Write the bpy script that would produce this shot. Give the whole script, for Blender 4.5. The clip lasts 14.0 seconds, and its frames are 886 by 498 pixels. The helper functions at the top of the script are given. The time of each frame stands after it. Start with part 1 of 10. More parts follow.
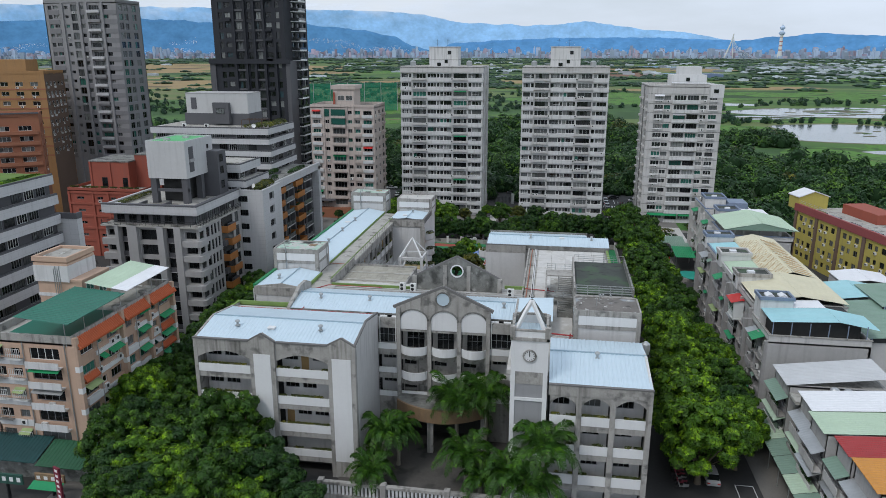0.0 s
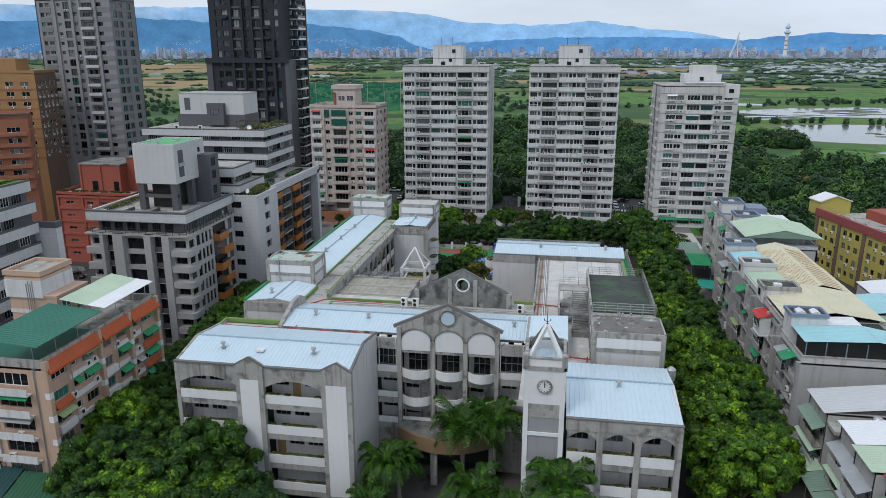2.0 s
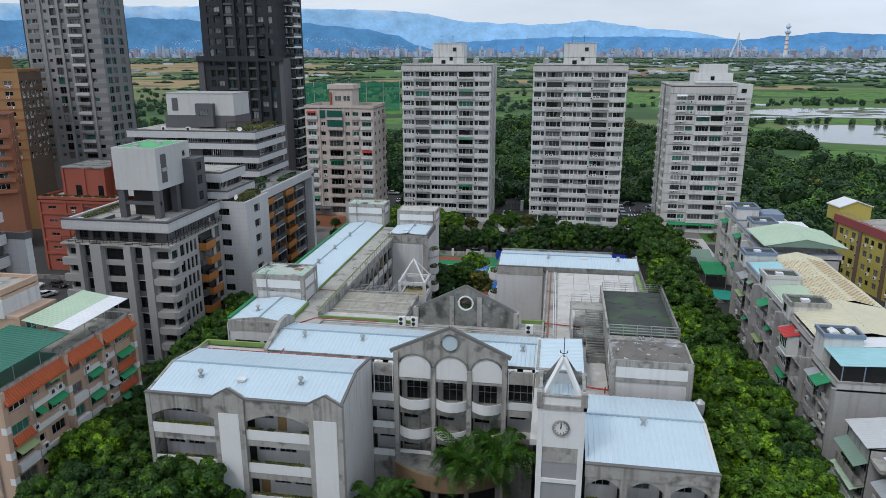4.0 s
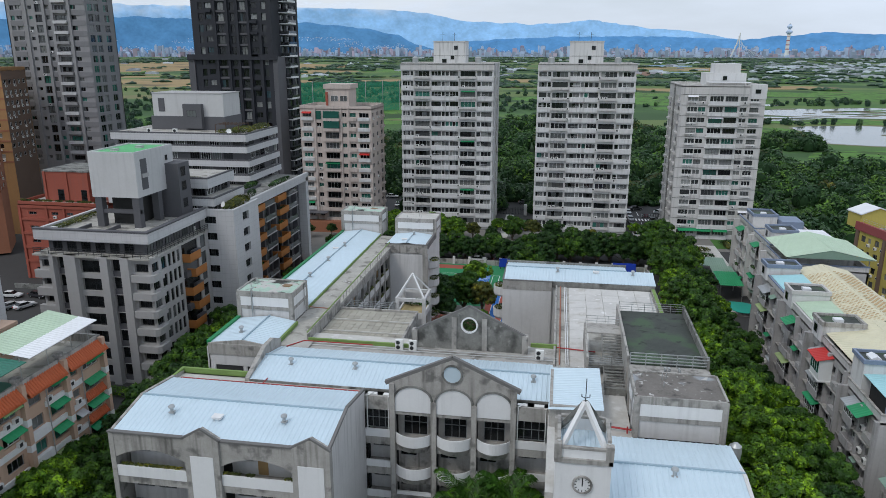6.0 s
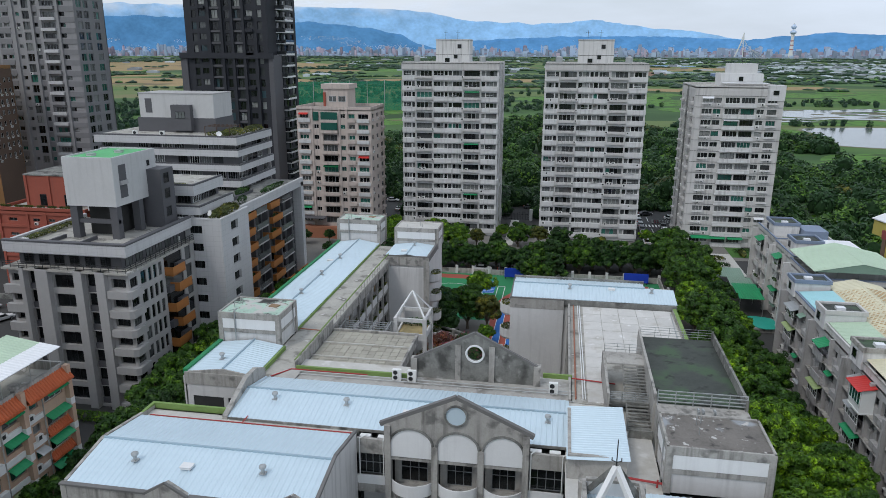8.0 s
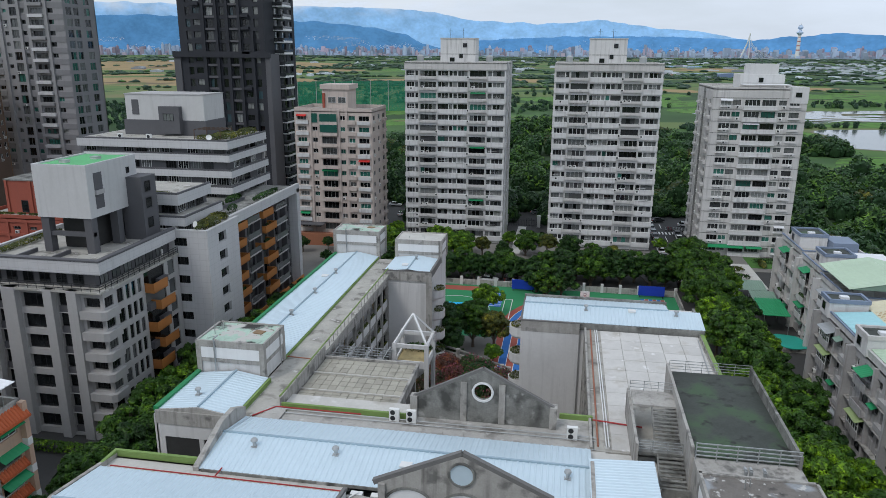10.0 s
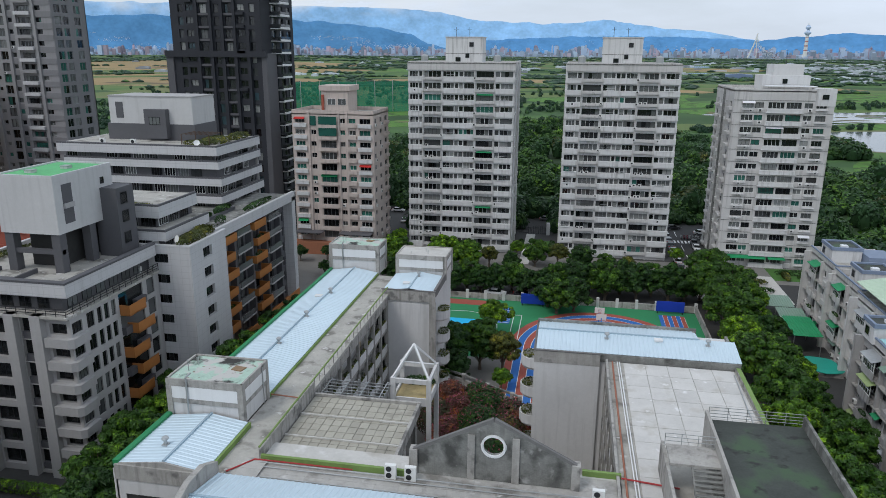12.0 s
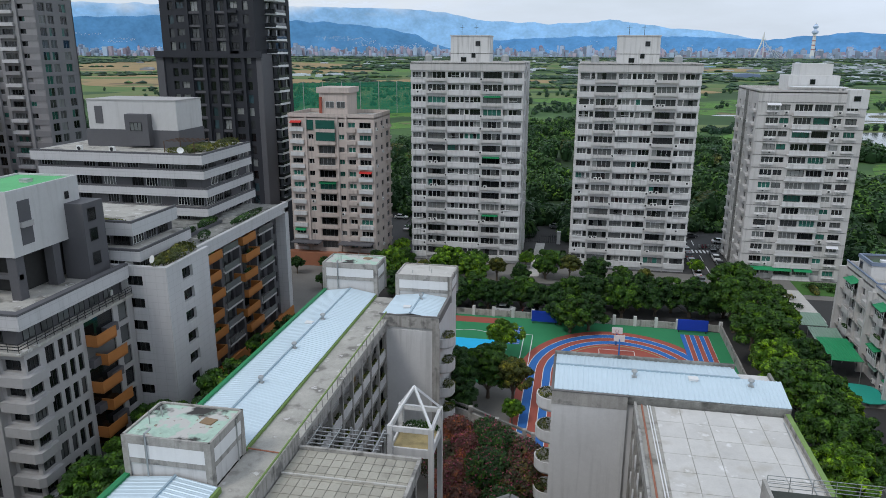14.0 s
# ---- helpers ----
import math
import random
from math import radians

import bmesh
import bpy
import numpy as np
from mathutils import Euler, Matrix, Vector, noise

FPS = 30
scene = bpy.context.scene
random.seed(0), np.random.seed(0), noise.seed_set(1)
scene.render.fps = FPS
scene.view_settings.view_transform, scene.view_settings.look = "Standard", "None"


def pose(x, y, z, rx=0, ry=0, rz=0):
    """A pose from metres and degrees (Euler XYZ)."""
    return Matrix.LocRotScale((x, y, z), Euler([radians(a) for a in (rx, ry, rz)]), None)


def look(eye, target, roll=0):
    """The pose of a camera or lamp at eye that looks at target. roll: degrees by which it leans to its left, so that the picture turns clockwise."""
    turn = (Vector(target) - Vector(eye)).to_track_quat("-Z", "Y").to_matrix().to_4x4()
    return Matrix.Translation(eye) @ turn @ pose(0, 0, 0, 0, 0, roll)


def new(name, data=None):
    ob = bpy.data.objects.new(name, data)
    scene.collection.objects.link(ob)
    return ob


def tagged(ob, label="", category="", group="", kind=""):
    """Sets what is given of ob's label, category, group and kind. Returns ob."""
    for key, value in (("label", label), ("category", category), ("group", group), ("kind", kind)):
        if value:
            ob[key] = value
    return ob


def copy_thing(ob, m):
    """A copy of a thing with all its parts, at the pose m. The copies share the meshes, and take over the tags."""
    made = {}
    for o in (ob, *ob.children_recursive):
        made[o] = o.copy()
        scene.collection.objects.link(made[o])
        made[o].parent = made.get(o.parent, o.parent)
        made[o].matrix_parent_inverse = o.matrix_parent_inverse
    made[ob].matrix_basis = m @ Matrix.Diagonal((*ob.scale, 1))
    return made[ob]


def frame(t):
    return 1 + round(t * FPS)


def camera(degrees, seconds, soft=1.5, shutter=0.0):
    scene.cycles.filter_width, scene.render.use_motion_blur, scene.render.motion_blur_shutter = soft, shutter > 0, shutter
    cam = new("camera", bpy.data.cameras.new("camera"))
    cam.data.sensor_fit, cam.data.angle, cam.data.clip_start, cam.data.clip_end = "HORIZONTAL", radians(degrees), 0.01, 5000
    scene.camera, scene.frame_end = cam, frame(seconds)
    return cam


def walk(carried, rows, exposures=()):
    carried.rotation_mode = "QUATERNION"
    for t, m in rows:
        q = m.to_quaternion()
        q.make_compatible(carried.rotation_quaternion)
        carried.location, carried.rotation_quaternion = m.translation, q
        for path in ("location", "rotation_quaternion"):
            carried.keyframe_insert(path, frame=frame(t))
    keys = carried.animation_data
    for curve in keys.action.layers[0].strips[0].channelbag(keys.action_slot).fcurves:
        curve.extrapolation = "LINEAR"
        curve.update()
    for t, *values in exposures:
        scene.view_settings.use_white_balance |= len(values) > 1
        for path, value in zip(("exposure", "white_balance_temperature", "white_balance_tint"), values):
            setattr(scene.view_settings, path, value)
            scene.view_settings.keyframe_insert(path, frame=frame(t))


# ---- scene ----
# camera: a steady forward flight over the school
cam = camera(63.8, 14.0, 0.8)
PATH = [
    (0, 4.429, -23.244, 54.004, 9.048, -15.450, -0.003),
    (1, 3.756, -19.254, 53.807, 9.277, -15.455, -0.036),
    (2, 2.979, -15.073, 53.607, 9.352, -15.466, -0.051),
    (3, 2.154, -10.785, 53.413, 9.346, -15.481, -0.046),
    (4, 1.319, -6.441, 53.229, 9.314, -15.498, -0.022),
    (5, 0.495, -2.068, 53.059, 9.293, -15.516, 0.019),
    (6, -0.310, 2.327, 52.907, 9.307, -15.533, 0.076),
    (7, -1.096, 6.754, 52.772, 9.366, -15.549, 0.142),
    (8, -1.873, 11.233, 52.655, 9.472, -15.562, 0.213),
    (9, -2.651, 15.794, 52.554, 9.619, -15.571, 0.281),
    (10, -3.447, 20.468, 52.466, 9.799, -15.577, 0.338),
    (11, -4.271, 25.282, 52.384, 10.000, -15.578, 0.372),
    (12, -5.134, 30.261, 52.304, 10.211, -15.574, 0.372),
    (13, -6.037, 35.416, 52.218, 10.424, -15.565, 0.325),
    (14, -6.972, 40.743, 52.115, 10.639, -15.551, 0.217),
]


def flight(x, y, z, yaw, pitch, roll):
    a, p = radians(yaw), radians(pitch)
    way = Vector((-math.sin(a) * math.cos(p), math.cos(a) * math.cos(p), math.sin(p)))
    return look((x, y, z), Vector((x, y, z)) + way, roll)


walk(cam, [(t, flight(*row)) for t, *row in PATH])

# world: bright overcast sky with broken cloud, one wide soft sun
world = bpy.data.worlds.new("world")
scene.world = world
world.use_nodes = True
wn, wl = world.node_tree.nodes, world.node_tree.links
wn.clear()
sky = wn.new("ShaderNodeTexSky")
sky.sky_type = "NISHITA"
sky.sun_disc = False
sky.sun_elevation, sky.sun_rotation = radians(52), radians(215)
sky.air_density, sky.dust_density, sky.ozone_density = 1.0, 2.5, 1.0
SKY_STRENGTH, CLOUD = 0.095, 8.6
tc = wn.new("ShaderNodeTexCoord")
sq = wn.new("ShaderNodeMapping")
sq.inputs["Scale"].default_value = (1.0, 1.0, 4.5)
cl = wn.new("ShaderNodeTexNoise")
cl.inputs["Scale"].default_value, cl.inputs["Detail"].default_value, cl.inputs["Roughness"].default_value = 2.3, 7, 0.58
ramp = wn.new("ShaderNodeValToRGB")
ramp.color_ramp.elements[0].position, ramp.color_ramp.elements[1].position = 0.30, 0.62
ramp.color_ramp.elements[0].color = (0.72, 0.72, 0.72, 1)
cloud = wn.new("ShaderNodeRGB")
cloud.outputs[0].default_value = (CLOUD * 0.86, CLOUD * 0.97, CLOUD * 1.13, 1)
mixc = wn.new("ShaderNodeMixRGB")
bgd = wn.new("ShaderNodeBackground")
bgd.inputs["Strength"].default_value = SKY_STRENGTH
wout = wn.new("ShaderNodeOutputWorld")
wl.new(tc.outputs["Generated"], sq.inputs["Vector"])
wl.new(sq.outputs["Vector"], cl.inputs["Vector"])
wl.new(cl.outputs["Fac"], ramp.inputs["Fac"])
wl.new(ramp.outputs["Color"], mixc.inputs["Fac"])
wl.new(sky.outputs["Color"], mixc.inputs["Color1"])
wl.new(cloud.outputs["Color"], mixc.inputs["Color2"])
wl.new(mixc.outputs["Color"], bgd.inputs["Color"])
wl.new(bgd.outputs["Background"], wout.inputs["Surface"])
sun = new("sun", bpy.data.lights.new("sun", "SUN"))
sun.data.energy, sun.data.angle, sun.data.color = 1.0, radians(14), (1.0, 0.98, 0.95)
sun.matrix_world = look((0, 0, 100), (0 + 60 * math.sin(radians(35)), 60 * math.cos(radians(35)), 100 - 77))
scene.view_settings.exposure = 0.04

# ---- materials ----


def mk(name, col, rough=0.8, var=0.12, big=0.15, small=2.5, bump=0.05, metal=0.0, streak=0.0, dirt=(0.10, 0.095, 0.085), island=0.0, rand=0.0, spec=0.4, patch=None, joints=None):
    """Base colour with large patches, fine grain, rain streaks and relief, all in metres of the place."""
    m = bpy.data.materials.new(name)
    m.use_nodes = True
    n, l = m.node_tree.nodes, m.node_tree.links
    b = n["Principled BSDF"]
    b.inputs["Roughness"].default_value, b.inputs["Metallic"].default_value = rough, metal
    b.inputs["Specular IOR Level"].default_value = spec
    g = n.new("ShaderNodeNewGeometry")

    def noise_at(scale, detail=4, stretch=None):
        t = n.new("ShaderNodeTexNoise")
        t.inputs["Scale"].default_value, t.inputs["Detail"].default_value = scale, detail
        if stretch:
            mp = n.new("ShaderNodeMapping")
            mp.inputs["Scale"].default_value = stretch
            l.new(g.outputs["Position"], mp.inputs["Vector"])
            l.new(mp.outputs["Vector"], t.inputs["Vector"])
        else:
            l.new(g.outputs["Position"], t.inputs["Vector"])
        return t.outputs["Fac"]

    def calc(op, a, c, clamp=False):
        t = n.new("ShaderNodeMath")
        t.operation, t.use_clamp = op, clamp
        for i, v in enumerate((a, c)):
            if isinstance(v, (int, float)):
                t.inputs[i].default_value = v
            else:
                l.new(v, t.inputs[i])
        return t.outputs[0]

    fine = noise_at(small, 6)
    val = calc("ADD", calc("MULTIPLY", calc("SUBTRACT", noise_at(big, 5), 0.5), 2.6 * var), calc("MULTIPLY", calc("SUBTRACT", fine, 0.5), 1.4 * var))
    if bump:
        val = calc("ADD", val, calc("MULTIPLY", calc("SUBTRACT", noise_at(small * 3.4, 2), 0.5), 1.3 * var))
    if island:
        val = calc("ADD", val, calc("MULTIPLY", calc("SUBTRACT", g.outputs["Random Per Island"], 0.5), 2 * island))
    if rand:
        oi = n.new("ShaderNodeObjectInfo")
        val = calc("ADD", val, calc("MULTIPLY", calc("SUBTRACT", oi.outputs["Random"], 0.5), 2 * rand))
    hsv = n.new("ShaderNodeHueSaturation")
    hsv.inputs["Color"].default_value = (*col, 1)
    l.new(calc("ADD", val, 1.0), hsv.inputs["Value"])
    out = hsv.outputs["Color"]
    for pc, thr, sc, soft in patch or ():
        pn = noise_at(sc, 7)
        pf = calc("MULTIPLY", calc("SUBTRACT", pn, thr, True), 1.0 / soft, True)
        px = n.new("ShaderNodeMixRGB")
        l.new(pf, px.inputs["Fac"])
        l.new(out, px.inputs["Color1"])
        px.inputs["Color2"].default_value = (*pc, 1)
        out = px.outputs["Color"]
    if joints:
        jw, jh, jc = joints
        sp = n.new("ShaderNodeSeparateXYZ")
        l.new(g.outputs["Position"], sp.inputs[0])
        cb = n.new("ShaderNodeCombineXYZ")
        l.new(calc("ADD", sp.outputs[0], sp.outputs[1]), cb.inputs[0])
        l.new(sp.outputs[2], cb.inputs[1])
        br = n.new("ShaderNodeTexBrick")
        br.offset = 0.0
        for key, v in (("Scale", 1.0), ("Brick Width", jw), ("Row Height", jh), ("Mortar Size", 0.03), ("Bias", -0.5)):
            br.inputs[key].default_value = v
        l.new(cb.outputs[0], br.inputs["Vector"])
        jx = n.new("ShaderNodeMixRGB")
        l.new(calc("MULTIPLY", br.outputs["Fac"], 0.28), jx.inputs["Fac"])
        l.new(out, jx.inputs["Color1"])
        jx.inputs["Color2"].default_value = (*jc, 1)
        out = jx.outputs["Color"]
    if streak:
        s1 = noise_at(1.0, 7, (1.7, 1.7, 0.11))
        s2 = noise_at(0.12, 3)
        f = calc("MULTIPLY", calc("MULTIPLY", calc("SUBTRACT", s1, 0.50, True), 5.0, True), calc("MULTIPLY", calc("SUBTRACT", s2, 0.30, True), 3.0, True))
        mx = n.new("ShaderNodeMixRGB")
        l.new(calc("MULTIPLY", f, streak, True), mx.inputs["Fac"])
        l.new(out, mx.inputs["Color1"])
        mx.inputs["Color2"].default_value = (*dirt, 1)
        out = mx.outputs["Color"]
    l.new(out, b.inputs["Base Color"])
    if bump:
        bp = n.new("ShaderNodeBump")
        bp.inputs["Strength"].default_value, bp.inputs["Distance"].default_value = 0.6, bump
        l.new(fine, bp.inputs["Height"])
        l.new(bp.outputs["Normal"], b.inputs["Normal"])
    return m


def leaf_material(name, col, var=0.45, isl=0.34, big=0.35, tips=0.55):
    """Leaves: deep green that turns to yellower shoots in drifts and leaf by leaf, with some light passing through.
    Dark base and bright tips also paint in gaps and highlights.
    """
    m = mk(name, tuple(0.52 * c for c in col), 0.55, var, big, 1.4, 0.0, island=isl, spec=0.3)
    n, l = m.node_tree.nodes, m.node_tree.links
    b = n["Principled BSDF"]
    base = b.inputs["Base Color"].links[0].from_socket
    g = n.new("ShaderNodeNewGeometry")
    drift = n.new("ShaderNodeTexNoise")
    drift.inputs["Scale"].default_value, drift.inputs["Detail"].default_value = big * 2.2, 4
    l.new(g.outputs["Position"], drift.inputs["Vector"])
    shoot_glint = n.new("ShaderNodeMath")
    shoot_glint.operation, shoot_glint.use_clamp = "MULTIPLY_ADD", True
    l.new(drift.outputs["Fac"], shoot_glint.inputs[0])
    shoot_glint.inputs[1].default_value, shoot_glint.inputs[2].default_value = 3.6, -1.75
    leafwise = n.new("ShaderNodeMath")
    leafwise.operation, leafwise.use_clamp = "MULTIPLY", True
    l.new(shoot_glint.outputs[0], leafwise.inputs[0])
    l.new(g.outputs["Random Per Island"], leafwise.inputs[1])
    amount = n.new("ShaderNodeMath")
    amount.operation, amount.use_clamp = "MULTIPLY", True
    l.new(leafwise.outputs[0], amount.inputs[0])
    amount.inputs[1].default_value = tips * 2.0
    mx = n.new("ShaderNodeMixRGB")
    l.new(amount.outputs[0], mx.inputs["Fac"])
    l.new(base, mx.inputs["Color1"])
    # yellow-green of fresh shoots, brightened so that it also paints leaf highlights
    mx.inputs["Color2"].default_value = (col[0] * 3.7, col[1] * 2.6, col[2] * 1.0, 1)
    l.new(mx.outputs["Color"], b.inputs["Base Color"])
    tr = n.new("ShaderNodeBsdfTranslucent")
    tr.inputs["Color"].default_value = (col[0] * 1.5, col[1] * 1.4, col[2], 1)
    ms = n.new("ShaderNodeMixShader")
    ms.inputs[0].default_value = 0.07
    o = n["Material Output"]
    l.new(b.outputs[0], ms.inputs[1])
    l.new(tr.outputs[0], ms.inputs[2])
    l.new(ms.outputs[0], o.inputs["Surface"])
    return m


def glass_material(name, col, rough=0.06, rand=0.35):
    m = mk(name, col, rough, 0.1, 0.3, 1.0, 0.0, rand=rand, spec=0.4)
    m.node_tree.nodes["Principled BSDF"].inputs["Transmission Weight"].default_value = 0.35
    return m


M_paint = mk("weathered_white_paint", (0.61, 0.60, 0.59), 0.75, 0.08, 0.2, 1.8, 0.01, streak=0.27)
M_clean = mk("white_tile_panel", (0.74, 0.74, 0.735), 0.6, 0.05, 0.2, 2.4, 0.005, streak=0.12)
M_conc = mk("aged_concrete", (0.365, 0.35, 0.325), 0.85, 0.24, 0.4, 2.6, 0.02, streak=0.85, patch=[((0.17, 0.165, 0.155), 0.56, 0.7, 0.12)])
M_concdark = mk("mossy_concrete", (0.21, 0.21, 0.195), 0.9, 0.42, 0.35, 2.0, 0.02, streak=0.7, patch=[((0.07, 0.07, 0.065), 0.50, 0.55, 0.16), ((0.36, 0.36, 0.34), 0.60, 0.8, 0.1)])
M_roofconc = mk("roof_screed", (0.40, 0.385, 0.35), 0.9, 0.22, 0.4, 2.0, 0.01, patch=[((0.20, 0.19, 0.17), 0.53, 0.45, 0.12), ((0.56, 0.55, 0.53), 0.62, 0.9, 0.06)])
M_roofpale = mk("pale_roof_slab", (0.52, 0.505, 0.475), 0.85, 0.14, 0.3, 2.0, 0.01, patch=[((0.36, 0.33, 0.28), 0.54, 0.35, 0.2), ((0.62, 0.61, 0.59), 0.60, 0.7, 0.12)])
M_roofdark = mk("dark_roof_membrane", (0.050, 0.058, 0.050), 0.7, 0.35, 0.3, 1.5, 0.01, patch=[((0.055, 0.095, 0.05), 0.52, 0.3, 0.12), ((0.025, 0.025, 0.024), 0.58, 0.7, 0.08)])
M_roofgreen = mk("bright_green_roof_coating", (0.10, 0.42, 0.16), 0.6, 0.2, 0.3, 1.5, 0.005)
M_bluesheet = mk("pale_blue_steel_sheet", (0.57, 0.685, 0.755), 0.38, 0.06, 0.15, 1.2, 0.0, metal=0.15, spec=0.5)
M_flash = mk("steel_ridge_flashing", (0.36, 0.47, 0.54), 0.4, 0.06, 0.3, 2.0, 0.0, metal=0.3)
M_greenpaint = mk("lime_green_paint", (0.18, 0.275, 0.08), 0.7, 0.2, 0.6, 3.0, 0.01)
M_greenrail = mk("green_gutter_paint", (0.02, 0.22, 0.08), 0.5, 0.15, 0.4, 3.0, 0.0)
M_redpipe = mk("red_pipe_paint", (0.36, 0.03, 0.03), 0.5, 0.15, 0.5, 4.0, 0.0)
M_rustpipe = mk("rusty_red_pipe", (0.32, 0.13, 0.08), 0.7, 0.25, 0.5, 4.0, 0.0)
M_steel = mk("galvanised_steel", (0.46, 0.47, 0.47), 0.42, 0.12, 0.6, 4.0, 0.0, metal=0.7)
M_whitemetal = mk("white_enamelled_metal", (0.74, 0.74, 0.72), 0.45, 0.06, 0.6, 4.0, 0.0)
M_darkmetal = mk("dark_metal", (0.035, 0.037, 0.04), 0.5, 0.2, 0.6, 4.0, 0.0, metal=0.3)
M_frame = mk("aluminium_window_frame", (0.30, 0.31, 0.32), 0.45, 0.08, 0.6, 4.0, 0.0, metal=0.5)
M_framewhite = mk("white_window_frame", (0.68, 0.69, 0.68), 0.5, 0.06, 0.6, 4.0, 0.0)
M_framedark = mk("dark_window_frame", (0.02, 0.021, 0.023), 0.5, 0.1, 0.6, 4.0, 0.0)
M_glass = glass_material("dark_window_glass", (0.014, 0.017, 0.019))
M_glassgrey = glass_material("curtained_window_glass", (0.17, 0.18, 0.18), 0.12)
M_glassgreen = glass_material("green_tinted_glass", (0.05, 0.20, 0.16))
M_glassblue = glass_material("blue_grey_glass", (0.06, 0.11, 0.13), 0.08)
M_glassmid = glass_material("grey_window_glass", (0.065, 0.070, 0.073), 0.1)
M_glasspale = glass_material("drawn_pale_curtains", (0.34, 0.35, 0.34), 0.2)
# near-black colour carries the darkness of unlit rooms
M_inside = mk("painted_interior_shade", (0.04, 0.04, 0.039), 0.9, 0.2, 0.5, 2.0, 0.0)
M_asphalt = mk("asphalt", (0.050, 0.049, 0.048), 0.9, 0.25, 0.08, 2.0, 0.01)
M_pave = mk("pavement_tiles", (0.19, 0.18, 0.165), 0.85, 0.15, 0.2, 2.5, 0.01)
M_bark = mk("tree_bark", (0.12, 0.095, 0.07), 0.9, 0.25, 0.8, 6.0, 0.02)
M_palmbark = mk("smooth_palm_bark", (0.27, 0.25, 0.21), 0.8, 0.2, 0.8, 5.0, 0.02)
M_leaf = leaf_material("banyan_leaves", (0.046, 0.132, 0.013), 0.5, 0.42, 0.35, 0.6)
M_leafdark = leaf_material("dark_leaves", (0.028, 0.090, 0.016))
M_leafbright = leaf_material("fresh_leaves", (0.088, 0.215, 0.012), 0.5, 0.45, 0.35, 0.8)
M_leafolive = leaf_material("olive_leaves", (0.105, 0.135, 0.03))
M_leafred = leaf_material("red_brown_leaves", (0.15, 0.06, 0.04))
M_palmleaf = leaf_material("palm_fronds", (0.050, 0.150, 0.016), 0.5, 0.5, 0.5, 0.35)
M_palmleaf.node_tree.nodes["Principled BSDF"].inputs["Roughness"].default_value = 0.5
M_palmleaf.node_tree.nodes["Principled BSDF"].inputs["Specular IOR Level"].default_value = 0.25
M_flower = leaf_material("pink_blossom", (0.42, 0.10, 0.17), 0.5, 0.4, 0.5, 0.1)
M_leafbrown = leaf_material("brown_green_leaves", (0.075, 0.075, 0.032))
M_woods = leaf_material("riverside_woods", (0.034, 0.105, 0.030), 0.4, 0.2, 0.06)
M_white = mk("white_road_paint", (0.72, 0.72, 0.70), 0.7, 0.1, 0.4, 3.0, 0.0)

# ---- building helpers ----
rng = random.Random(7)
I4 = Matrix.Identity(4)


def thing(name, label, category, x=0, y=0, z=0, rz=0, group="", kind=""):
    ob = new(name)
    ob.matrix_basis = pose(x, y, z, 0, 0, rz)
    return tagged(ob, label, category, group, kind)


def mesh_of(name, bm, *mats):
    me = bpy.data.meshes.new(name)
    bm.to_mesh(me)
    bm.free()
    for m in mats:
        me.materials.append(m)
    return me


def put(name, me, parent=None, m=None, label=""):
    ob = new(name, me)
    if parent is not None:
        ob.parent = parent
    if m is not None:
        ob.matrix_basis = m
    if label:
        ob["label"] = label
    return ob


def part(name, bm, material, parent, label="", m=None):
    return put(name, mesh_of(name, bm, material), parent, m, label)


def bx(bm, x0, x1, y0, y1, z0, z1, mat=0):
    v = [bm.verts.new(p) for p in ((x0, y0, z0), (x1, y0, z0), (x1, y1, z0), (x0, y1, z0), (x0, y0, z1), (x1, y0, z1), (x1, y1, z1), (x0, y1, z1))]
    for f in ((3, 2, 1, 0), (4, 5, 6, 7), (0, 1, 5, 4), (1, 2, 6, 5), (2, 3, 7, 6), (3, 0, 4, 7)):
        bm.faces.new([v[i] for i in f]).material_index = mat
    return bm


def box(*a):
    return bx(bmesh.new(), *a)


def prism(bm, pts, y0, y1):
    """A slab with the outline pts (x, z) between y0 and y1."""
    a = [bm.verts.new((x, y0, z)) for x, z in pts]
    b = [bm.verts.new((x, y1, z)) for x, z in pts]
    k = len(pts)
    bm.faces.new(a)
    bm.faces.new(b[::-1])
    for i in range(k):
        bm.faces.new((a[i], b[i], b[(i + 1) % k], a[(i + 1) % k]))
    return bm


def slab(bm, pts, z0, z1):
    """A plate with the plan outline pts (x, y), counter-clockwise."""
    a = [bm.verts.new((x, y, z0)) for x, y in pts]
    b = [bm.verts.new((x, y, z1)) for x, y in pts]
    k = len(pts)
    bm.faces.new(a[::-1])
    bm.faces.new(b)
    for i in range(k):
        bm.faces.new((a[i], a[(i + 1) % k], b[(i + 1) % k], b[i]))
    return bm


def bar(bm, p, q, r, sides=6):
    """A round or square bar from p to q."""
    p, q = Vector(p), Vector(q)
    d = (q - p).normalized()
    u = d.orthogonal().normalized()
    if abs(d.z) < 0.99:
        u = d.cross(Vector((0, 0, 1))).normalized()
    w = d.cross(u)
    off = math.pi / 4 if sides == 4 else 0
    rings = []
    for c in (p, q):
        rings.append([bm.verts.new(c + u * r * math.cos(off + 2 * math.pi * i / sides) + w * r * math.sin(off + 2 * math.pi * i / sides)) for i in range(sides)])
    for i in range(sides):
        j = (i + 1) % sides
        bm.faces.new((rings[0][i], rings[0][j], rings[1][j], rings[1][i]))
    bm.faces.new(rings[0][::-1])
    bm.faces.new(rings[1])
    return bm


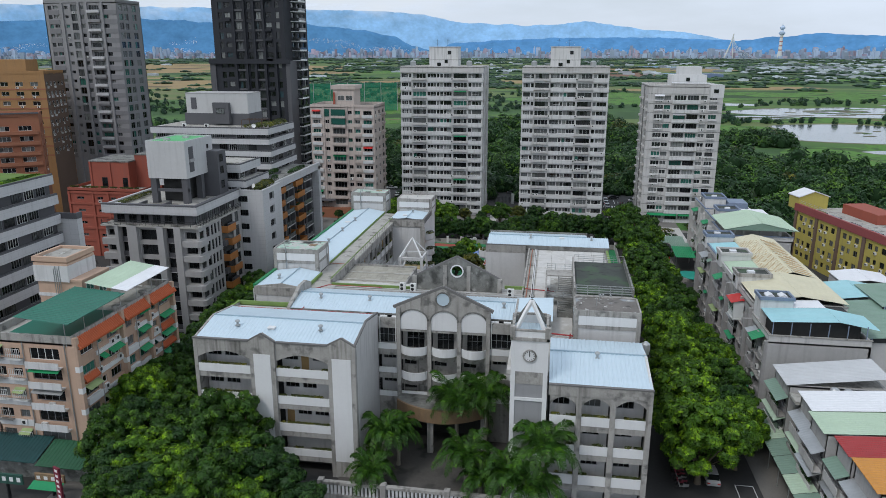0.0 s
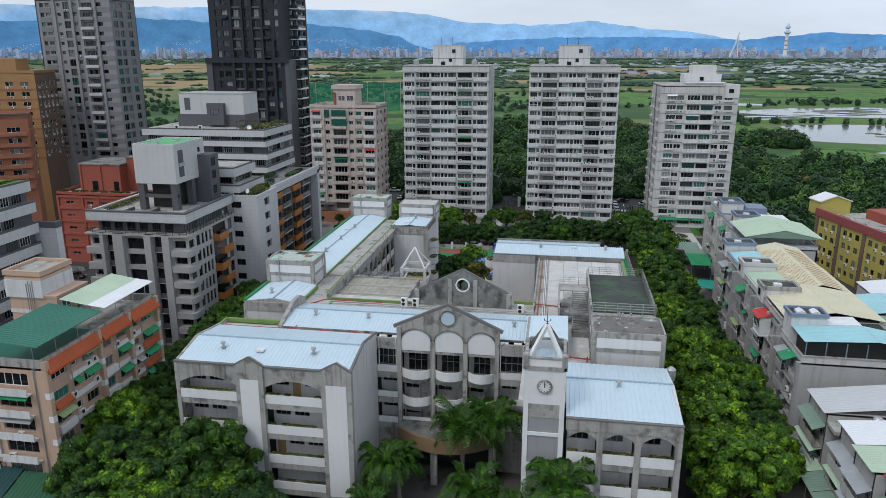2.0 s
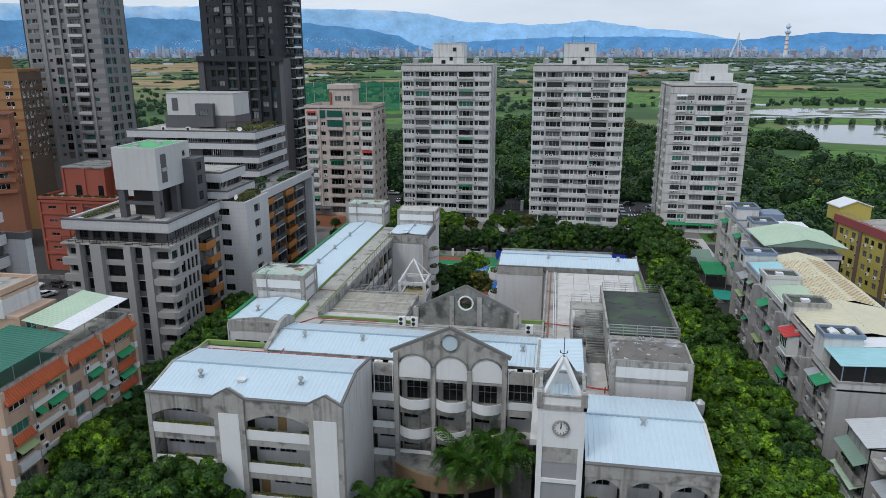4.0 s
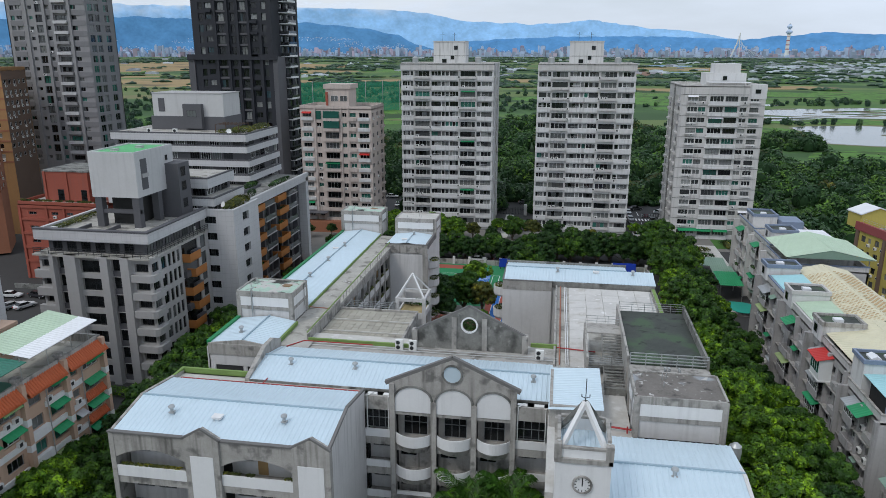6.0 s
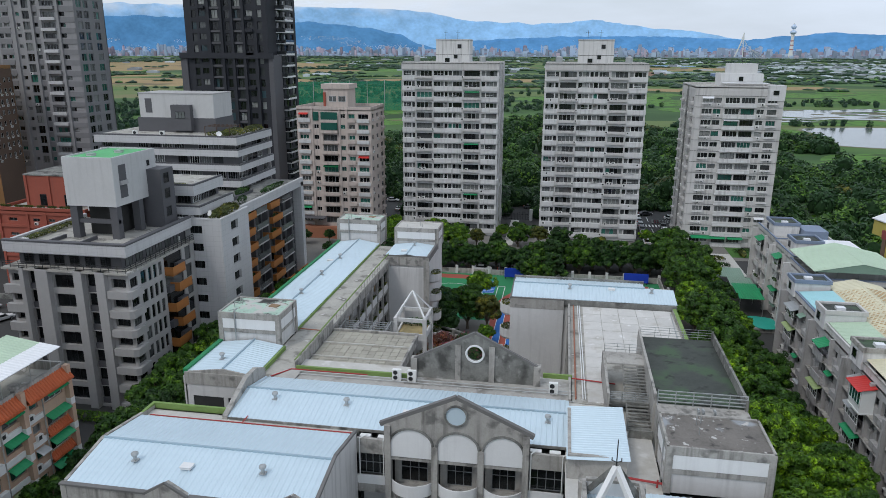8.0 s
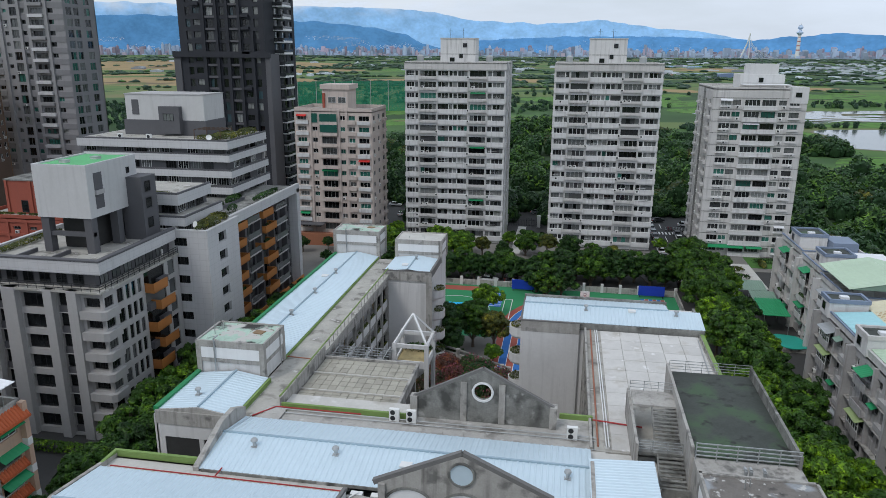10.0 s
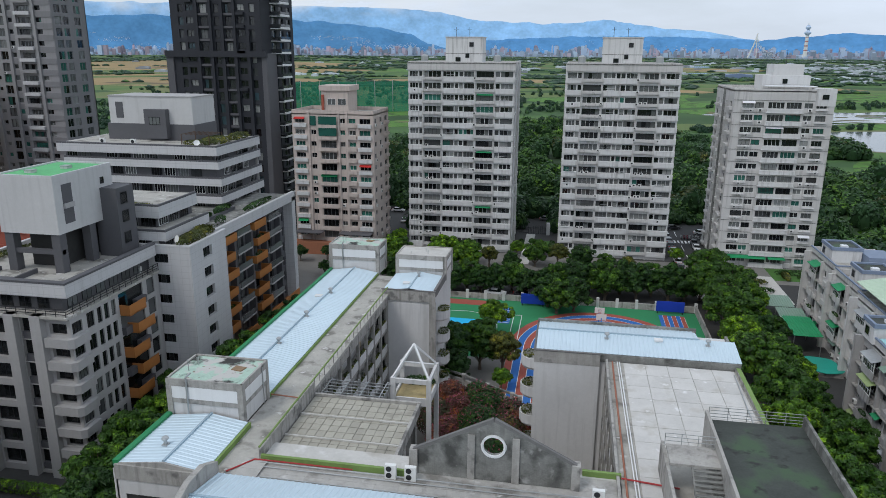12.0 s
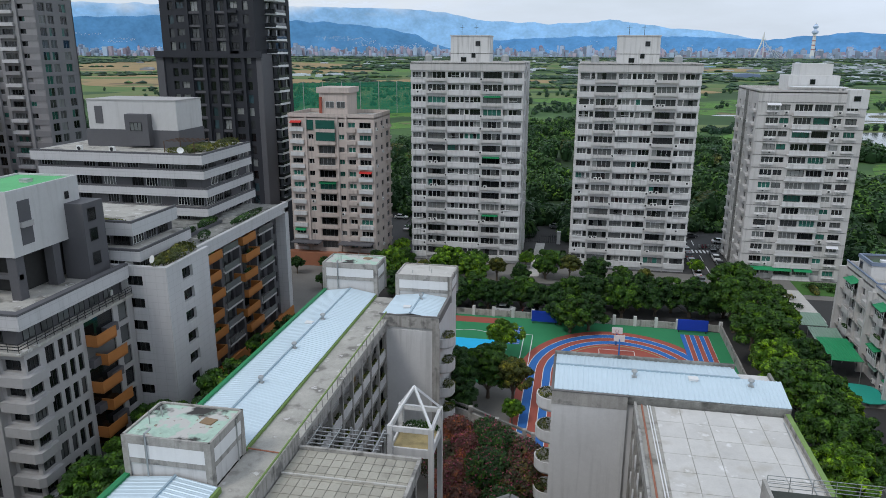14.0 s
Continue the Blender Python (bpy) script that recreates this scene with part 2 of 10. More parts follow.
def lathe(bm, profile, sides=12, cx=0, cy=0, a0=0.0, a1=360.0):
    """Profile (r, z) turned about the upright axis at cx, cy."""
    full = a1 - a0 >= 359.9
    k = sides if full else sides + 1
    rings = []
    for r, z in profile:
        rings.append([bm.verts.new((cx + r * math.cos(radians(a0 + (a1 - a0) * i / sides)), cy + r * math.sin(radians(a0 + (a1 - a0) * i / sides)), z)) for i in range(k)])
    for a, b in zip(rings, rings[1:]):
        for i in range(sides):
            j = (i + 1) % k
            bm.faces.new((a[i], a[j], b[j], b[i]))
    if full:
        bm.faces.new(rings[0][::-1])
        bm.faces.new(rings[-1])
    return bm


SIDE = {"S": 0, "E": 90, "N": 180, "W": -90}


def side(which, x0, x1, y0, y1, z=0.0):
    """The frame of one side of a block: x along it, y inwards, z up."""
    c = {"S": (x0, y0), "E": (x1, y0), "N": (x1, y1), "W": (x0, y1)}[which]
    return pose(*c, z, 0, 0, SIDE[which])


def sheet(bm, width, z0, z1, holes, depth=0.3):
    """A wall face of that width with openings (u0, u1, v0, v1) and their reveals."""
    holes = [tuple(round(v, 3) for v in h) for h in holes]
    us = sorted({0.0, width, *[round(h[0], 3) for h in holes], *[round(h[1], 3) for h in holes]})
    vs = sorted({z0, z1, *[round(h[2], 3) for h in holes], *[round(h[3], 3) for h in holes]})
    us = [u for u in us if 0 <= u <= width]
    vs = [v for v in vs if z0 <= v <= z1]
    grid = {}

    def vert(i, j):
        if (i, j) not in grid:
            grid[i, j] = bm.verts.new((us[i], 0, vs[j]))
        return grid[i, j]

    for i in range(len(us) - 1):
        for j in range(len(vs) - 1):
            cu, cv = (us[i] + us[i + 1]) / 2, (vs[j] + vs[j + 1]) / 2
            if not any(h[0] < cu < h[1] and h[2] < cv < h[3] for h in holes):
                bm.faces.new((vert(i, j), vert(i + 1, j), vert(i + 1, j + 1), vert(i, j + 1)))
    for u0, u1, v0, v1 in holes:
        a = [bm.verts.new(p) for p in ((u0, 0, v0), (u1, 0, v0), (u1, 0, v1), (u0, 0, v1))]
        b = [bm.verts.new(p) for p in ((u0, depth, v0), (u1, depth, v0), (u1, depth, v1), (u0, depth, v1))]
        for i in range(4):
            j = (i + 1) % 4
            bm.faces.new((a[i], b[i], b[j], a[j]))
    bmesh.ops.remove_doubles(bm, verts=bm.verts, dist=1e-4)
    return bm


MESHES = {}
rw_ = random.Random(5)


def kept(key, maker):
    if key not in MESHES:
        MESHES[key] = maker()
    return MESHES[key]


def window(parent, m, u0, u1, v0, v1, cols=2, rows=1, depth=0.22, frame_mat=None, glass=None, bar_w=0.06, joined=False):
    """A framed window set into an opening; its panes are its child."""
    frame_mat, glass = frame_mat or M_frame, glass or M_glass
    w, h = round(u1 - u0, 2), round(v1 - v0, 2)

    def frame_mesh():
        bm = bmesh.new()
        cw, rh = (w - bar_w) / cols, (h - bar_w) / rows
        panes = [(bar_w + i * cw, (i + 1) * cw, bar_w + j * rh, (j + 1) * rh) for i in range(cols) for j in range(rows)]
        sheet(bm, w, 0.0, h, panes, 0.08)
        for a, b, c, d in ((0, 0, w, 0), (w, 0, w, h), (w, h, 0, h), (0, h, 0, 0)):
            bm.faces.new([bm.verts.new(v) for v in ((a, 0, b), (a, 0.08, b), (c, 0.08, d), (c, 0, d))])
        bmesh.ops.remove_doubles(bm, verts=bm.verts, dist=2e-3)
        for v in bm.verts:
            v.co.y -= 0.04
        return mesh_of("window", bm, frame_mat)

    if joined:
        variant = rw_.randrange(7)

        def both():
            """Frame and panes as one connected shell; curtains and open sashes differ pane by pane."""
            bm = bmesh.new()
            rp = random.Random(variant * 31 + cols)
            cw, rh = (w - bar_w) / cols, (h - bar_w) / rows
            panes = [(bar_w + i * cw, (i + 1) * cw, bar_w + j * rh, (j + 1) * rh) for i in range(cols) for j in range(rows)]
            sheet(bm, w, 0.0, h, panes, 0.05)
            for a, b, c, d in panes:
                f = bm.faces.new([bm.verts.new((x, 0.05, z)) for x, z in ((a, c), (b, c), (b, d), (a, d))])
                f.material_index = rp.choices((1, 2, 3, 4), (0.62, 0.16, 0.12, 0.10))[0]
            for v in bm.verts:
                v.co = (round(v.co.x, 3), v.co.y, round(v.co.z, 3))
            bmesh.ops.remove_doubles(bm, verts=bm.verts, dist=2e-3)
            return mesh_of("window", bm, frame_mat, glass, M_glass, M_glassgrey, M_glasspale)

        return put("window", kept(("wj", w, h, cols, rows, frame_mat.name, glass.name, bar_w, variant), both), parent, m @ Matrix.Translation((u0, depth, v0)))

    def pane_mesh():
        return mesh_of("pane", box(bar_w * 0.5, w - bar_w * 0.5, 0.005, 0.02, bar_w * 0.5, h - bar_w * 0.5), glass)

    fr = put("window", kept(("wf", w, h, cols, rows, frame_mat.name, bar_w), frame_mesh), parent, m @ Matrix.Translation((u0, depth, v0)))
    put("pane", kept(("wp", w, h, glass.name), pane_mesh), fr)
    return fr


def ribbed(bm, width, run, rise0, rise1, pitch=0.5, rib=0.045):
    """A ribbed metal sheet: x along the width, y along the run, from height rise0 to rise1."""
    xs, k = [], max(1, round(width / pitch))
    for i in range(k):
        a, s = width * i / k, width / k
        xs += [(a, 0), (a + 0.55 * s, 0), (a + 0.68 * s, rib), (a + 0.87 * s, rib)]
    xs.append((width, 0))
    lo = [bm.verts.new((x, 0, rise0 + h)) for x, h in xs]
    hi = [bm.verts.new((x, run, rise1 + h)) for x, h in xs]
    for i in range(len(xs) - 1):
        bm.faces.new((lo[i], lo[i + 1], hi[i + 1], hi[i]))
    u0, u1 = bm.verts.new((0, 0, rise0 - 0.06)), bm.verts.new((width, 0, rise0 - 0.06))
    bm.faces.new([u0, u1] + lo[::-1])
    return bm


def rail(bm, pts, height=1.1, step=1.5, bars=2, r=0.03):
    """A railing of posts and bars along pts."""
    for a, b in zip(pts, pts[1:]):
        a, b = Vector(a), Vector(b)
        k = max(1, round((b - a).length / step))
        for i in range(k + 1):
            p = a.lerp(b, i / k)
            bar(bm, p, p + Vector((0, 0, height)), r, 4)
        for j in range(bars):
            z = Vector((0, 0, height * (j + 1) / bars))
            bar(bm, a + z, b + z, r, 4)
    return bm

# ---- ground, water, distance ----


def ground_material():
    m = mk("river_plain", (0.085, 0.13, 0.035), 0.95, 0.25, 0.004, 0.05, 0.0)
    n, l = m.node_tree.nodes, m.node_tree.links
    g = n.new("ShaderNodeNewGeometry")
    mp = n.new("ShaderNodeMapping")
    mp.inputs["Scale"].default_value = (0.0035, 0.0075, 1.0)
    mp.inputs["Rotation"].default_value = (0, 0, 0.25)
    l.new(g.outputs["Position"], mp.inputs["Vector"])
    vo = n.new("ShaderNodeTexVoronoi")
    vo.inputs["Scale"].default_value = 1.0
    vo.inputs["Randomness"].default_value = 0.85
    l.new(mp.outputs["Vector"], vo.inputs["Vector"])
    cr = n.new("ShaderNodeValToRGB")
    e = cr.color_ramp.elements
    e[0].position, e[0].color = 0.0, (0.022, 0.055, 0.014, 1)
    e[1].position, e[1].color = 1.0, (0.17, 0.16, 0.07, 1)
    for p, c in ((0.35, (0.040, 0.092, 0.026, 1)), (0.52, (0.066, 0.145, 0.032, 1)), (0.68, (0.105, 0.165, 0.045, 1)), (0.86, (0.13, 0.165, 0.058, 1))):
        s = e.new(p)
        s.color = c
    sep = n.new("ShaderNodeSeparateColor")
    l.new(vo.outputs["Color"], sep.inputs[0])
    ns = n.new("ShaderNodeTexNoise")
    ns.inputs["Scale"].default_value, ns.inputs["Detail"].default_value = 0.012, 8
    l.new(g.outputs["Position"], ns.inputs["Vector"])
    mx = n.new("ShaderNodeMath")
    mx.operation = "MULTIPLY_ADD"
    l.new(ns.outputs["Fac"], mx.inputs[0])
    mx.inputs[1].default_value = 1.1
    ad = n.new("ShaderNodeMath")
    ad.operation = "MULTIPLY_ADD"
    l.new(sep.outputs[0], ad.inputs[0])
    ad.inputs[1].default_value, ad.inputs[2].default_value = 0.75, -0.42
    l.new(ad.outputs[0], mx.inputs[2])
    l.new(mx.outputs[0], cr.inputs["Fac"])
    l.new(cr.outputs["Color"], n["Principled BSDF"].inputs["Base Color"])
    return m


M_plain = ground_material()


def rise(x, y):
    """Height of the plain: level near by, climbing gently to the embankment of the far bank."""
    d = math.hypot(x, y)
    return 0.0 if d < 1400 else 24.5 * ((min(d, 4350) - 1400) / 2600) ** 1.5


def laid(pts, z0, z1):
    """A thin plate lying on the plain."""
    bm = slab(bmesh.new(), pts, z0, z1)
    for v in bm.verts:
        v.co.z += rise(v.co.x, v.co.y)
    return bm


bm = bmesh.new()
hub, prev = bm.verts.new((0, 0, -0.25)), None
for rad in (1400, 1700, 2000, 2300, 2600, 2900, 3200, 3500, 3800, 4100, 4400, 4850):
    ring = [bm.verts.new((rad * math.cos(2 * math.pi * i / 96), rad * math.sin(2 * math.pi * i / 96), rise(rad, 0) - 0.25)) for i in range(96)]
    for i in range(96):
        j = (i + 1) % 96
        bm.faces.new((hub, ring[i], ring[j]) if prev is None else (prev[i], ring[i], ring[j], prev[j]))
    prev = ring
for f in bm.faces:
    f.smooth = True
ground = put("ground", mesh_of("ground", bm, M_plain))
tagged(ground, "flat green and tan river plain with patchwork fields", "ground", kind="structure")

city = part("road", slab(bmesh.new(), [(-260, -200), (110, -200), (110, 178), (64, 200), (62, 262), (-120, 268), (-260, 262)], -0.2, 0.0), M_asphalt, None)
tagged(city, "dark asphalt street level between the blocks", "road", kind="structure")

M_water = mk("pond_water", (0.16, 0.18, 0.18), 0.12, 0.1, 0.02, 0.2, 0.0, spec=0.8)
M_mud = mk("pale_mud_bank", (0.17, 0.17, 0.11), 0.9, 0.2, 0.02, 0.2, 0.0)


def blob(cx, cy, rx, ry, seed, k=40, rough=0.22):
    r = random.Random(seed)
    ph = [(r.uniform(0, 6.3), r.uniform(0.3, 1.0), j) for j in (2, 3, 5, 7)]
    out = []
    for i in range(k):
        a = 2 * math.pi * i / k
        s = 1 + rough * sum(w / j * 2 * math.sin(j * a + p) for p, w, j in ph)
        out.append((cx + rx * s * math.cos(a), cy + ry * s * math.sin(a)))
    return out


M_stubble = mk("straw_stubble", (0.30, 0.215, 0.10), 0.95, 0.2, 0.012, 0.1, 0.0, patch=[((0.14, 0.10, 0.06), 0.56, 0.006, 0.05), ((0.12, 0.15, 0.05), 0.58, 0.009, 0.05)])
M_meadow = mk("bright_meadow", (0.085, 0.20, 0.030), 0.95, 0.3, 0.03, 0.2, 0.0, patch=[((0.045, 0.095, 0.02), 0.56, 0.03, 0.06), ((0.15, 0.13, 0.06), 0.62, 0.02, 0.05), ((0.04, 0.085, 0.02), 0.55, 0.11, 0.07), ((0.17, 0.19, 0.06), 0.62, 0.16, 0.05)])
PONDS = ((206, 512, 66, 54), (262, 700, 78, 66), (172, 630, 34, 17), (194, 792, 20, 20), (196, 408, 20, 9), (420, 800, 70, 30), (120, 690, 18, 6), (520, 1000, 90, 26), (660, 1680, 60, 36), (345, 2510, 80, 90), (620, 1300, 120, 26), (330, 1900, 90, 26), (900, 2300, 200, 34), (1300, 2700, 260, 40), (60, 1900, 60, 20), (-420, 2600, 120, 40))
for i, (cx, cy, rx, ry) in enumerate(PONDS):
    bank = part("mud_bank", laid(blob(cx, cy, rx * 1.04, ry * 1.05, i), -0.24, -0.12), M_mud, None)
    tagged(bank, "pale muddy bank round a shallow pond", "mud bank", kind="structure")
    pond = part("water", laid(blob(cx, cy, rx, ry, i), -0.1, -0.05), M_water, None)
    tagged(pond, "still grey pond reflecting the overcast sky", "pond", kind="structure")
    if i in (0, 1, 2):
        ri = random.Random(900 + i)
        for k in range((5, 26, 7)[i]):
            sx, sy = cx + ri.uniform(-0.75, 0.8) * rx, cy + ri.uniform(-0.6, 0.6) * ry
            wide = ri.uniform(2, 5) if i == 0 else ri.uniform(4, 15)
            isl = part("islet", slab(bmesh.new(), blob(sx, sy, wide, ri.uniform(1.5, 3.5), 300 + 20 * i + k, 18), -0.1, 0.15), M_mud if k % 3 else M_meadow, None)
            tagged(isl, "low muddy islet in the shallow pond", "mud bank", kind="structure")

# fields of stubble and bright grass on the plain
M_earth = mk("bare_red_earth", (0.20, 0.115, 0.075), 0.95, 0.25, 0.02, 0.1, 0.0)
FIELDS = (
    (-700, 1250, 300, 230, 0), (-1150, 2150, 420, 560, 0), (-640, 1780, 120, 150, 0), (-420, 1900, 120, 120, 1), (-315, 1310, 70, 90, 0), (-200, 640, 62, 70, 1), (-130, 552, 26, 26, 1),
    (-36, 575, 26, 22, 1), (-24, 850, 34, 46, 1), (-78, 1370, 46, 90, 0), (95, 820, 40, 60, 1), (138, 1085, 44, 40, 0), (105, 960, 40, 40, 1), (372, 1195, 44, 50, 0),
    (176, 378, 52, 46, 1), (262, 432, 70, 30, 1), (238, 612, 130, 24, 1), (120, 520, 34, 40, 1), (140, 720, 60, 40, 1), (372, 940, 66, 62, 1), (84, 900, 40, 110, 1), (160, 1820, 70, 190, 2), (310, 1160, 76, 30, 0), (560, 1180, 90, 40, 1), (500, 760, 120, 60, 1), (290, 1000, 90, 60, 1), (420, 1040, 80, 50, 1), (190, 880, 50, 34, 1), (330, 900, 60, 30, 1), (560, 1500, 150, 60, 1), (300, 2200, 200, 160, 0))
for i, (cx, cy, rx, ry, mt) in enumerate(FIELDS):
    fld = part("field", laid(blob(cx, cy, rx, ry, 50 + i, rough=0.2), -0.24, -0.19 + 0.003 * i), (M_stubble, M_meadow, M_earth)[mt], None)
    tagged(fld, ("dry straw-coloured field on the plain", "bright green meadow on the plain", "bare red-brown earthworks on the plain")[mt], "field", kind="structure")


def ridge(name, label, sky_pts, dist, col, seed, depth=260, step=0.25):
    """A mountain range: crest height from angles (azimuth, elevation), with folded slopes in front; col includes
    distance haze.
    """
    mt = mk(name + "_haze_slope", col, 1.0, 0.3, 0.010, 0.05, 0.0, spec=0.0)
    a0, a1 = sky_pts[0][0], sky_pts[-1][0]
    k = int((a1 - a0) / step)
    bm = bmesh.new()
    rows = []
    layers = 9
    for j in range(layers):
        s = j / (layers - 1)
        row = []
        for i in range(k + 1):
            a = a0 + (a1 - a0) * i / k
            el = np.interp(a, [p[0] for p in sky_pts], [p[1] for p in sky_pts])
            top = 53 + dist * math.tan(radians(el))
            top += 9 * noise.noise(Vector((a * 0.9, seed, 0))) + 4 * noise.noise(Vector((a * 3.1, seed, 3)))
            d = dist - depth * (1 - s)
            h = max(-2.0, top) * s ** 1.25
            h += (1 - s) * s * 110 * noise.noise(Vector((a * 0.55, s * 2.2, seed))) if top > 20 else 0
            fold = 36 * noise.noise(Vector((a * 0.8, s * 3, seed + 9))) * (1 - s)
            row.append(bm.verts.new(((d + fold) * math.sin(radians(a)), (d + fold) * math.cos(radians(a)), min(h, max(top, 0)) - 2)))
        rows.append(row)
    for r0, r1 in zip(rows, rows[1:]):
        for i in range(k):
            bm.faces.new((r0[i], r0[i + 1], r1[i + 1], r1[i]))
    for f in bm.faces:
        f.smooth = True
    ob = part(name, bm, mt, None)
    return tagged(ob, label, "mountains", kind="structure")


# the blue of these slopes is distance haze mixed into the colour
ridge("backdrop_far", "far mountain range under cloud, coloured pale blue with haze", [(-62, 3.0), (-45.5, 3.1), (-30.9, 3.15), (-25.6, 3.2), (-19.9, 3.15), (-16.1, 3.1), (-12.7, 3.04), (-10.1, 2.72), (-7.5, 2.22), (-4.9, 2.13), (-2.3, 2.0), (0.3, 2.11), (1.8, 2.35), (4.0, 1.96), (6.5, 1.66), (8.9, 1.48), (10.9, 1.11), (13.2, 0.75), (21.9, 0.29), (40, 0.1)], 4780, (0.28, 0.50, 0.75), 3)
hills = ridge("backdrop_left", "wooded hills above the city, coloured blue-green with haze", [(-62, 1.6), (-45.8, 1.78), (-39.7, 2.06), (-31.0, 2.37), (-25.7, 2.13), (-19.9, 2.1), (-17.0, 1.87), (-14.4, 1.55), (-12.7, 1.14), (-11.4, 0.55), (-10.1, 0.22), (-7, -0.6)], 4450, (0.092, 0.24, 0.43), 11)
hills_right = ridge("backdrop_right", "wooded ridge behind the skyline, coloured dark blue with haze", [(-11.0, -0.4), (-8.3, 0.72), (-5.3, 0.89), (-1.8, 1.05), (2.4, 1.12), (6.5, 1.1), (9.7, 1.0), (12.8, 0.83), (14.3, 1.05), (16.1, 1.11), (17.8, 1.32), (19.5, 1.22), (21.8, 1.12), (27.3, 1.19), (40, 0.8)], 4600, (0.105, 0.275, 0.51), 23)

# skyline of the far bank: thousands of blocks too small to pick apart, haze tinted into their colour
M_sky1 = mk("haze_tinted_city_blocks", (0.36, 0.44, 0.56), 0.9, 0.1, 0.02, 0.2, 0.0, island=0.42)
M_sky2 = mk("haze_tinted_pink_blocks", (0.40, 0.34, 0.41), 0.9, 0.1, 0.02, 0.2, 0.0, island=0.4)
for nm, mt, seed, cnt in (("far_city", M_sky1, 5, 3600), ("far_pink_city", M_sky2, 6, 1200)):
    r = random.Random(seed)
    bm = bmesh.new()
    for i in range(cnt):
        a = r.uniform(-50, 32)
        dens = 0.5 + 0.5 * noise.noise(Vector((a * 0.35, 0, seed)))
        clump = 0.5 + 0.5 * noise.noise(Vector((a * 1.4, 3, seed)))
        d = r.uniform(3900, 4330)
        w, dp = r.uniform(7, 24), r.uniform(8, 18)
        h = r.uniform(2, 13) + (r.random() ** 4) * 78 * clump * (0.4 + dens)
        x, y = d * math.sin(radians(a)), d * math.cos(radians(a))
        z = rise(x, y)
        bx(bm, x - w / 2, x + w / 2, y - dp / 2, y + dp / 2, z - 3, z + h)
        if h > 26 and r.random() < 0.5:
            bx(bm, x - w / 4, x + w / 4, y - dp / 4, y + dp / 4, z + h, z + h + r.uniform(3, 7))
    tagged(part(nm, bm, mt, None), "haze-tinted far apartment blocks along the opposite bank", "far city", kind="stuff")

r = random.Random(31)
# wall colour leans blue to include the haze over the hills
M_hillhouse = mk("haze_tinted_hillside_walls", (0.50, 0.55, 0.62), 0.9, 0.1, 0.02, 0.2, 0.0, island=0.25)
bm = bmesh.new()
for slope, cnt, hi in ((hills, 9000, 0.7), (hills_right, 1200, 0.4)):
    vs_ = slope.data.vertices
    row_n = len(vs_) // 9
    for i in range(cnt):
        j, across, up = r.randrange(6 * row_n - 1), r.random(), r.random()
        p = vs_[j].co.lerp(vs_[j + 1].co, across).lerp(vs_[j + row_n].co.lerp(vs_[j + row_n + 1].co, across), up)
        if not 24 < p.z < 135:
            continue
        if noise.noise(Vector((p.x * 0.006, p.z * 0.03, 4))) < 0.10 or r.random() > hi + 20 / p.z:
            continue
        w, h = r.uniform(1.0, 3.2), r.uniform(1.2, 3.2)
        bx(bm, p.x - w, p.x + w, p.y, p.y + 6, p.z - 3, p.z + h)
tagged(part("hillside_houses", bm, M_hillhouse, None), "scattered pale haze-tinted houses on the far hillside", "far houses", kind="stuff")


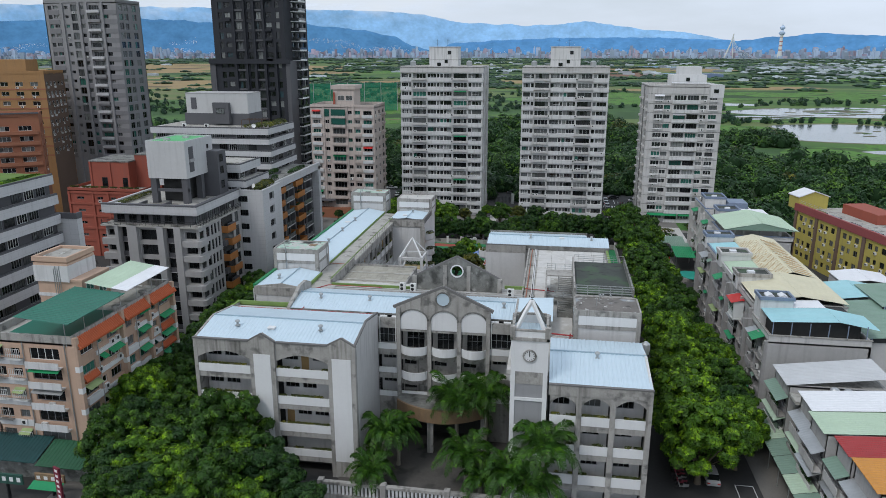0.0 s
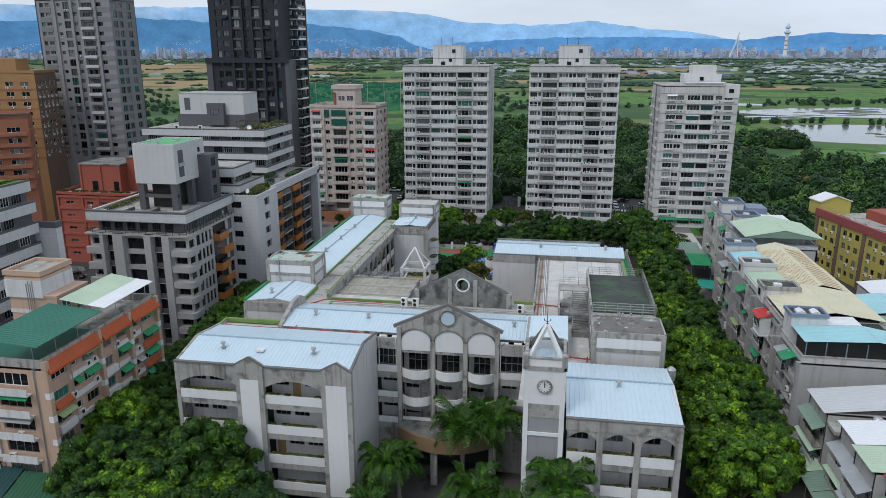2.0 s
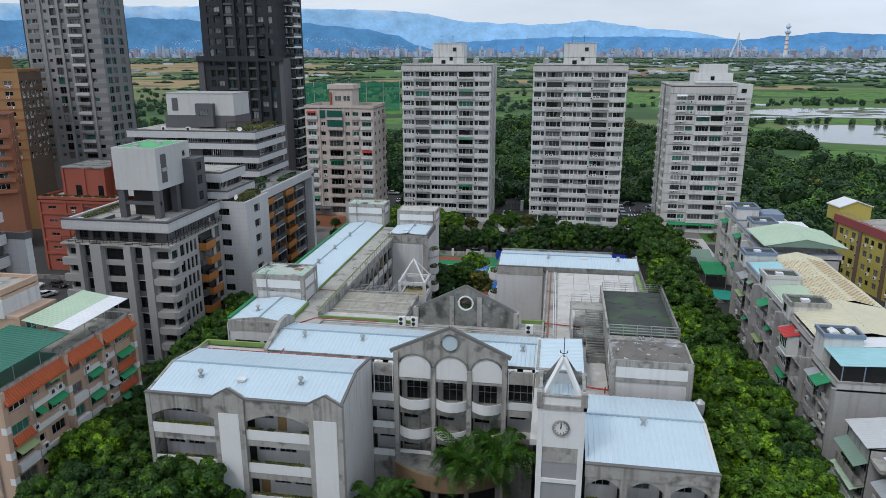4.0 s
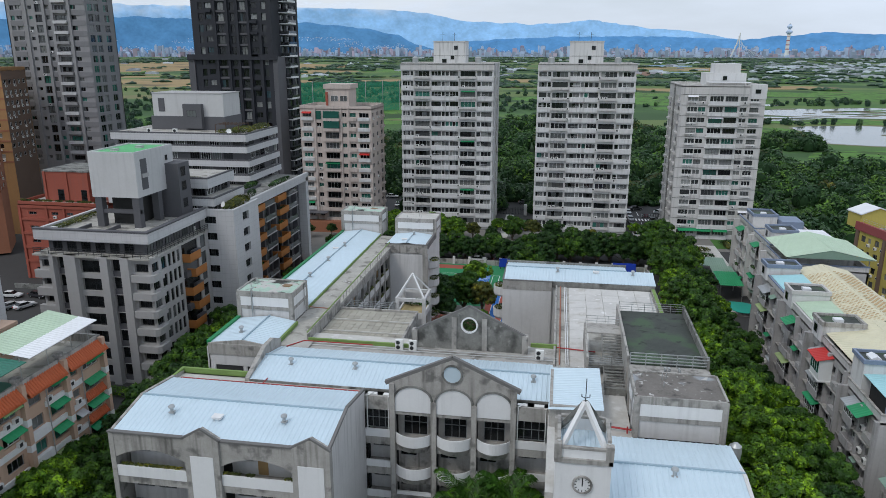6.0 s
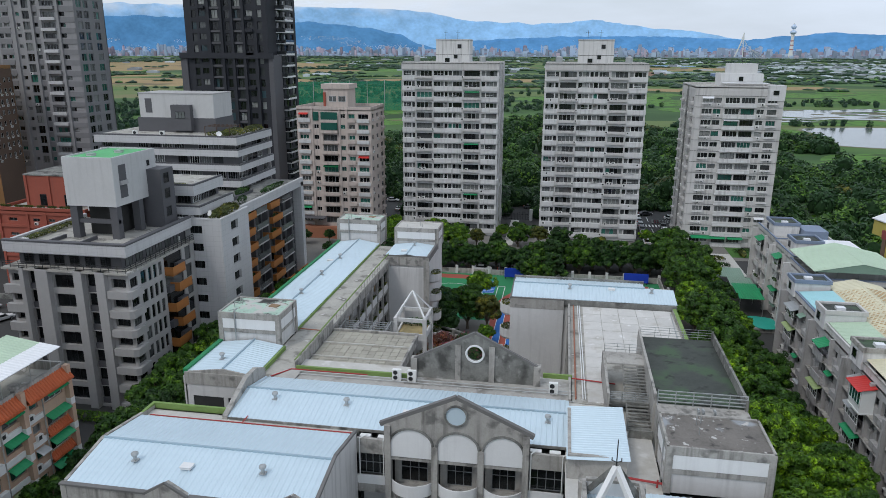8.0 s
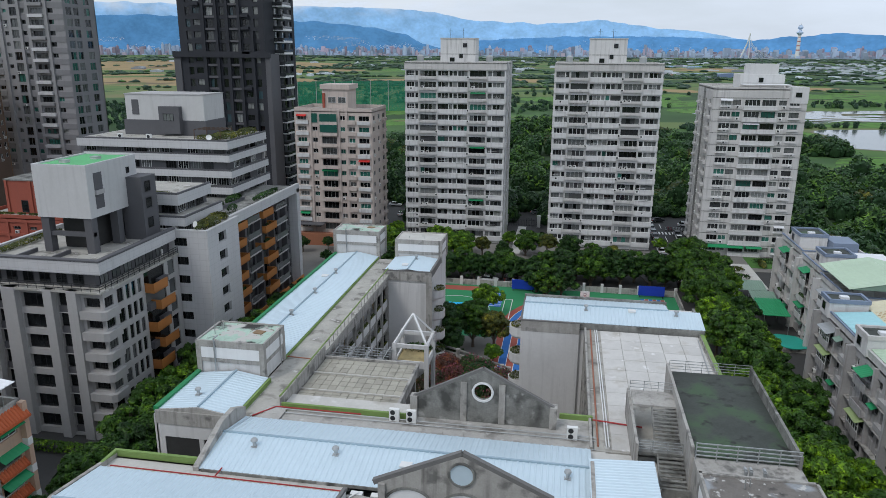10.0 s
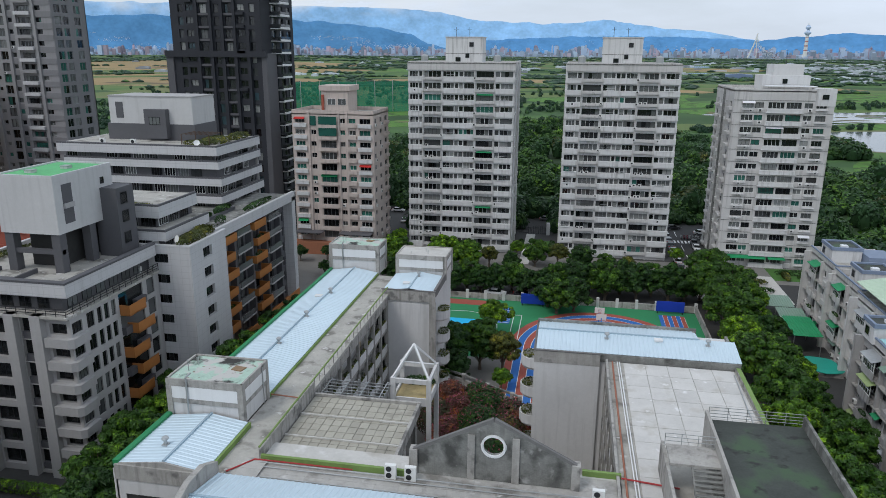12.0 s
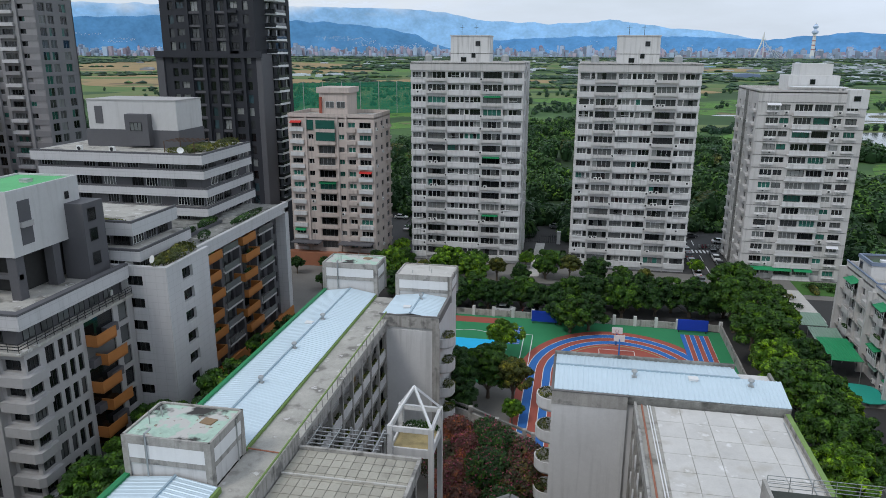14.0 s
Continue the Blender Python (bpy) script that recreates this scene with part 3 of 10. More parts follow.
def cloud_material():
    m = bpy.data.materials.new("soft_white_cloud")
    m.use_nodes = True
    n, l = m.node_tree.nodes, m.node_tree.links
    n.remove(n["Principled BSDF"])
    tc = n.new("ShaderNodeTexCoord")
    mp = n.new("ShaderNodeMapping")
    mp.inputs["Scale"].default_value = (0.0034, 0.0034, 0.0105)
    l.new(tc.outputs["Object"], mp.inputs["Vector"])
    ns = n.new("ShaderNodeTexNoise")
    ns.inputs["Scale"].default_value, ns.inputs["Detail"].default_value = 1.0, 6
    l.new(mp.outputs["Vector"], ns.inputs["Vector"])
    sp = n.new("ShaderNodeSeparateXYZ")
    l.new(tc.outputs["UV"], sp.inputs[0])
    band = n.new("ShaderNodeValToRGB")
    e = band.color_ramp.elements
    e[0].position, e[0].color = 0.0, (0, 0, 0, 1)
    e[1].position, e[1].color = 1.0, (0, 0, 0, 1)
    for p, c in ((0.35, 0.75), (0.62, 1.0), (0.82, 0.7)):
        s = e.new(p)
        s.color = (c, c, c, 1)
    l.new(sp.outputs["Y"], band.inputs["Fac"])
    ends = n.new("ShaderNodeValToRGB")
    e = ends.color_ramp.elements
    e[0].position, e[0].color = 0.0, (1, 1, 1, 1)
    e[1].position, e[1].color = 1.0, (0, 0, 0, 1)
    s = e.new(0.72)
    s.color = (1, 1, 1, 1)
    l.new(sp.outputs["X"], ends.inputs["Fac"])
    a = n.new("ShaderNodeMath")
    a.operation, a.use_clamp = "MULTIPLY_ADD", True
    l.new(ns.outputs["Fac"], a.inputs[0])
    a.inputs[1].default_value, a.inputs[2].default_value = 4.2, -1.75
    b = n.new("ShaderNodeMath")
    b.operation = "MULTIPLY"
    l.new(a.outputs[0], b.inputs[0])
    l.new(band.outputs["Color"], b.inputs[1])
    c = n.new("ShaderNodeMath")
    c.operation = "MULTIPLY"
    l.new(b.outputs[0], c.inputs[0])
    l.new(ends.outputs["Color"], c.inputs[1])
    # emission stands in for daylight on the cloud
    em = n.new("ShaderNodeEmission")
    em.inputs["Color"].default_value, em.inputs["Strength"].default_value = (0.80, 0.86, 0.93, 1), 0.9
    tr = n.new("ShaderNodeBsdfTransparent")
    ms = n.new("ShaderNodeMixShader")
    l.new(c.outputs[0], ms.inputs[0])
    l.new(tr.outputs[0], ms.inputs[1])
    l.new(em.outputs[0], ms.inputs[2])
    l.new(ms.outputs[0], n["Material Output"].inputs["Surface"])
    return m


# cloud bank lying along the crest of the far range, bright by its own emission
bm = bmesh.new()
uv = bm.loops.layers.uv.new("UVMap")
cols_ = []
for i in range(61):
    a = radians(-64 + 62 * i / 60)
    cols_.append([(bm.verts.new((4500 * math.sin(a), 4500 * math.cos(a), z)), i / 60, k) for k, z in ((0.0, 225), (0.5, 330), (1.0, 450))])
for ca, cb in zip(cols_, cols_[1:]):
    for k in range(2):
        q = (ca[k], cb[k], cb[k + 1], ca[k + 1])
        f = bm.faces.new([v[0] for v in q])
        for lp, v in zip(f.loops, q):
            lp[uv].uv = (v[1], v[2])
clouds = part("cloud_bank", bm, cloud_material(), None)
clouds.visible_shadow = False
tagged(clouds, "soft white cloud lying on the far mountain crest", "cloud", kind="structure")

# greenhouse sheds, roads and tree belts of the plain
M_bluetrim_far = mk("blue_grey_shed_sheet", (0.16, 0.22, 0.34), 0.6, 0.1, 0.05, 0.5, 0.0)
M_shed = mk("plain_sheds", (0.46, 0.50, 0.55), 0.6, 0.1, 0.02, 0.3, 0.0, island=0.5)
bm = bmesh.new()
for i in range(330):
    d, a = r.uniform(1500, 3800), r.uniform(-8, 30)
    if i % 5 == 0:
        a = r.uniform(-40, -8)
    if i % 2:
        d, a = r.gauss(2450, 260), r.gauss(20, 5.5)
    x, y = d * math.sin(radians(a)), d * math.cos(radians(a))
    z = rise(x, y)
    w, dp, h = r.uniform(10, 44), r.uniform(6, 16), r.uniform(2.5, 4.5)
    prism(bm, [(x - w / 2, z - 1.0), (x + w / 2, z - 1.0), (x + w / 2, z + h), (x, z + h + 1.5), (x - w / 2, z + h)], y - dp / 2, y + dp / 2)
tagged(part("plain_sheds", bm, M_shed, None), "pale greenhouse sheds scattered over the far plain", "sheds", kind="stuff")
bm = bmesh.new()
bx(bm, -2600, 3400, 3690, 3702, 25.5, 28)
for x in range(-2600, 3400, 60):
    bx(bm, x - 1.5, x + 1.5, 3692, 3700, 15, 25.5)
# the viaduct shares the haze-tinted city colour
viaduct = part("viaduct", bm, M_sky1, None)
depot = thing("depot_shed", "long low blue-grey depot shed on the plain", "shed", 328, 1640, 0.7, -8)
part("hall", prism(bmesh.new(), [(-26, -1), (26, -1), (26, 7), (0, 9.5), (-26, 7)], -14, 14), M_bluetrim_far, depot)
tagged(viaduct, "long pale elevated road crossing the plain on piers", "viaduct", kind="structure")

# cable bridge pylon and broadcast tower beyond the river
pylon = thing("bridge_pylon", "leaning white arched bridge pylon with stay cables", "bridge pylon", 3880 * math.sin(radians(12.3)), 3880 * math.cos(radians(12.3)), 20)
part("mast", bar(bar(bmesh.new(), (-26, 0, 0), (0, 0, 70), 3.6, 6), (0, 0, 70), (12, 0, 122), 3.0, 6), M_whitemetal, pylon)
part("strut", bar(bmesh.new(), (16, 0, 0), (9, 0, 112), 2.2, 6), M_whitemetal, pylon)
part("deck", box(-120, 150, -4, 4, 4, 7), M_whitemetal, pylon)
bm = bmesh.new()
for i in range(7):
    bar(bm, (11 - i, 0, 118 - i * 9), (34 + i * 16, 0, 7), 0.5, 4)
part("stay_cables", bm, M_whitemetal, pylon)
tower_far = thing("broadcast_tower", "tall slender white broadcast tower with red bands and a stacked lookout", "tower", 3950 * math.sin(radians(15.62)), 3950 * math.cos(radians(15.62)), 22)
bm = bmesh.new()
lathe(bm, [(12, -3), (9.5, 30), (7.5, 90), (7.5, 114)], 12)
part("shaft", bm, M_whitemetal, tower_far)
M_towerband = mk("red_tower_band", (0.42, 0.17, 0.16), 0.7, 0.1, 0.1, 1.0, 0.0)
for z in (20, 40, 60, 80, 100):
    part("band", lathe(bmesh.new(), [(10.6 - z * 0.03, z), (10.3 - z * 0.03, z + 5)], 12), M_towerband, tower_far, "dull red band")
for z, q in ((112, 1.0), (136, 0.8)):
    part("lookout", lathe(bmesh.new(), [(7 * q, z), (15 * q, z + 7), (15 * q, z + 13), (9 * q, z + 17), (7 * q, z + 22)], 14), M_sky1, tower_far)
part("spire", bar(bmesh.new(), (0, 0, 150), (0, 0, 164), 2.4, 6), M_whitemetal, tower_far)

# ---- trees ----


def leaf_cloud(bm, lobes, count, size, r, flat=0.42):
    """Leaves scattered over the shells of the lobes (x, y, z, rx, ry, rz): one pointed blade each."""
    wts = [l[3] * l[4] + l[3] * l[5] for l in lobes]
    for cx, cy, cz, rx, ry, rz in r.choices(lobes, wts, k=count):
        v = Vector((r.gauss(0, 1), r.gauss(0, 1), r.gauss(0, 1)))
        v.normalize()
        if v.z < -0.35 and r.random() < 0.7:
            v.z = -v.z
        s = r.uniform(0.72, 1.04) ** 0.6
        s *= 1 + 0.16 * noise.noise(v * 2.6 + Vector((cx, cy, cz)))
        p = Vector((cx + rx * v.x * s, cy + ry * v.y * s, cz + rz * v.z * s))
        nrm = (v + Vector((r.gauss(0, flat), r.gauss(0, flat), r.gauss(0, flat) + 0.35))).normalized()
        u = nrm.orthogonal().normalized()
        w = nrm.cross(u)
        ang = r.uniform(0, 6.283)
        u, w = u * math.cos(ang) + w * math.sin(ang), w * math.cos(ang) - u * math.sin(ang)
        a, b = size * r.uniform(0.6, 1.35), size * r.uniform(0.35, 0.7)
        bm.faces.new((bm.verts.new(p - u * a * 0.6 - w * b), bm.verts.new(p + u * a * 1.1 - nrm * (0.25 * a)), bm.verts.new(p - u * a * 0.5 + w * b)))
    return bm


def crown_lobes(r, rad, h0, h1, k, squash=0.62):
    """Foliage pads spread over an uneven crown, with gaps between them, round a small dark middle."""
    zc, hz = h0 + (h1 - h0) * 0.45, (h1 - h0) * 0.52
    out = [(0, 0, zc, rad * 0.5, rad * 0.5, hz * 0.6)]
    size = 1.25 if k < 30 else 1.0 if k < 55 else 0.86
    bulge = [r.uniform(0.82, 1.12) for _ in range(7)]
    for i in range(k):
        s = 1 - 1.55 * (i + 0.5) / k
        a = 2.39996 * i + r.uniform(-0.35, 0.35)
        d = math.sqrt(max(0.0, 1 - s * s))
        q = r.uniform(0.62, 1.04) * bulge[int(a / 6.2832 * 7) % 7]
        lr = rad * r.uniform(0.11, 0.24) * size
        out.append((rad * 0.84 * q * d * math.cos(a), rad * 0.84 * q * d * math.sin(a), zc + hz * 0.86 * s * r.uniform(0.76, 1.16), lr, lr, lr * squash * r.uniform(0.9, 1.35)))
    return out


def make_tree(label, seed, height, rad, leaf, count, size=0.34, base=0.34, trunk=0.28, lobes_n=26):
    r = random.Random(seed)
    t = thing("tree", label, "tree", 0, 0, -500, group="street trees")
    bm = bmesh.new()
    zb = height * base
    lathe(bm, [(trunk * 1.5, -0.2), (trunk, 0.8), (trunk * 0.8, zb), (trunk * 0.35, height * 0.7)], 8)
    lobes = crown_lobes(r, rad, zb, height, lobes_n)
    for lx, ly, lz, lr, _, _ in lobes[1::3]:
        z0 = zb * r.uniform(0.6, 1.1)
        bar(bm, (0, 0, z0), (lx * 0.8, ly * 0.8, lz), trunk * 0.26, 4)
    part("trunk", bm, M_bark, t)
    bm = bmesh.new()
    leaf_cloud(bm, lobes, count, size, r)
    part("crown", bm, leaf, t)
    return t


TREES = {
    "banyan": [make_tree("dense green street tree with a broad leafy crown", s, 11, 5.2, M_leaf, 8600, 0.345, lobes_n=46) for s in (1, 2)],
    "fresh": [make_tree("street tree with a fresh yellow-green crown", s, 9.5, 4.8, M_leafbright, 8200, 0.325, lobes_n=46) for s in (3, 4)],
    "dark": [make_tree("dark green broadleaf tree with dense crown", s, 9, 4.3, M_leafdark, 7300, 0.325, lobes_n=42) for s in (5, 6)],
    "fine": [make_tree("dense green street tree with many small leaf clusters", s, 11, 5.3, M_leaf, 17000, 0.265, 0.2, lobes_n=74) for s in (21,)],
    "finedark": [make_tree("dark green street tree with a dense uneven crown", s, 10.5, 5.0, M_leafdark, 15500, 0.265, 0.2, lobes_n=66) for s in (22,)],
    "finefresh": [make_tree("tall street tree with bright yellow-green shoots", s, 10.5, 5.2, M_leafbright, 17000, 0.265, 0.2, lobes_n=74) for s in (23,)],
    "low": [make_tree("dark broadleaf tree with a crown near the ground", s, 8.2, 4.4, M_leafdark, 5200, 0.42, 0.1, lobes_n=34) for s in (24, 25)],
    "lowgreen": [make_tree("green broadleaf tree with a crown near the ground", s, 8.6, 4.6, M_leaf, 5400, 0.42, 0.1, lobes_n=34) for s in (26,)],
    "olive": [make_tree("small olive-green tree with autumn tinge", s, 8, 3.6, M_leafolive, 7000, 0.30, lobes_n=36) for s in (8,)],
}


def plant(kind, x, y, s=1.0, rz=None, z=0.0, sz=None):
    src = TREES[kind][rng.randrange(len(TREES[kind]))]
    c = copy_thing(src, pose(x, y, z, 0, 0, rng.uniform(0, 360) if rz is None else rz) @ Matrix.Diagonal((s, s, sz or s * rng.uniform(0.92, 1.1), 1)))
    return c


# dense tree row between the grey terraces and the school
for kind, x, y, s in (("fine", -55.6, 86.5, 0.78), ("banyan", -56.4, 93.5, 0.80), ("banyan", -56.6, 100.5, 0.80), ("fresh", -56.8, 107.5, 0.88), ("banyan", -57.4, 114.5, 0.82)):
    plant(kind, x, y, s)
# street trees along the east side of the school
for kind, x, y, s in (("finefresh", 30.8, 71.5, 0.86), ("fine", 31.2, 79.5, 0.88), ("fresh", 31.0, 88.0, 0.92), ("fresh", 30.2, 97.0, 0.88)):
    plant(kind, x, y, s)
for i in range(16):
    y = 62 + i * 8.2
    plant(("finefresh" if i < 5 else "fresh") if i < 5 or i in (6, 7, 10, 11) else ("fine" if i < 5 else "banyan"), 24.8 + rng.uniform(-1.2, 1.2), y, rng.uniform(0.95, 1.12) + (0.22 if i < 2 else 0))
    plant(("banyan", "dark", "fresh")[rng.randrange(3)], 30.5 + rng.uniform(-1.0, 1.0) - 0.02 * i, y + 4.0, rng.uniform(0.72, 0.9))
# trees along the west side and before the front
for i in range(13):
    y = 60 + i * 7.0
    plant(("dark", "banyan")[i % 2], -52.0 + rng.uniform(-0.8, 0.8), y, rng.uniform(0.9, 1.04))
    plant(("banyan", "dark")[i % 2], -47.6 + rng.uniform(-0.8, 0.8), y + 3.2, rng.uniform(0.72, 0.9))
for x, y, s, k in ((-40.5, 40.5, 0.9, "dark"), (-42.5, 46.5, 1.0, "fresh"), (-48.5, 54, 1.08, "dark"), (-38, 44, 1.02, "fresh"), (-32, 42, 1.0, "banyan"), (-43, 51, 1.05, "banyan"), (-36, 53.2, 1.15, "banyan"), (-26.5, 45, 0.95, "dark"), (-21.5, 41.5, 0.85, "dark"), (-37, 37, 0.85, "banyan"), (-39, 49, 1.0, "dark"), (-32.5, 48.5, 0.95, "fresh"), (-29, 48.5, 0.85, "dark"), (-51.5, 60, 1.05, "fresh"), (-46.5, 57.5, 0.95, "banyan"), (-41, 56.5, 0.85, "dark"), (-28, 40, 0.9, "fresh"), (-34, 37.5, 0.8, "dark"), (-25.5, 38.5, 0.8, "banyan"), (-43.4, 40, 0.82, "banyan"), (-48.8, 50, 0.95, "banyan"), (-45.4, 44.6, 0.85, "dark")):
    plant({"dark": "finedark", "banyan": "fine", "fresh": "finefresh"}[k], x, y, s)
# trees on the north side of the playground and round the towers
for i in range(22):
    plant(("low", "low", "lowgreen")[i % 3], -44 + i * 3.4, 182 + rng.uniform(-3.5, 4.5), rng.uniform(0.8, 1.05))
for i in range(12):
    plant(("low", "lowgreen", "olive")[i % 3], -52 + i * 5.6, 200 + rng.uniform(-4, 5), rng.uniform(0.6, 0.85))
# courtyard
for x, y, s, k in ((-23.2, 138.5, 0.92, "finedark"), (-18.6, 141, 0.9, "fine"), (-14.6, 139.4, 0.95, "olive"), (-21.5, 133, 0.6, "finedark"), (-14.2, 133.8, 0.42, "fresh"), (-17.9, 157.5, 0.72, "fresh"), (-29.5, 141, 0.7, "dark"), (-6.5, 170.5, 0.9, "lowgreen"), (-3, 172.5, 0.95, "low"), (-8.5, 174.5, 0.9, "low")):
    plant(k, x, y, s)
for x, y, s in ((-34, 193, 1.05), (-28.5, 190.5, 0.9), (-47, 190, 0.95), (-18, 211, 0.5), (-12, 212, 0.5), (22.5, 212, 0.45), (-50, 213, 0.6), (30.5, 190, 0.7), (33, 196, 0.55)):
    plant("fresh", x, y, s)
# plaza trees beyond the grey apartments
for x, y, s in ((-72, 196, 0.5), (-66, 199, 0.45), (-58, 192, 0.55), (-78, 190, 0.5), (-54, 202, 0.6), (-50, 206, 0.6), (-62, 186, 0.4)):
    plant("dark", x, y, s)

# riverside woods beyond the towers
r = random.Random(77)
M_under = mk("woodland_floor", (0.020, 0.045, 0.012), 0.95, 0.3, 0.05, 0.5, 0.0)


def woods_end(x):
    """How far back the closed woods reach."""
    base = np.interp(x, [-260, -120, -70, -40, 45, 70, 105, 125, 140, 152, 200, 340], [330, 400, 470, 545, 590, 480, 385, 370, 350, 322, 300, 290])
    return float(base) + 20 * noise.noise(Vector((x * 0.02, 3, 1))) + 12 * noise.noise(Vector((x * 0.09, 7, 1)))


def woods_start(x):
    return float(np.interp(x, [-260, -130, -124, 60, 66, 110, 112, 340], [270, 270, 264, 264, 204, 182, 182, 182]))


# dark green sheet, so no bright ground shows between the crowns
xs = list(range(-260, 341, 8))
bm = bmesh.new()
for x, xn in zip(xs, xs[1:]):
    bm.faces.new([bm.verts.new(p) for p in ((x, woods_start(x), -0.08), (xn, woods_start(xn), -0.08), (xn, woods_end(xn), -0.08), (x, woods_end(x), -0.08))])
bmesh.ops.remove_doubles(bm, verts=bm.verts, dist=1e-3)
tagged(part("woodland_floor", bm, M_under, None), "dark green ground sheet under the riverside woods", "ground", kind="structure")
M_woodsmid = leaf_material("fresh_green_woods", (0.055, 0.150, 0.026), 0.4, 0.2, 0.06)
M_thicket = leaf_material("olive_thicket", (0.09, 0.118, 0.03), 0.4, 0.2, 0.06)
# dark colour for solid bodies that paint the shade inside the crowns
M_shadewoods = mk("shade_dark_inner_foliage", (0.016, 0.040, 0.014), 0.8, 0.3, 0.3, 1.6, 0.0, spec=0.1)
groves = [bmesh.new(), bmesh.new(), bmesh.new()]
inner = bmesh.new()


def far_crown(bm, x, y, z, rx, ry, h, r, lumps=1, leaves=0, size=0.5, inside=None):
    """A far tree of a few pixels: lumpy foliage pads with a ragged skin of leaves."""
    pads = []
    for i in range(lumps):
        a, q = r.uniform(0, 6.283), 0.0 if i == 0 else r.uniform(0.45, 0.85)
        sc = 1.0 if lumps == 1 else 0.72 if i == 0 else r.uniform(0.34, 0.56)
        pads.append((x + rx * q * math.cos(a), y + ry * q * math.sin(a), rx * sc, ry * sc, h * (1.0 if i == 0 else r.uniform(0.55, 0.95))))
    for px, py, qx, qy, ph in pads:
        k = 6 if leaves else 5
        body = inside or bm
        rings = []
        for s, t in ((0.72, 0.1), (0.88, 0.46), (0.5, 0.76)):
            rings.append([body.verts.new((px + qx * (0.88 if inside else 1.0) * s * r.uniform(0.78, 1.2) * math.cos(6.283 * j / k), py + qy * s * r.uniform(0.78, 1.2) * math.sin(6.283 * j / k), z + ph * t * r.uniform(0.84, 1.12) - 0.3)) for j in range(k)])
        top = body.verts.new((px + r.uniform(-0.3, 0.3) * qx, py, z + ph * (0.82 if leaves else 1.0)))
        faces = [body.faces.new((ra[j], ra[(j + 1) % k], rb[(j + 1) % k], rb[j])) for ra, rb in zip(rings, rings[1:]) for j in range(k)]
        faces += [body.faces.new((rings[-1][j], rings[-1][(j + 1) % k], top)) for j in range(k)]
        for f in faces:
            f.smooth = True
    if leaves:
        leaf_cloud(bm, [(px, py, z + ph * 0.52, qx * 1.04, qy * 1.04, ph * 0.5) for px, py, qx, qy, ph in pads], leaves, size, r, 0.34)


for i in range(2300):
    x = r.uniform(-240, 335)
    y0_, y1_ = woods_start(x), woods_end(x)
    if i < 300:
        x = r.uniform(-52, 60)
        y0_, y1_ = 240, 266
    elif i < 360:
        x = r.uniform(108, 146)
        y0_, y1_ = 424, 468
    y = y0_ + (y1_ - y0_) * r.random() ** 1.15
    if y < 263 and x < 62 and (x < -52 or -20 < x < -8 or 14 < x < 62):
        continue
    if abs(x + 15 - 0.05 * (y - 230)) < 3 or any(((x - px) / prx) ** 2 + ((y - py) / pry) ** 2 < 1.25 for px, py, prx, pry in PONDS[:5]):
        continue
    far = y > 330
    h, rad = r.uniform(4.5, 11) * (1 if r.random() < 0.75 else 0.6), r.uniform(3.2, 7.0)
    nv = noise.noise(Vector((x * 0.03, y * 0.03, 8))) + r.uniform(-0.3, 0.3)
    if x > 45:
        h *= 0.85
    tgt = groves[2 if nv > 0.52 else 1 if nv < -0.05 else 0]
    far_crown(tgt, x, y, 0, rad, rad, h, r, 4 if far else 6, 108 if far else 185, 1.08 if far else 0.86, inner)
for bm, mt, nm, lb in zip(groves, (M_woods, M_woodsmid, M_thicket), ("riverside_woods", "fresh_green_woods", "olive_thicket"), ("dense dark green woods along the river plain", "lighter green trees among the riverside woods", "olive-brown thickets among the riverside woods")):
    tagged(part(nm, bm, mt, None), lb, "woods", kind="stuff")


# bodies under the leaf skin, their shade put in by colour
tagged(part("inner_foliage", inner, M_shadewoods, None), "dark bodies coloured as shade inside the riverside woods", "woods", kind="stuff")

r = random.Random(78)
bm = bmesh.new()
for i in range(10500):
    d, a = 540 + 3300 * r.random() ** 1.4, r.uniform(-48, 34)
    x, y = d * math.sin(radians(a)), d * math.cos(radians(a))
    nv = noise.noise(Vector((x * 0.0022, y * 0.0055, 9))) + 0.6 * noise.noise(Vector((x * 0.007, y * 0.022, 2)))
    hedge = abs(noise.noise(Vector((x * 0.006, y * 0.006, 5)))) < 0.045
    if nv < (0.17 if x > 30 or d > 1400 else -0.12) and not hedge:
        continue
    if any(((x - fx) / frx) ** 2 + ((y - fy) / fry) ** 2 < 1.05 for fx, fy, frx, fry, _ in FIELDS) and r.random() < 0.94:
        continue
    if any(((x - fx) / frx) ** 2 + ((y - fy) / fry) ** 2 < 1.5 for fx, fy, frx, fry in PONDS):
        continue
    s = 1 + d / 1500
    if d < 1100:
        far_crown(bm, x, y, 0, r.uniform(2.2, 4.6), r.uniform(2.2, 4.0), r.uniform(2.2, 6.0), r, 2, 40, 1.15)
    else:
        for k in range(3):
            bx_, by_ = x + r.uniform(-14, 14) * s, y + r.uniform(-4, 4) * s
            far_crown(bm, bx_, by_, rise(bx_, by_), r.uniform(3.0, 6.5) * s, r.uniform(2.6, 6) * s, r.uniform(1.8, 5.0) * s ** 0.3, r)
# bluish leaf colour puts the haze of distance into the belts
tagged(part("tree_belts", bm, leaf_material("haze_tinted_far_belts", (0.034, 0.098, 0.050), 0.4, 0.25, 0.03), None), "dark tree belts and hedges across the plain, haze-tinted", "woods", kind="stuff")

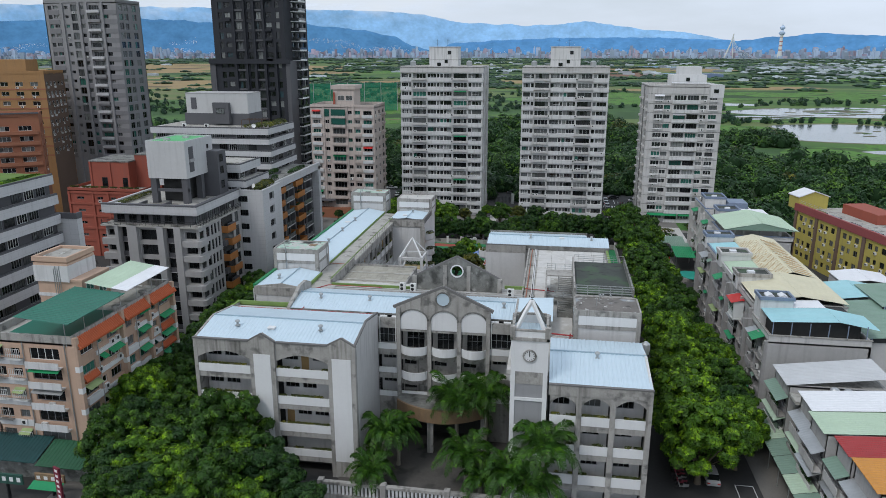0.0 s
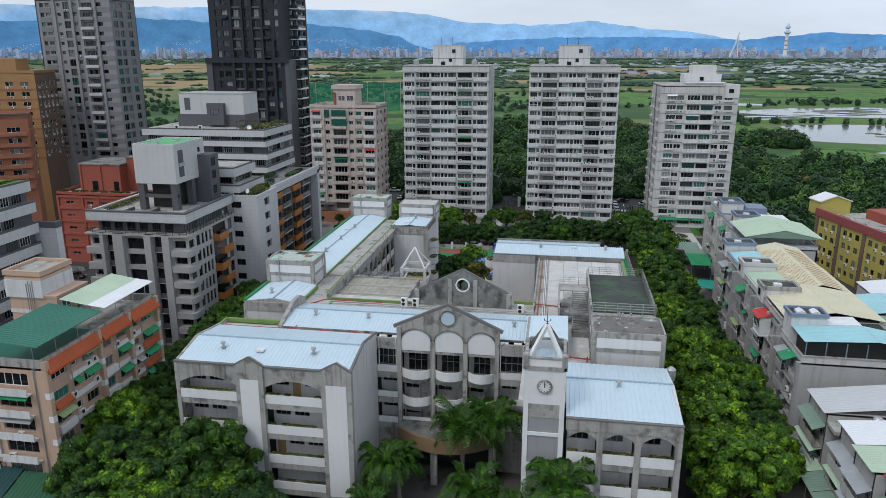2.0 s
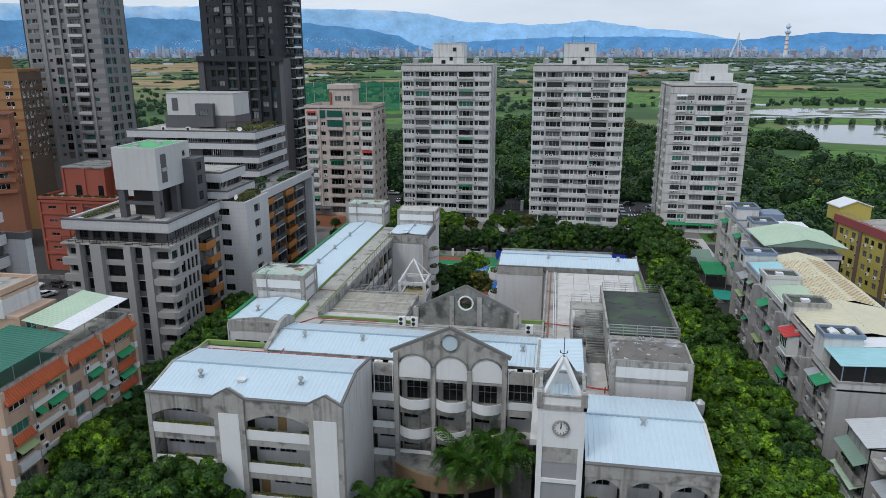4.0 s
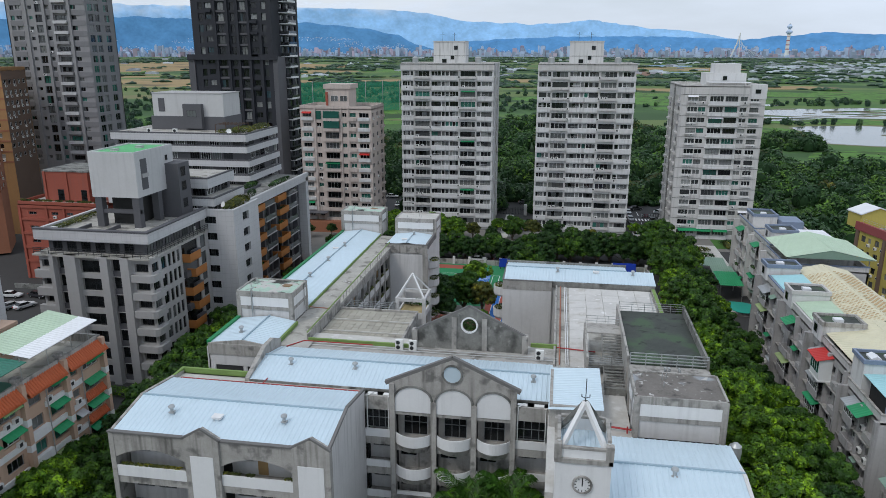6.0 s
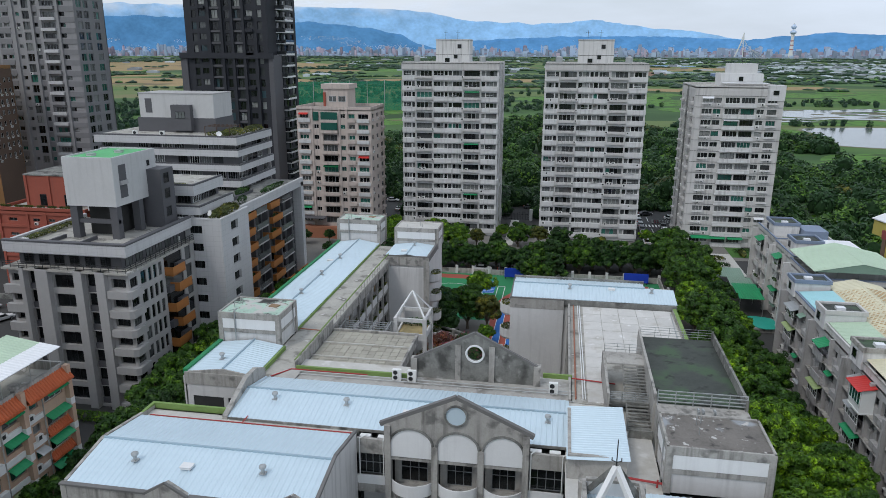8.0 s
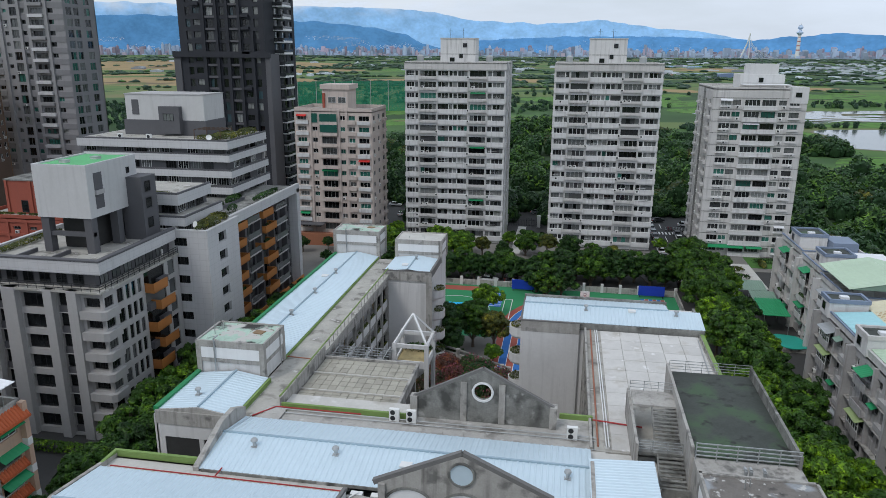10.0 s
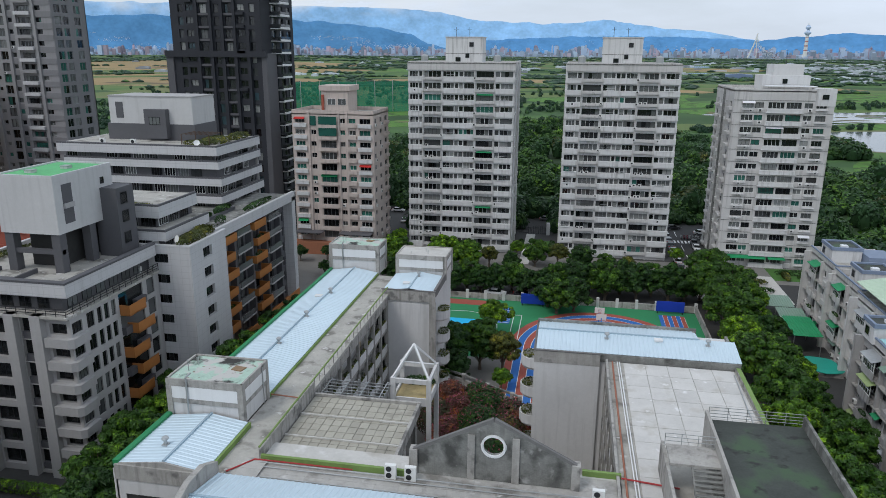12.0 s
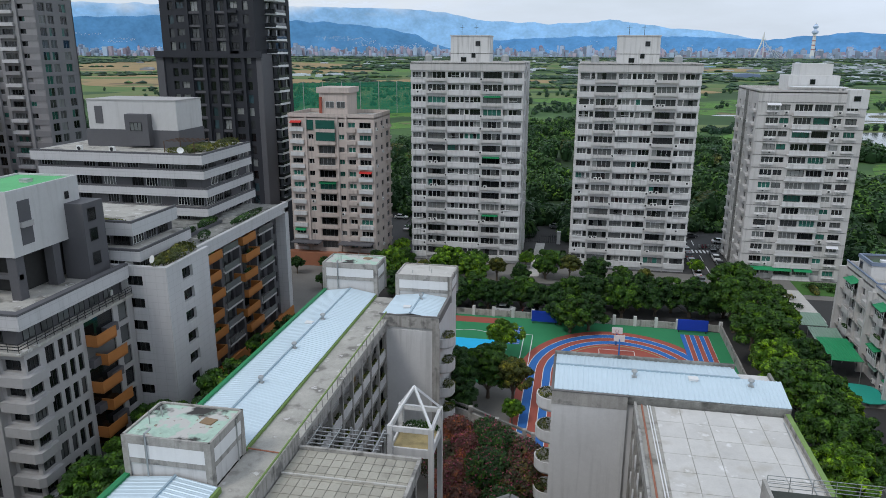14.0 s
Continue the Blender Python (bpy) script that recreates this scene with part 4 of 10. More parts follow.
# ---- the school ----


def gable_roof(parent, x0, x1, y0, y1, z0, zr, yr, name="roof", label="pale blue ribbed steel roof", axis="x", z1=None):
    """Two ribbed sheets that meet in a ridge parallel to x (or to y)."""
    z1 = z0 if z1 is None else z1
    if axis == "x":
        a = pose(x0, y0, 0)
        b = pose(x1, y1, 0, 0, 0, 180)
        w, r0, r1 = x1 - x0, yr - y0, y1 - yr
        rp, rq = (x0, yr, zr + 0.05), (x1, yr, zr + 0.05)
    else:
        a = pose(x1, y0, 0, 0, 0, 90)
        b = pose(x0, y1, 0, 0, 0, -90)
        w, r0, r1 = y1 - y0, x1 - yr, yr - x0
        rp, rq = (yr, y0, zr + 0.05), (yr, y1, zr + 0.05)
    p = part(name, ribbed(bmesh.new(), w, r0, z0, zr), M_bluesheet, parent, label, a)
    part("roof_sheet", ribbed(bmesh.new(), w, r1, z1, zr), M_bluesheet, parent, "", b)
    part("ridge_cap", bar(bmesh.new(), rp, rq, 0.13, 4), M_flash, parent)
    return p


def roof_vent(parent, x, y, z):
    def stem():
        bm = bmesh.new()
        bx(bm, -0.33, 0.33, -0.33, 0.33, 0, 0.1)
        lathe(bm, [(0.2, 0.1), (0.2, 0.55)], 10)
        return mesh_of("roof_vent", bm, M_steel)

    def cap():
        bm = bmesh.new()
        lathe(bm, [(0.22, 0.55), (0.36, 0.66), (0.40, 0.80), (0.33, 0.95), (0.12, 1.02)], 12)
        return mesh_of("vent_cap", bm, M_steel)

    v = put("roof_vent", kept("vent", stem), parent, pose(x, y, z) @ Matrix.Diagonal((0.8, 0.8, 0.8, 1)))
    put("vent_cap", kept("ventcap", cap), v)
    return v


def roof_hatch(parent, x, y, z):
    return put("roof_hatch", kept("hatch", lambda: mesh_of("roof_hatch", bx(box(-0.45, 0.45, -0.35, 0.35, 0, 0.18), -0.5, 0.5, -0.4, 0.4, 0.18, 0.24), M_clean)), parent, pose(x, y, z))


def arch_fascia(bm, x0, x1, zt, zs, zc, y0, y1, k=12):
    """A lintel whose underside is a flat arch: zs at the ends, zc in the middle."""
    pts = [(x0, zt), (x0, zs)]
    for i in range(1, k):
        s = i / k
        pts.append((x0 + (x1 - x0) * s, zs + (zc - zs) * (1 - (2 * s - 1) ** 2)))
    pts += [(x1, zs), (x1, zt)]
    lo = [bm.verts.new((x, y0, z)) for x, z in pts[1:-1]]
    hi = [bm.verts.new((x, y0, zt)) for x, _ in pts[1:-1]]
    lo2 = [bm.verts.new((x, y1, z)) for x, z in pts[1:-1]]
    for i in range(len(lo) - 1):
        bm.faces.new((lo[i], lo[i + 1], hi[i + 1], hi[i]))
        bm.faces.new((lo2[i], lo2[i + 1], lo[i + 1], lo[i]))
    return bm


def planter(parent, u0, u1, y, z, m=I4, seed=0, mat=None, size=0.16):
    r = random.Random(seed)
    bm = bmesh.new()
    k = int((u1 - u0) * 34)
    leaf_cloud(bm, [((u0 + u1) / 2, y, z, (u1 - u0) / 2, 0.22, 0.2)], 1, size, r)
    for _ in range(k):
        u = r.uniform(u0, u1)
        if noise.noise(Vector((u * 0.7, seed * 3.1, 0))) < -0.15:
            continue
        leaf_cloud(bm, [(u, y, z + 0.05, 0.12, 0.2, 0.16)], 2, size, r)
    return part("planting", bm, mat or M_leafolive, parent, "straggling green planting", m)


def corridor_bay(parent, m, u0, u1, floors, back=2.2, seed=0, doors=True, plants=True, parapet=None, arch=None, soff=0.75, cap=99.0):
    """Stacked open corridors: parapets, slab edges, back wall with windows and doors. floors: parapet (top, bottom) heights."""
    r = random.Random(seed)
    w = u1 - u0
    zs = sorted(floors)
    bw = bmesh.new()
    holes, wins, drs = [], [], []
    for i, (pt, pb) in enumerate(zs):
        fl = pb + 0.1
        x = u0 + 0.3
        while x + 2.4 < u1:
            if doors and r.random() < 0.4 and x < u1 - 3:
                drs.append((x, x + 1.1, fl, fl + 2.2))
                x += 1.5
            if x + 2.0 < u1:
                holes.append((x - u0, x + 1.9 - u0, fl + 1.3, fl + 2.3))
                wins.append((x, x + 1.9, fl + 1.3, fl + 2.3))
            x += 2.35
    z0, z1 = zs[0][1] - 0.6, min(cap, max(zs[-1][0] + 2.4, arch or 0))
    sheet(bw, w, z0, z1, holes, 0.2)
    part("back_wall", bw, M_paint, parent, "", m @ Matrix.Translation((u0, back, 0)))
    for a, b, c, d in wins:
        window(parent, m @ Matrix.Translation((0, back - 0.06, 0)), a, b, c, d, 3, 1, 0.12, M_frame, M_glass if r.random() < 0.8 else M_glassgrey)
    for a, b, c, d in drs:
        put("door", kept("tan_door", lambda: mesh_of("door", box(0, 1.0, 0, 0.06, 0, 2.15), M_door)), parent, m @ Matrix.Translation((a, back - 0.08, c)), "tan wooden classroom door")
    for i, (pt, pb) in enumerate(zs):
        part("parapet", box(u0, u1, 0.0, 0.16, pb, pt), parapet or M_clean, parent, "", m)
        part("floor_slab", box(u0, u1, 0.05, back, pb - soff, pb - 0.003), M_conc, parent, "", m)
        if plants:
            planter(parent, u0 + 0.1, u1 - 0.1, 0.3, pt, m, seed * 7 + i)


M_door = mk("tan_door_wood", (0.36, 0.23, 0.10), 0.6, 0.15, 0.4, 3.0, 0.0)
M_tan = mk("tan_tiles", (0.25, 0.165, 0.095), 0.7, 0.18, 0.3, 3.0, 0.01, streak=0.3)
M_greyrender = mk("grey_render", (0.30, 0.30, 0.305), 0.8, 0.06, 0.2, 2.0, 0.01, streak=0.25)
M_slate = mk("grey_slate_coping", (0.16, 0.155, 0.15), 0.8, 0.2, 0.4, 3.0, 0.01)

# front west wing
lw = thing("school_wing", "white four-storey school wing with planted balconies and blue roof", "school wing", group="school wings")
X0, X1, Y0, Y1, EZ = -41.0, -19.3, 56.2, 67.6, 18.5
FLOORS = [(15.0, 13.9), (11.1, 10.0), (7.2, 6.1), (3.6, 2.6)]
for a, b, sd in ((-40.5, -33.3, 1), (-29.9, -22.9, 2)):
    corridor_bay(lw, pose(0, Y0, 0), a, b, FLOORS, seed=sd, arch=18.4)
    bm = bmesh.new()
    arch_fascia(bm, a, b, 18.45, 15.9, 16.9, Y0, Y0 + 0.35)
    part("arched_lintel", bm, M_conc, lw)
bm = bmesh.new()
bx(bm, X0, -40.5, Y0 - 0.05, Y0 + 0.5, 0, EZ)
part("corner_pier", bm, M_conc, lw)
for a, b in ((-33.3, -29.9), (-22.9, X1)):
    c = (a + b) / 2
    part("gabled_pier", prism(bmesh.new(), [(a, 0), (b, 0), (b, EZ + 0.05), (c, EZ + 1.1), (a, EZ + 0.05)], Y0 - 0.25, Y0 + 0.5), M_conc, lw, "streaked concrete pier with a gabled top")
    part("tile_panel", box(a + 0.55, b - 0.6, Y0 - 0.29, Y0 - 0.25, 2.4, 16.9), M_clean, lw, "white tiled panel")
    bm = bmesh.new()
    bar(bm, (a - 0.1, Y0 - 0.1, EZ + 0.1), (c, Y0 - 0.1, EZ + 1.16), 0.16, 4)
    bar(bm, (c, Y0 - 0.1, EZ + 1.16), (b + 0.1, Y0 - 0.1, EZ + 0.1), 0.16, 4)
    part("coping", bm, M_slate, lw)
for a, b in ((X0 - 0.05, -33.4), (-29.8, -23.0)):
    part("coping", box(a, b, Y0 - 0.12, Y0 + 0.3, EZ - 0.05, EZ + 0.12), M_slate, lw)
part("end_wall", prism(bmesh.new(), [(Y0 + 0.5, 0), (Y1, 0), (Y1, 18.75), (62.0, 19.75), (Y0 + 0.5, 18.6)], 0, 0.35), M_paint, lw, "plain white end wall with dark streaks", pose(X1, 0, 0, 0, 0, 90))
part("end_wall", prism(bmesh.new(), [(Y0 + 0.5, 0), (70, 0), (70, 18.5), (62.0, 19.6), (Y0 + 0.5, 18.6)], 0, 0.3), M_conc, lw, "", pose(X0 + 0.3, 0, 0, 0, 0, 90))
part("coping", bar(bar(bmesh.new(), (X1 - 0.15, Y0, 18.65), (X1 - 0.15, 62.0, 19.8), 0.2, 4), (X1 - 0.15, 62, 19.8), (X1 - 0.15, Y1 + 0.3, 18.8), 0.2, 4), M_slate, lw)
part("rear_wall", box(X0 + 0.3, X1 - 0.35, 69.6, 70, 0, 18.2), M_paint, lw)
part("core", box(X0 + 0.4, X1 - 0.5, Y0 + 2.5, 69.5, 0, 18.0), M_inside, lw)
gable_roof(lw, X0 + 0.35, X1 - 0.35, Y0 + 0.3, Y1 - 0.2, 18.55, 19.55, 61.8, z1=18.75)
part("roof_deck", box(X0 + 0.3, X1 - 0.3, 67.4, 70, 18.0, 18.2), M_roofpale, lw)
part("green_parapet", bx(box(X0, -32.8, 69.8, 70.1, 18.0, 18.8), X0, X0 + 0.3, 67.6, 69.8, 18.0, 18.8), M_greenpaint, lw, "mossy lime-green parapet")
for x, y, z in ((-36.2, 59.4, 19.2), (-24.8, 59.4, 19.2)):
    roof_vent(lw, x, y, z)
roof_hatch(lw, -31.4, 59.2, 19.15)

# main front block with pediment and bowed balconies
mb = thing("school_hall", "grey school front block with pediment, arches and bowed balconies", "school hall", group="school wings")
FY = 67.6
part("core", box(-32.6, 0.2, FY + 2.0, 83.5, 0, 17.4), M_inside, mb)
for a, b, sd in ((-19.3, -16.5, 3), (-3.5, -0.3, 4)):
    corridor_bay(mb, pose(0, FY, 0), a, b, [(14.5, 13.6), (10.8, 10.0), (7.1, 6.3)], 1.9, sd, plants=False, soff=0.9)
    part("parapet", box(a, b, FY, FY + 0.3, 16.8, 18.3), M_conc, mb, "streaked concrete parapet")
    window(mb, pose(0, FY, 0), a + 0.05, b - 0.05, 14.5, 16.8, 4, 2, 0.5, M_frame, M_glass)
    part("ground_wall", box(a, b, FY + 0.2, FY + 0.5, 0, 5.4), M_conc, mb)
COLS = (-16.3, -11.95, -7.75, -3.75)
for x in COLS:
    bm = bmesh.new()
    bx(bm, x - 0.28, x + 0.28, FY - 0.35, FY + 0.4, 6.0, 20.0 if x in (-16.3, -3.75) else 18.2)
    part("pilaster", bm, M_conc, mb)
for a, b in zip(COLS, COLS[1:]):
    a, b = a + 0.28, b - 0.28
    c, rad = (a + b) / 2, (b - a) / 2
    k = 14
    bm = bmesh.new()
    prism(bm, [(a, 16.85)] + [(b, 16.85)] + [(c + rad * math.cos(math.pi * i / k), 18.1 + min(1.55, rad) * math.sin(math.pi * i / k)) for i in range(k + 1)], FY - 0.14, FY + 0.2)
    part("arch_panel", bm, M_clean, mb, "white ribbed panel under an arch")
    bm = bmesh.new()
    for i in range(k):
        p, q = (math.pi * j / k for j in (i, i + 1))
        bar(bm, (c + (rad + 0.12) * math.cos(p), FY - 0.16, 18.1 + 1.7 * math.sin(p)), (c + (rad + 0.12) * math.cos(q), FY - 0.16, 18.1 + 1.7 * math.sin(q)), 0.13, 4)
    part("arch_rim", bm, M_concdark, mb)
    part("lintel", box(a, b, FY - 0.05, FY + 0.3, 16.45, 16.85), M_conc, mb)
    bm = bmesh.new()
    sheet(bm, b - a, 6.0, 16.8, [(0.62, b - a - 0.62, 13.5, 16.45), (0.2, 2.0, 10.9, 12.6), (0.2, 2.0, 7.2, 8.8)], 0.2)
    part("back_wall", bm, M_conc, mb, "", pose(a, FY + 1.3, 0))
    window(mb, pose(a, FY + 1.25, 0), 0.62, b - a - 0.62, 13.5, 16.45, 3, 2, 0.1, M_frame, M_glass)
    window(mb, pose(a, FY + 1.25, 0), 0.2, 2.0, 10.9, 12.6, 2, 1, 0.1, M_frame, M_glass)
    for zt, zb, zu in ((14.4, 13.2, 12.3), (10.6, 9.4, 8.5)):
        bm = bmesh.new()
        sg = 12
        for rr, z0, z1 in ((1.0, zb, zt),):
            pts = [(c - rad + 2 * rad * i / sg, FY - 0.1 - 1.0 * math.sin(math.pi * i / sg) ** 0.75) for i in range(sg + 1)]
            for (ax, ay), (bx_, by) in zip(pts, pts[1:]):
                for off, flip in ((0, False), (0.14, True)):
                    v = [bm.verts.new(p) for p in ((ax, ay + off, z0), (bx_, by + off, z0), (bx_, by + off, z1), (ax, ay + off, z1))]
                    bm.faces.new(v[::-1] if flip else v)
                v = [bm.verts.new(p) for p in ((ax, ay, z1), (bx_, by, z1), (bx_, by + 0.14, z1), (ax, ay + 0.14, z1))]
                bm.faces.new(v)
        part("bowed_balcony", bm, M_clean, mb, "white bowed balcony front")
        bm = bmesh.new()
        up = [bm.verts.new((x, y, zb)) for x, y in pts]
        dn = [bm.verts.new((c + (x - c) * 0.75, FY + (y - FY) * 0.45, zu)) for x, y in pts]
        bu = [bm.verts.new((x, FY + 1.3, zb + 0.15)) for x, y in pts]
        fu = [bm.verts.new((x, y + 0.05, zb + 0.15)) for x, y in pts]
        for i in range(sg):
            bm.faces.new((dn[i], dn[i + 1], up[i + 1], up[i]))
            bm.faces.new((fu[i], fu[i + 1], bu[i + 1], bu[i]))
        bx(bm, a, b, FY, FY + 1.3, zu - 0.1, zb + 0.1)
        part("balcony_slab", bm, M_conc, mb)
    part("parapet", box(a, b, FY - 0.05, FY + 0.15, 6.2, 7.3), M_clean, mb)
k = 28
bm = bmesh.new()
cx, cz, rr = -10.02, 21.45, 0.98
prism(bm, [(-16.6, 19.0), (-3.45, 19.0), (-3.45, 20.0), (-10.02, 23.0), (-16.6, 20.0)], FY - 0.12, FY + 0.35)
part("pediment", bm, M_conc, mb, "weathered concrete pediment")
bm = bmesh.new()
prism(bm, [(-16.02, 17.55), (-4.03, 17.55), (-4.03, 19.0), (-16.02, 19.0)], FY - 0.08, FY + 0.3)
part("spandrel", bm, M_conc, mb)
bm = bmesh.new()
bar(bm, (-17.0, FY + 0.1, 19.95), (-10.02, FY + 0.1, 23.15), 0.30, 4)
bar(bm, (-10.02, FY + 0.1, 23.15), (-3.1, FY + 0.1, 19.95), 0.30, 4)
part("coping", bm, M_slate, mb)
bm = bmesh.new()
ring = [(cx + rr * math.cos(2 * math.pi * i / k), FY - 0.2, cz + rr * math.sin(2 * math.pi * i / k)) for i in range(k)]
for i in range(k):
    bar(bm, ring[i], ring[(i + 1) % k], 0.11, 4)
part("round_rim", bm, M_concdark, mb)
# pale blue disc stands in for sky mirrored in the window
part("round_panel", prism(bmesh.new(), [(cx + 0.9 * math.cos(2 * math.pi * i / k), cz + 0.9 * math.sin(2 * math.pi * i / k)) for i in range(k)], FY - 0.17, FY - 0.1), M_bluesheet, mb, "round window panel, sky reflection painted as pale blue")
gable_roof(mb, -32.6, 0.0, 69.0, 78.0, 18.45, 19.3, 73.6)
part("gutter", box(-32.4, 0.0, 68.9, 69.05, 18.2, 18.45), M_concdark, mb, "stained concrete gutter edge")
part("front_deck", box(-32.6, -0.3, FY + 0.3, 69.0, 17.2, 17.5), M_roofconc, mb)
part("gable_parapet", prism(bmesh.new(), [(68.9, 17.5), (78.2, 17.5), (78.2, 19.4), (76.2, 20.3), (73.8, 20.3), (68.9, 18.6)], 0, 0.5), M_conc, mb, "stepped stained parapet at the roof end", pose(-32.6, 0, 0, 0, 0, 90))
part("rear_deck", box(-32.4, 1.4, 78.0, 84.6, 17.3, 17.7), M_roofpale, mb, "pale concrete roof deck with stains")
for x in (-29.0, -21.6, -2.0):
    roof_vent(mb, x, 72.2, 19.0)
roof_hatch(mb, -15.3, 71.6, 18.95)
# rear pediment with a round hole
bm = bmesh.new()
outer = [(-16.6, 17.6), (-3.7, 17.6), (-3.7, 19.9), (-10.15, 23.2), (-16.6, 19.9)]
hc, hr = (-10.15, 21.0), 0.95
hole = [(hc[0] + hr * math.cos(2 * math.pi * i / k), hc[1] + hr * math.sin(2 * math.pi * i / k)) for i in range(k)]


def edge_at(ang):
    d = Vector((math.cos(ang), math.sin(ang)))
    best = 99
    for (ax, az), (bx_, bz) in zip(outer, outer[1:] + outer[:1]):
        ex, ez = bx_ - ax, bz - az
        det = d.x * -ez + d.y * ex
        if abs(det) < 1e-9:
            continue
        qx, qz = ax - hc[0], az - hc[1]
        t = (qx * -ez + qz * ex) / det
        s = (d.x * qz - d.y * qx) / det
        if t > 0 and -1e-6 <= s <= 1 + 1e-6:
            best = min(best, t)
    return hc[0] + d.x * best, hc[1] + d.y * best


angs = sorted({2 * math.pi * i / k for i in range(k)} | {math.atan2(z - hc[1], x - hc[0]) % (2 * math.pi) for x, z in outer})
for i, a in enumerate(angs):
    b = angs[(i + 1) % len(angs)]
    ia, ib = [(hc[0] + hr * math.cos(q), hc[1] + hr * math.sin(q)) for q in (a, b)]
    oa, ob_ = edge_at(a), edge_at(b)
    for y, rev in ((82.2, False), (82.7, True)):
        v = [bm.verts.new((p[0], y, p[1])) for p in (ia, oa, ob_, ib)]
        bm.faces.new(v[::-1] if rev else v)
    v = [bm.verts.new((p[0], y, p[1])) for p, y in ((ia, 82.2), (ib, 82.2), (ib, 82.7), (ia, 82.7))]
    bm.faces.new(v)
    v = [bm.verts.new((p[0], y, p[1])) for p, y in ((ob_, 82.2), (oa, 82.2), (oa, 82.7), (ob_, 82.7))]
    bm.faces.new(v)
part("rear_pediment", bm, M_concdark, mb, "dark stained concrete pediment with a round hole")
bm = bmesh.new()
for i in range(k):
    p, q = hole[i], hole[(i + 1) % k]
    bar(bm, (p[0], 82.15, p[1]), (q[0], 82.15, q[1]), 0.13, 4)
part("round_rim", bm, M_clean, mb, "white round rim")
bm = bmesh.new()
for x in (-12.0, -8.3):
    part("pilaster", box(x - 0.3, x + 0.3, 82.05, 82.2, 17.6, 21.9), M_conc, mb)
bm = bmesh.new()
bar(bm, (-16.9, 82.4, 19.85), (-10.15, 82.4, 23.3), 0.26, 4)
bar(bm, (-10.15, 82.4, 23.3), (-3.4, 82.4, 19.85), 0.26, 4)
part("coping", bm, M_slate, mb)
for x in (-16.9, -3.4):
    part("end_pier", box(x - 0.35, x + 0.35, 82.0, 82.9, 17.6, 20.0), M_conc, mb)
part("green_wall", box(-30.4, -17.2, 81.5, 81.8, 17.4, 18.25), M_greenpaint, mb, "lime green painted upstand")
part("green_wall", box(-2.8, 0.4, 84.4, 84.7, 17.6, 18.2), M_greenpaint, mb, "lime green painted upstand")
bm = bmesh.new()
bar(bm, (-30.8, 81.2, 18.0), (-22, 81.2, 18.0), 0.07)
bar(bm, (-30.8, 81.2, 18.0), (-32.4, 79.0, 18.0), 0.07)
part("red_pipe", bm, M_redpipe, mb)
for z, y in ((18.0, 80.9), (17.9, 80.4), (17.85, 79.0)):
    part("roof_pipe", bar(bmesh.new(), (-30.3, y, z), (0.6, y, z), 0.05), M_steel, mb)
bm = bmesh.new()
bar(bm, (-40, 67.85, 18.6), (-19.6, 67.85, 18.6), 0.06)
bar(bm, (-30.6, 67.85, 18.6), (-30.6, 69.2, 18.6), 0.06)
part("red_pipe", bm, M_redpipe, mb)


def aircon(x, y, z, rz=0):
    a = thing("air_conditioner", "white twin-fan air conditioner unit on the roof", "air conditioner", x, y, z, rz, group="roof air conditioners")

    def body():
        bm = bmesh.new()
        bx(bm, -0.48, 0.48, -0.2, 0.2, 0.08, 1.35)
        for sx in (-0.38, 0.38):
            bx(bm, sx - 0.05, sx + 0.05, -0.2, 0.2, 0, 0.08)
        return mesh_of("case", bm, M_whitemetal)

    def grille():
        bm = bmesh.new()
        lathe(bm, [(0.25, 0), (0.25, 0.03), (0.06, 0.04)], 12)
        bmesh.ops.rotate(bm, verts=bm.verts, matrix=Matrix.Rotation(radians(90), 3, "X"))
        return mesh_of("fan_grille", bm, M_darkmetal)

    put("case", kept("ac", body), a)
    for z2 in (0.42, 1.02):
        put("fan_grille", kept("acg", grille), a, pose(-0.12, -0.2, z2))
    return a


for x, y in ((-18.6, 81.0), (-16.9, 81.0), (-1.6, 80.6)):
    aircon(x, y, 17.7)

for x in (-18.6, -16.9, -2.9, -1.2):
    unit = thing("condenser_unit", "white air conditioning condenser on the front roof edge", "air conditioner", x, 68.2, 17.5, group="roof condensers")
    part("casing", box(-0.5, 0.5, -0.25, 0.25, 0.05, 0.85), M_whitemetal, unit)
    part("fan_grille", prism(bmesh.new(), [(0.3 * math.cos(math.pi * j / 8), 0.45 + 0.3 * math.sin(math.pi * j / 8)) for j in range(16)], -0.28, -0.25), M_darkmetal, unit)
    part("foot", box(-0.45, 0.45, -0.2, 0.2, 0, 0.05), M_darkmetal, unit)
for x in (-19.0, -16.75, -3.3, -0.5):
    part("drain_pipe", bar(bar(bmesh.new(), (x, FY - 0.08, 14.6), (x, FY - 0.08, 18.35), 0.06), (x, FY - 0.08, 18.35), (x + 0.6, FY + 0.5, 18.5), 0.06), M_whitemetal, mb)

# clock tower
ct = thing("clock_tower", "slim white clock tower with an open pyramid spire", "clock tower")
CX0, CX1, CY0, CY1, CZ = 0.4, 4.5, 50.0, 54.1, 23.8
part("core", box(CX0 + 0.3, CX1 - 0.3, CY0 + 0.3, CY1 - 0.3, 0, CZ - 0.2), M_inside, ct)
for x in (CX0, CX1 - 0.5):
    for y in (CY0, CY1 - 0.5):
        part("corner_post", box(x, x + 0.5, y, y + 0.5, 0, CZ), M_clean, ct)
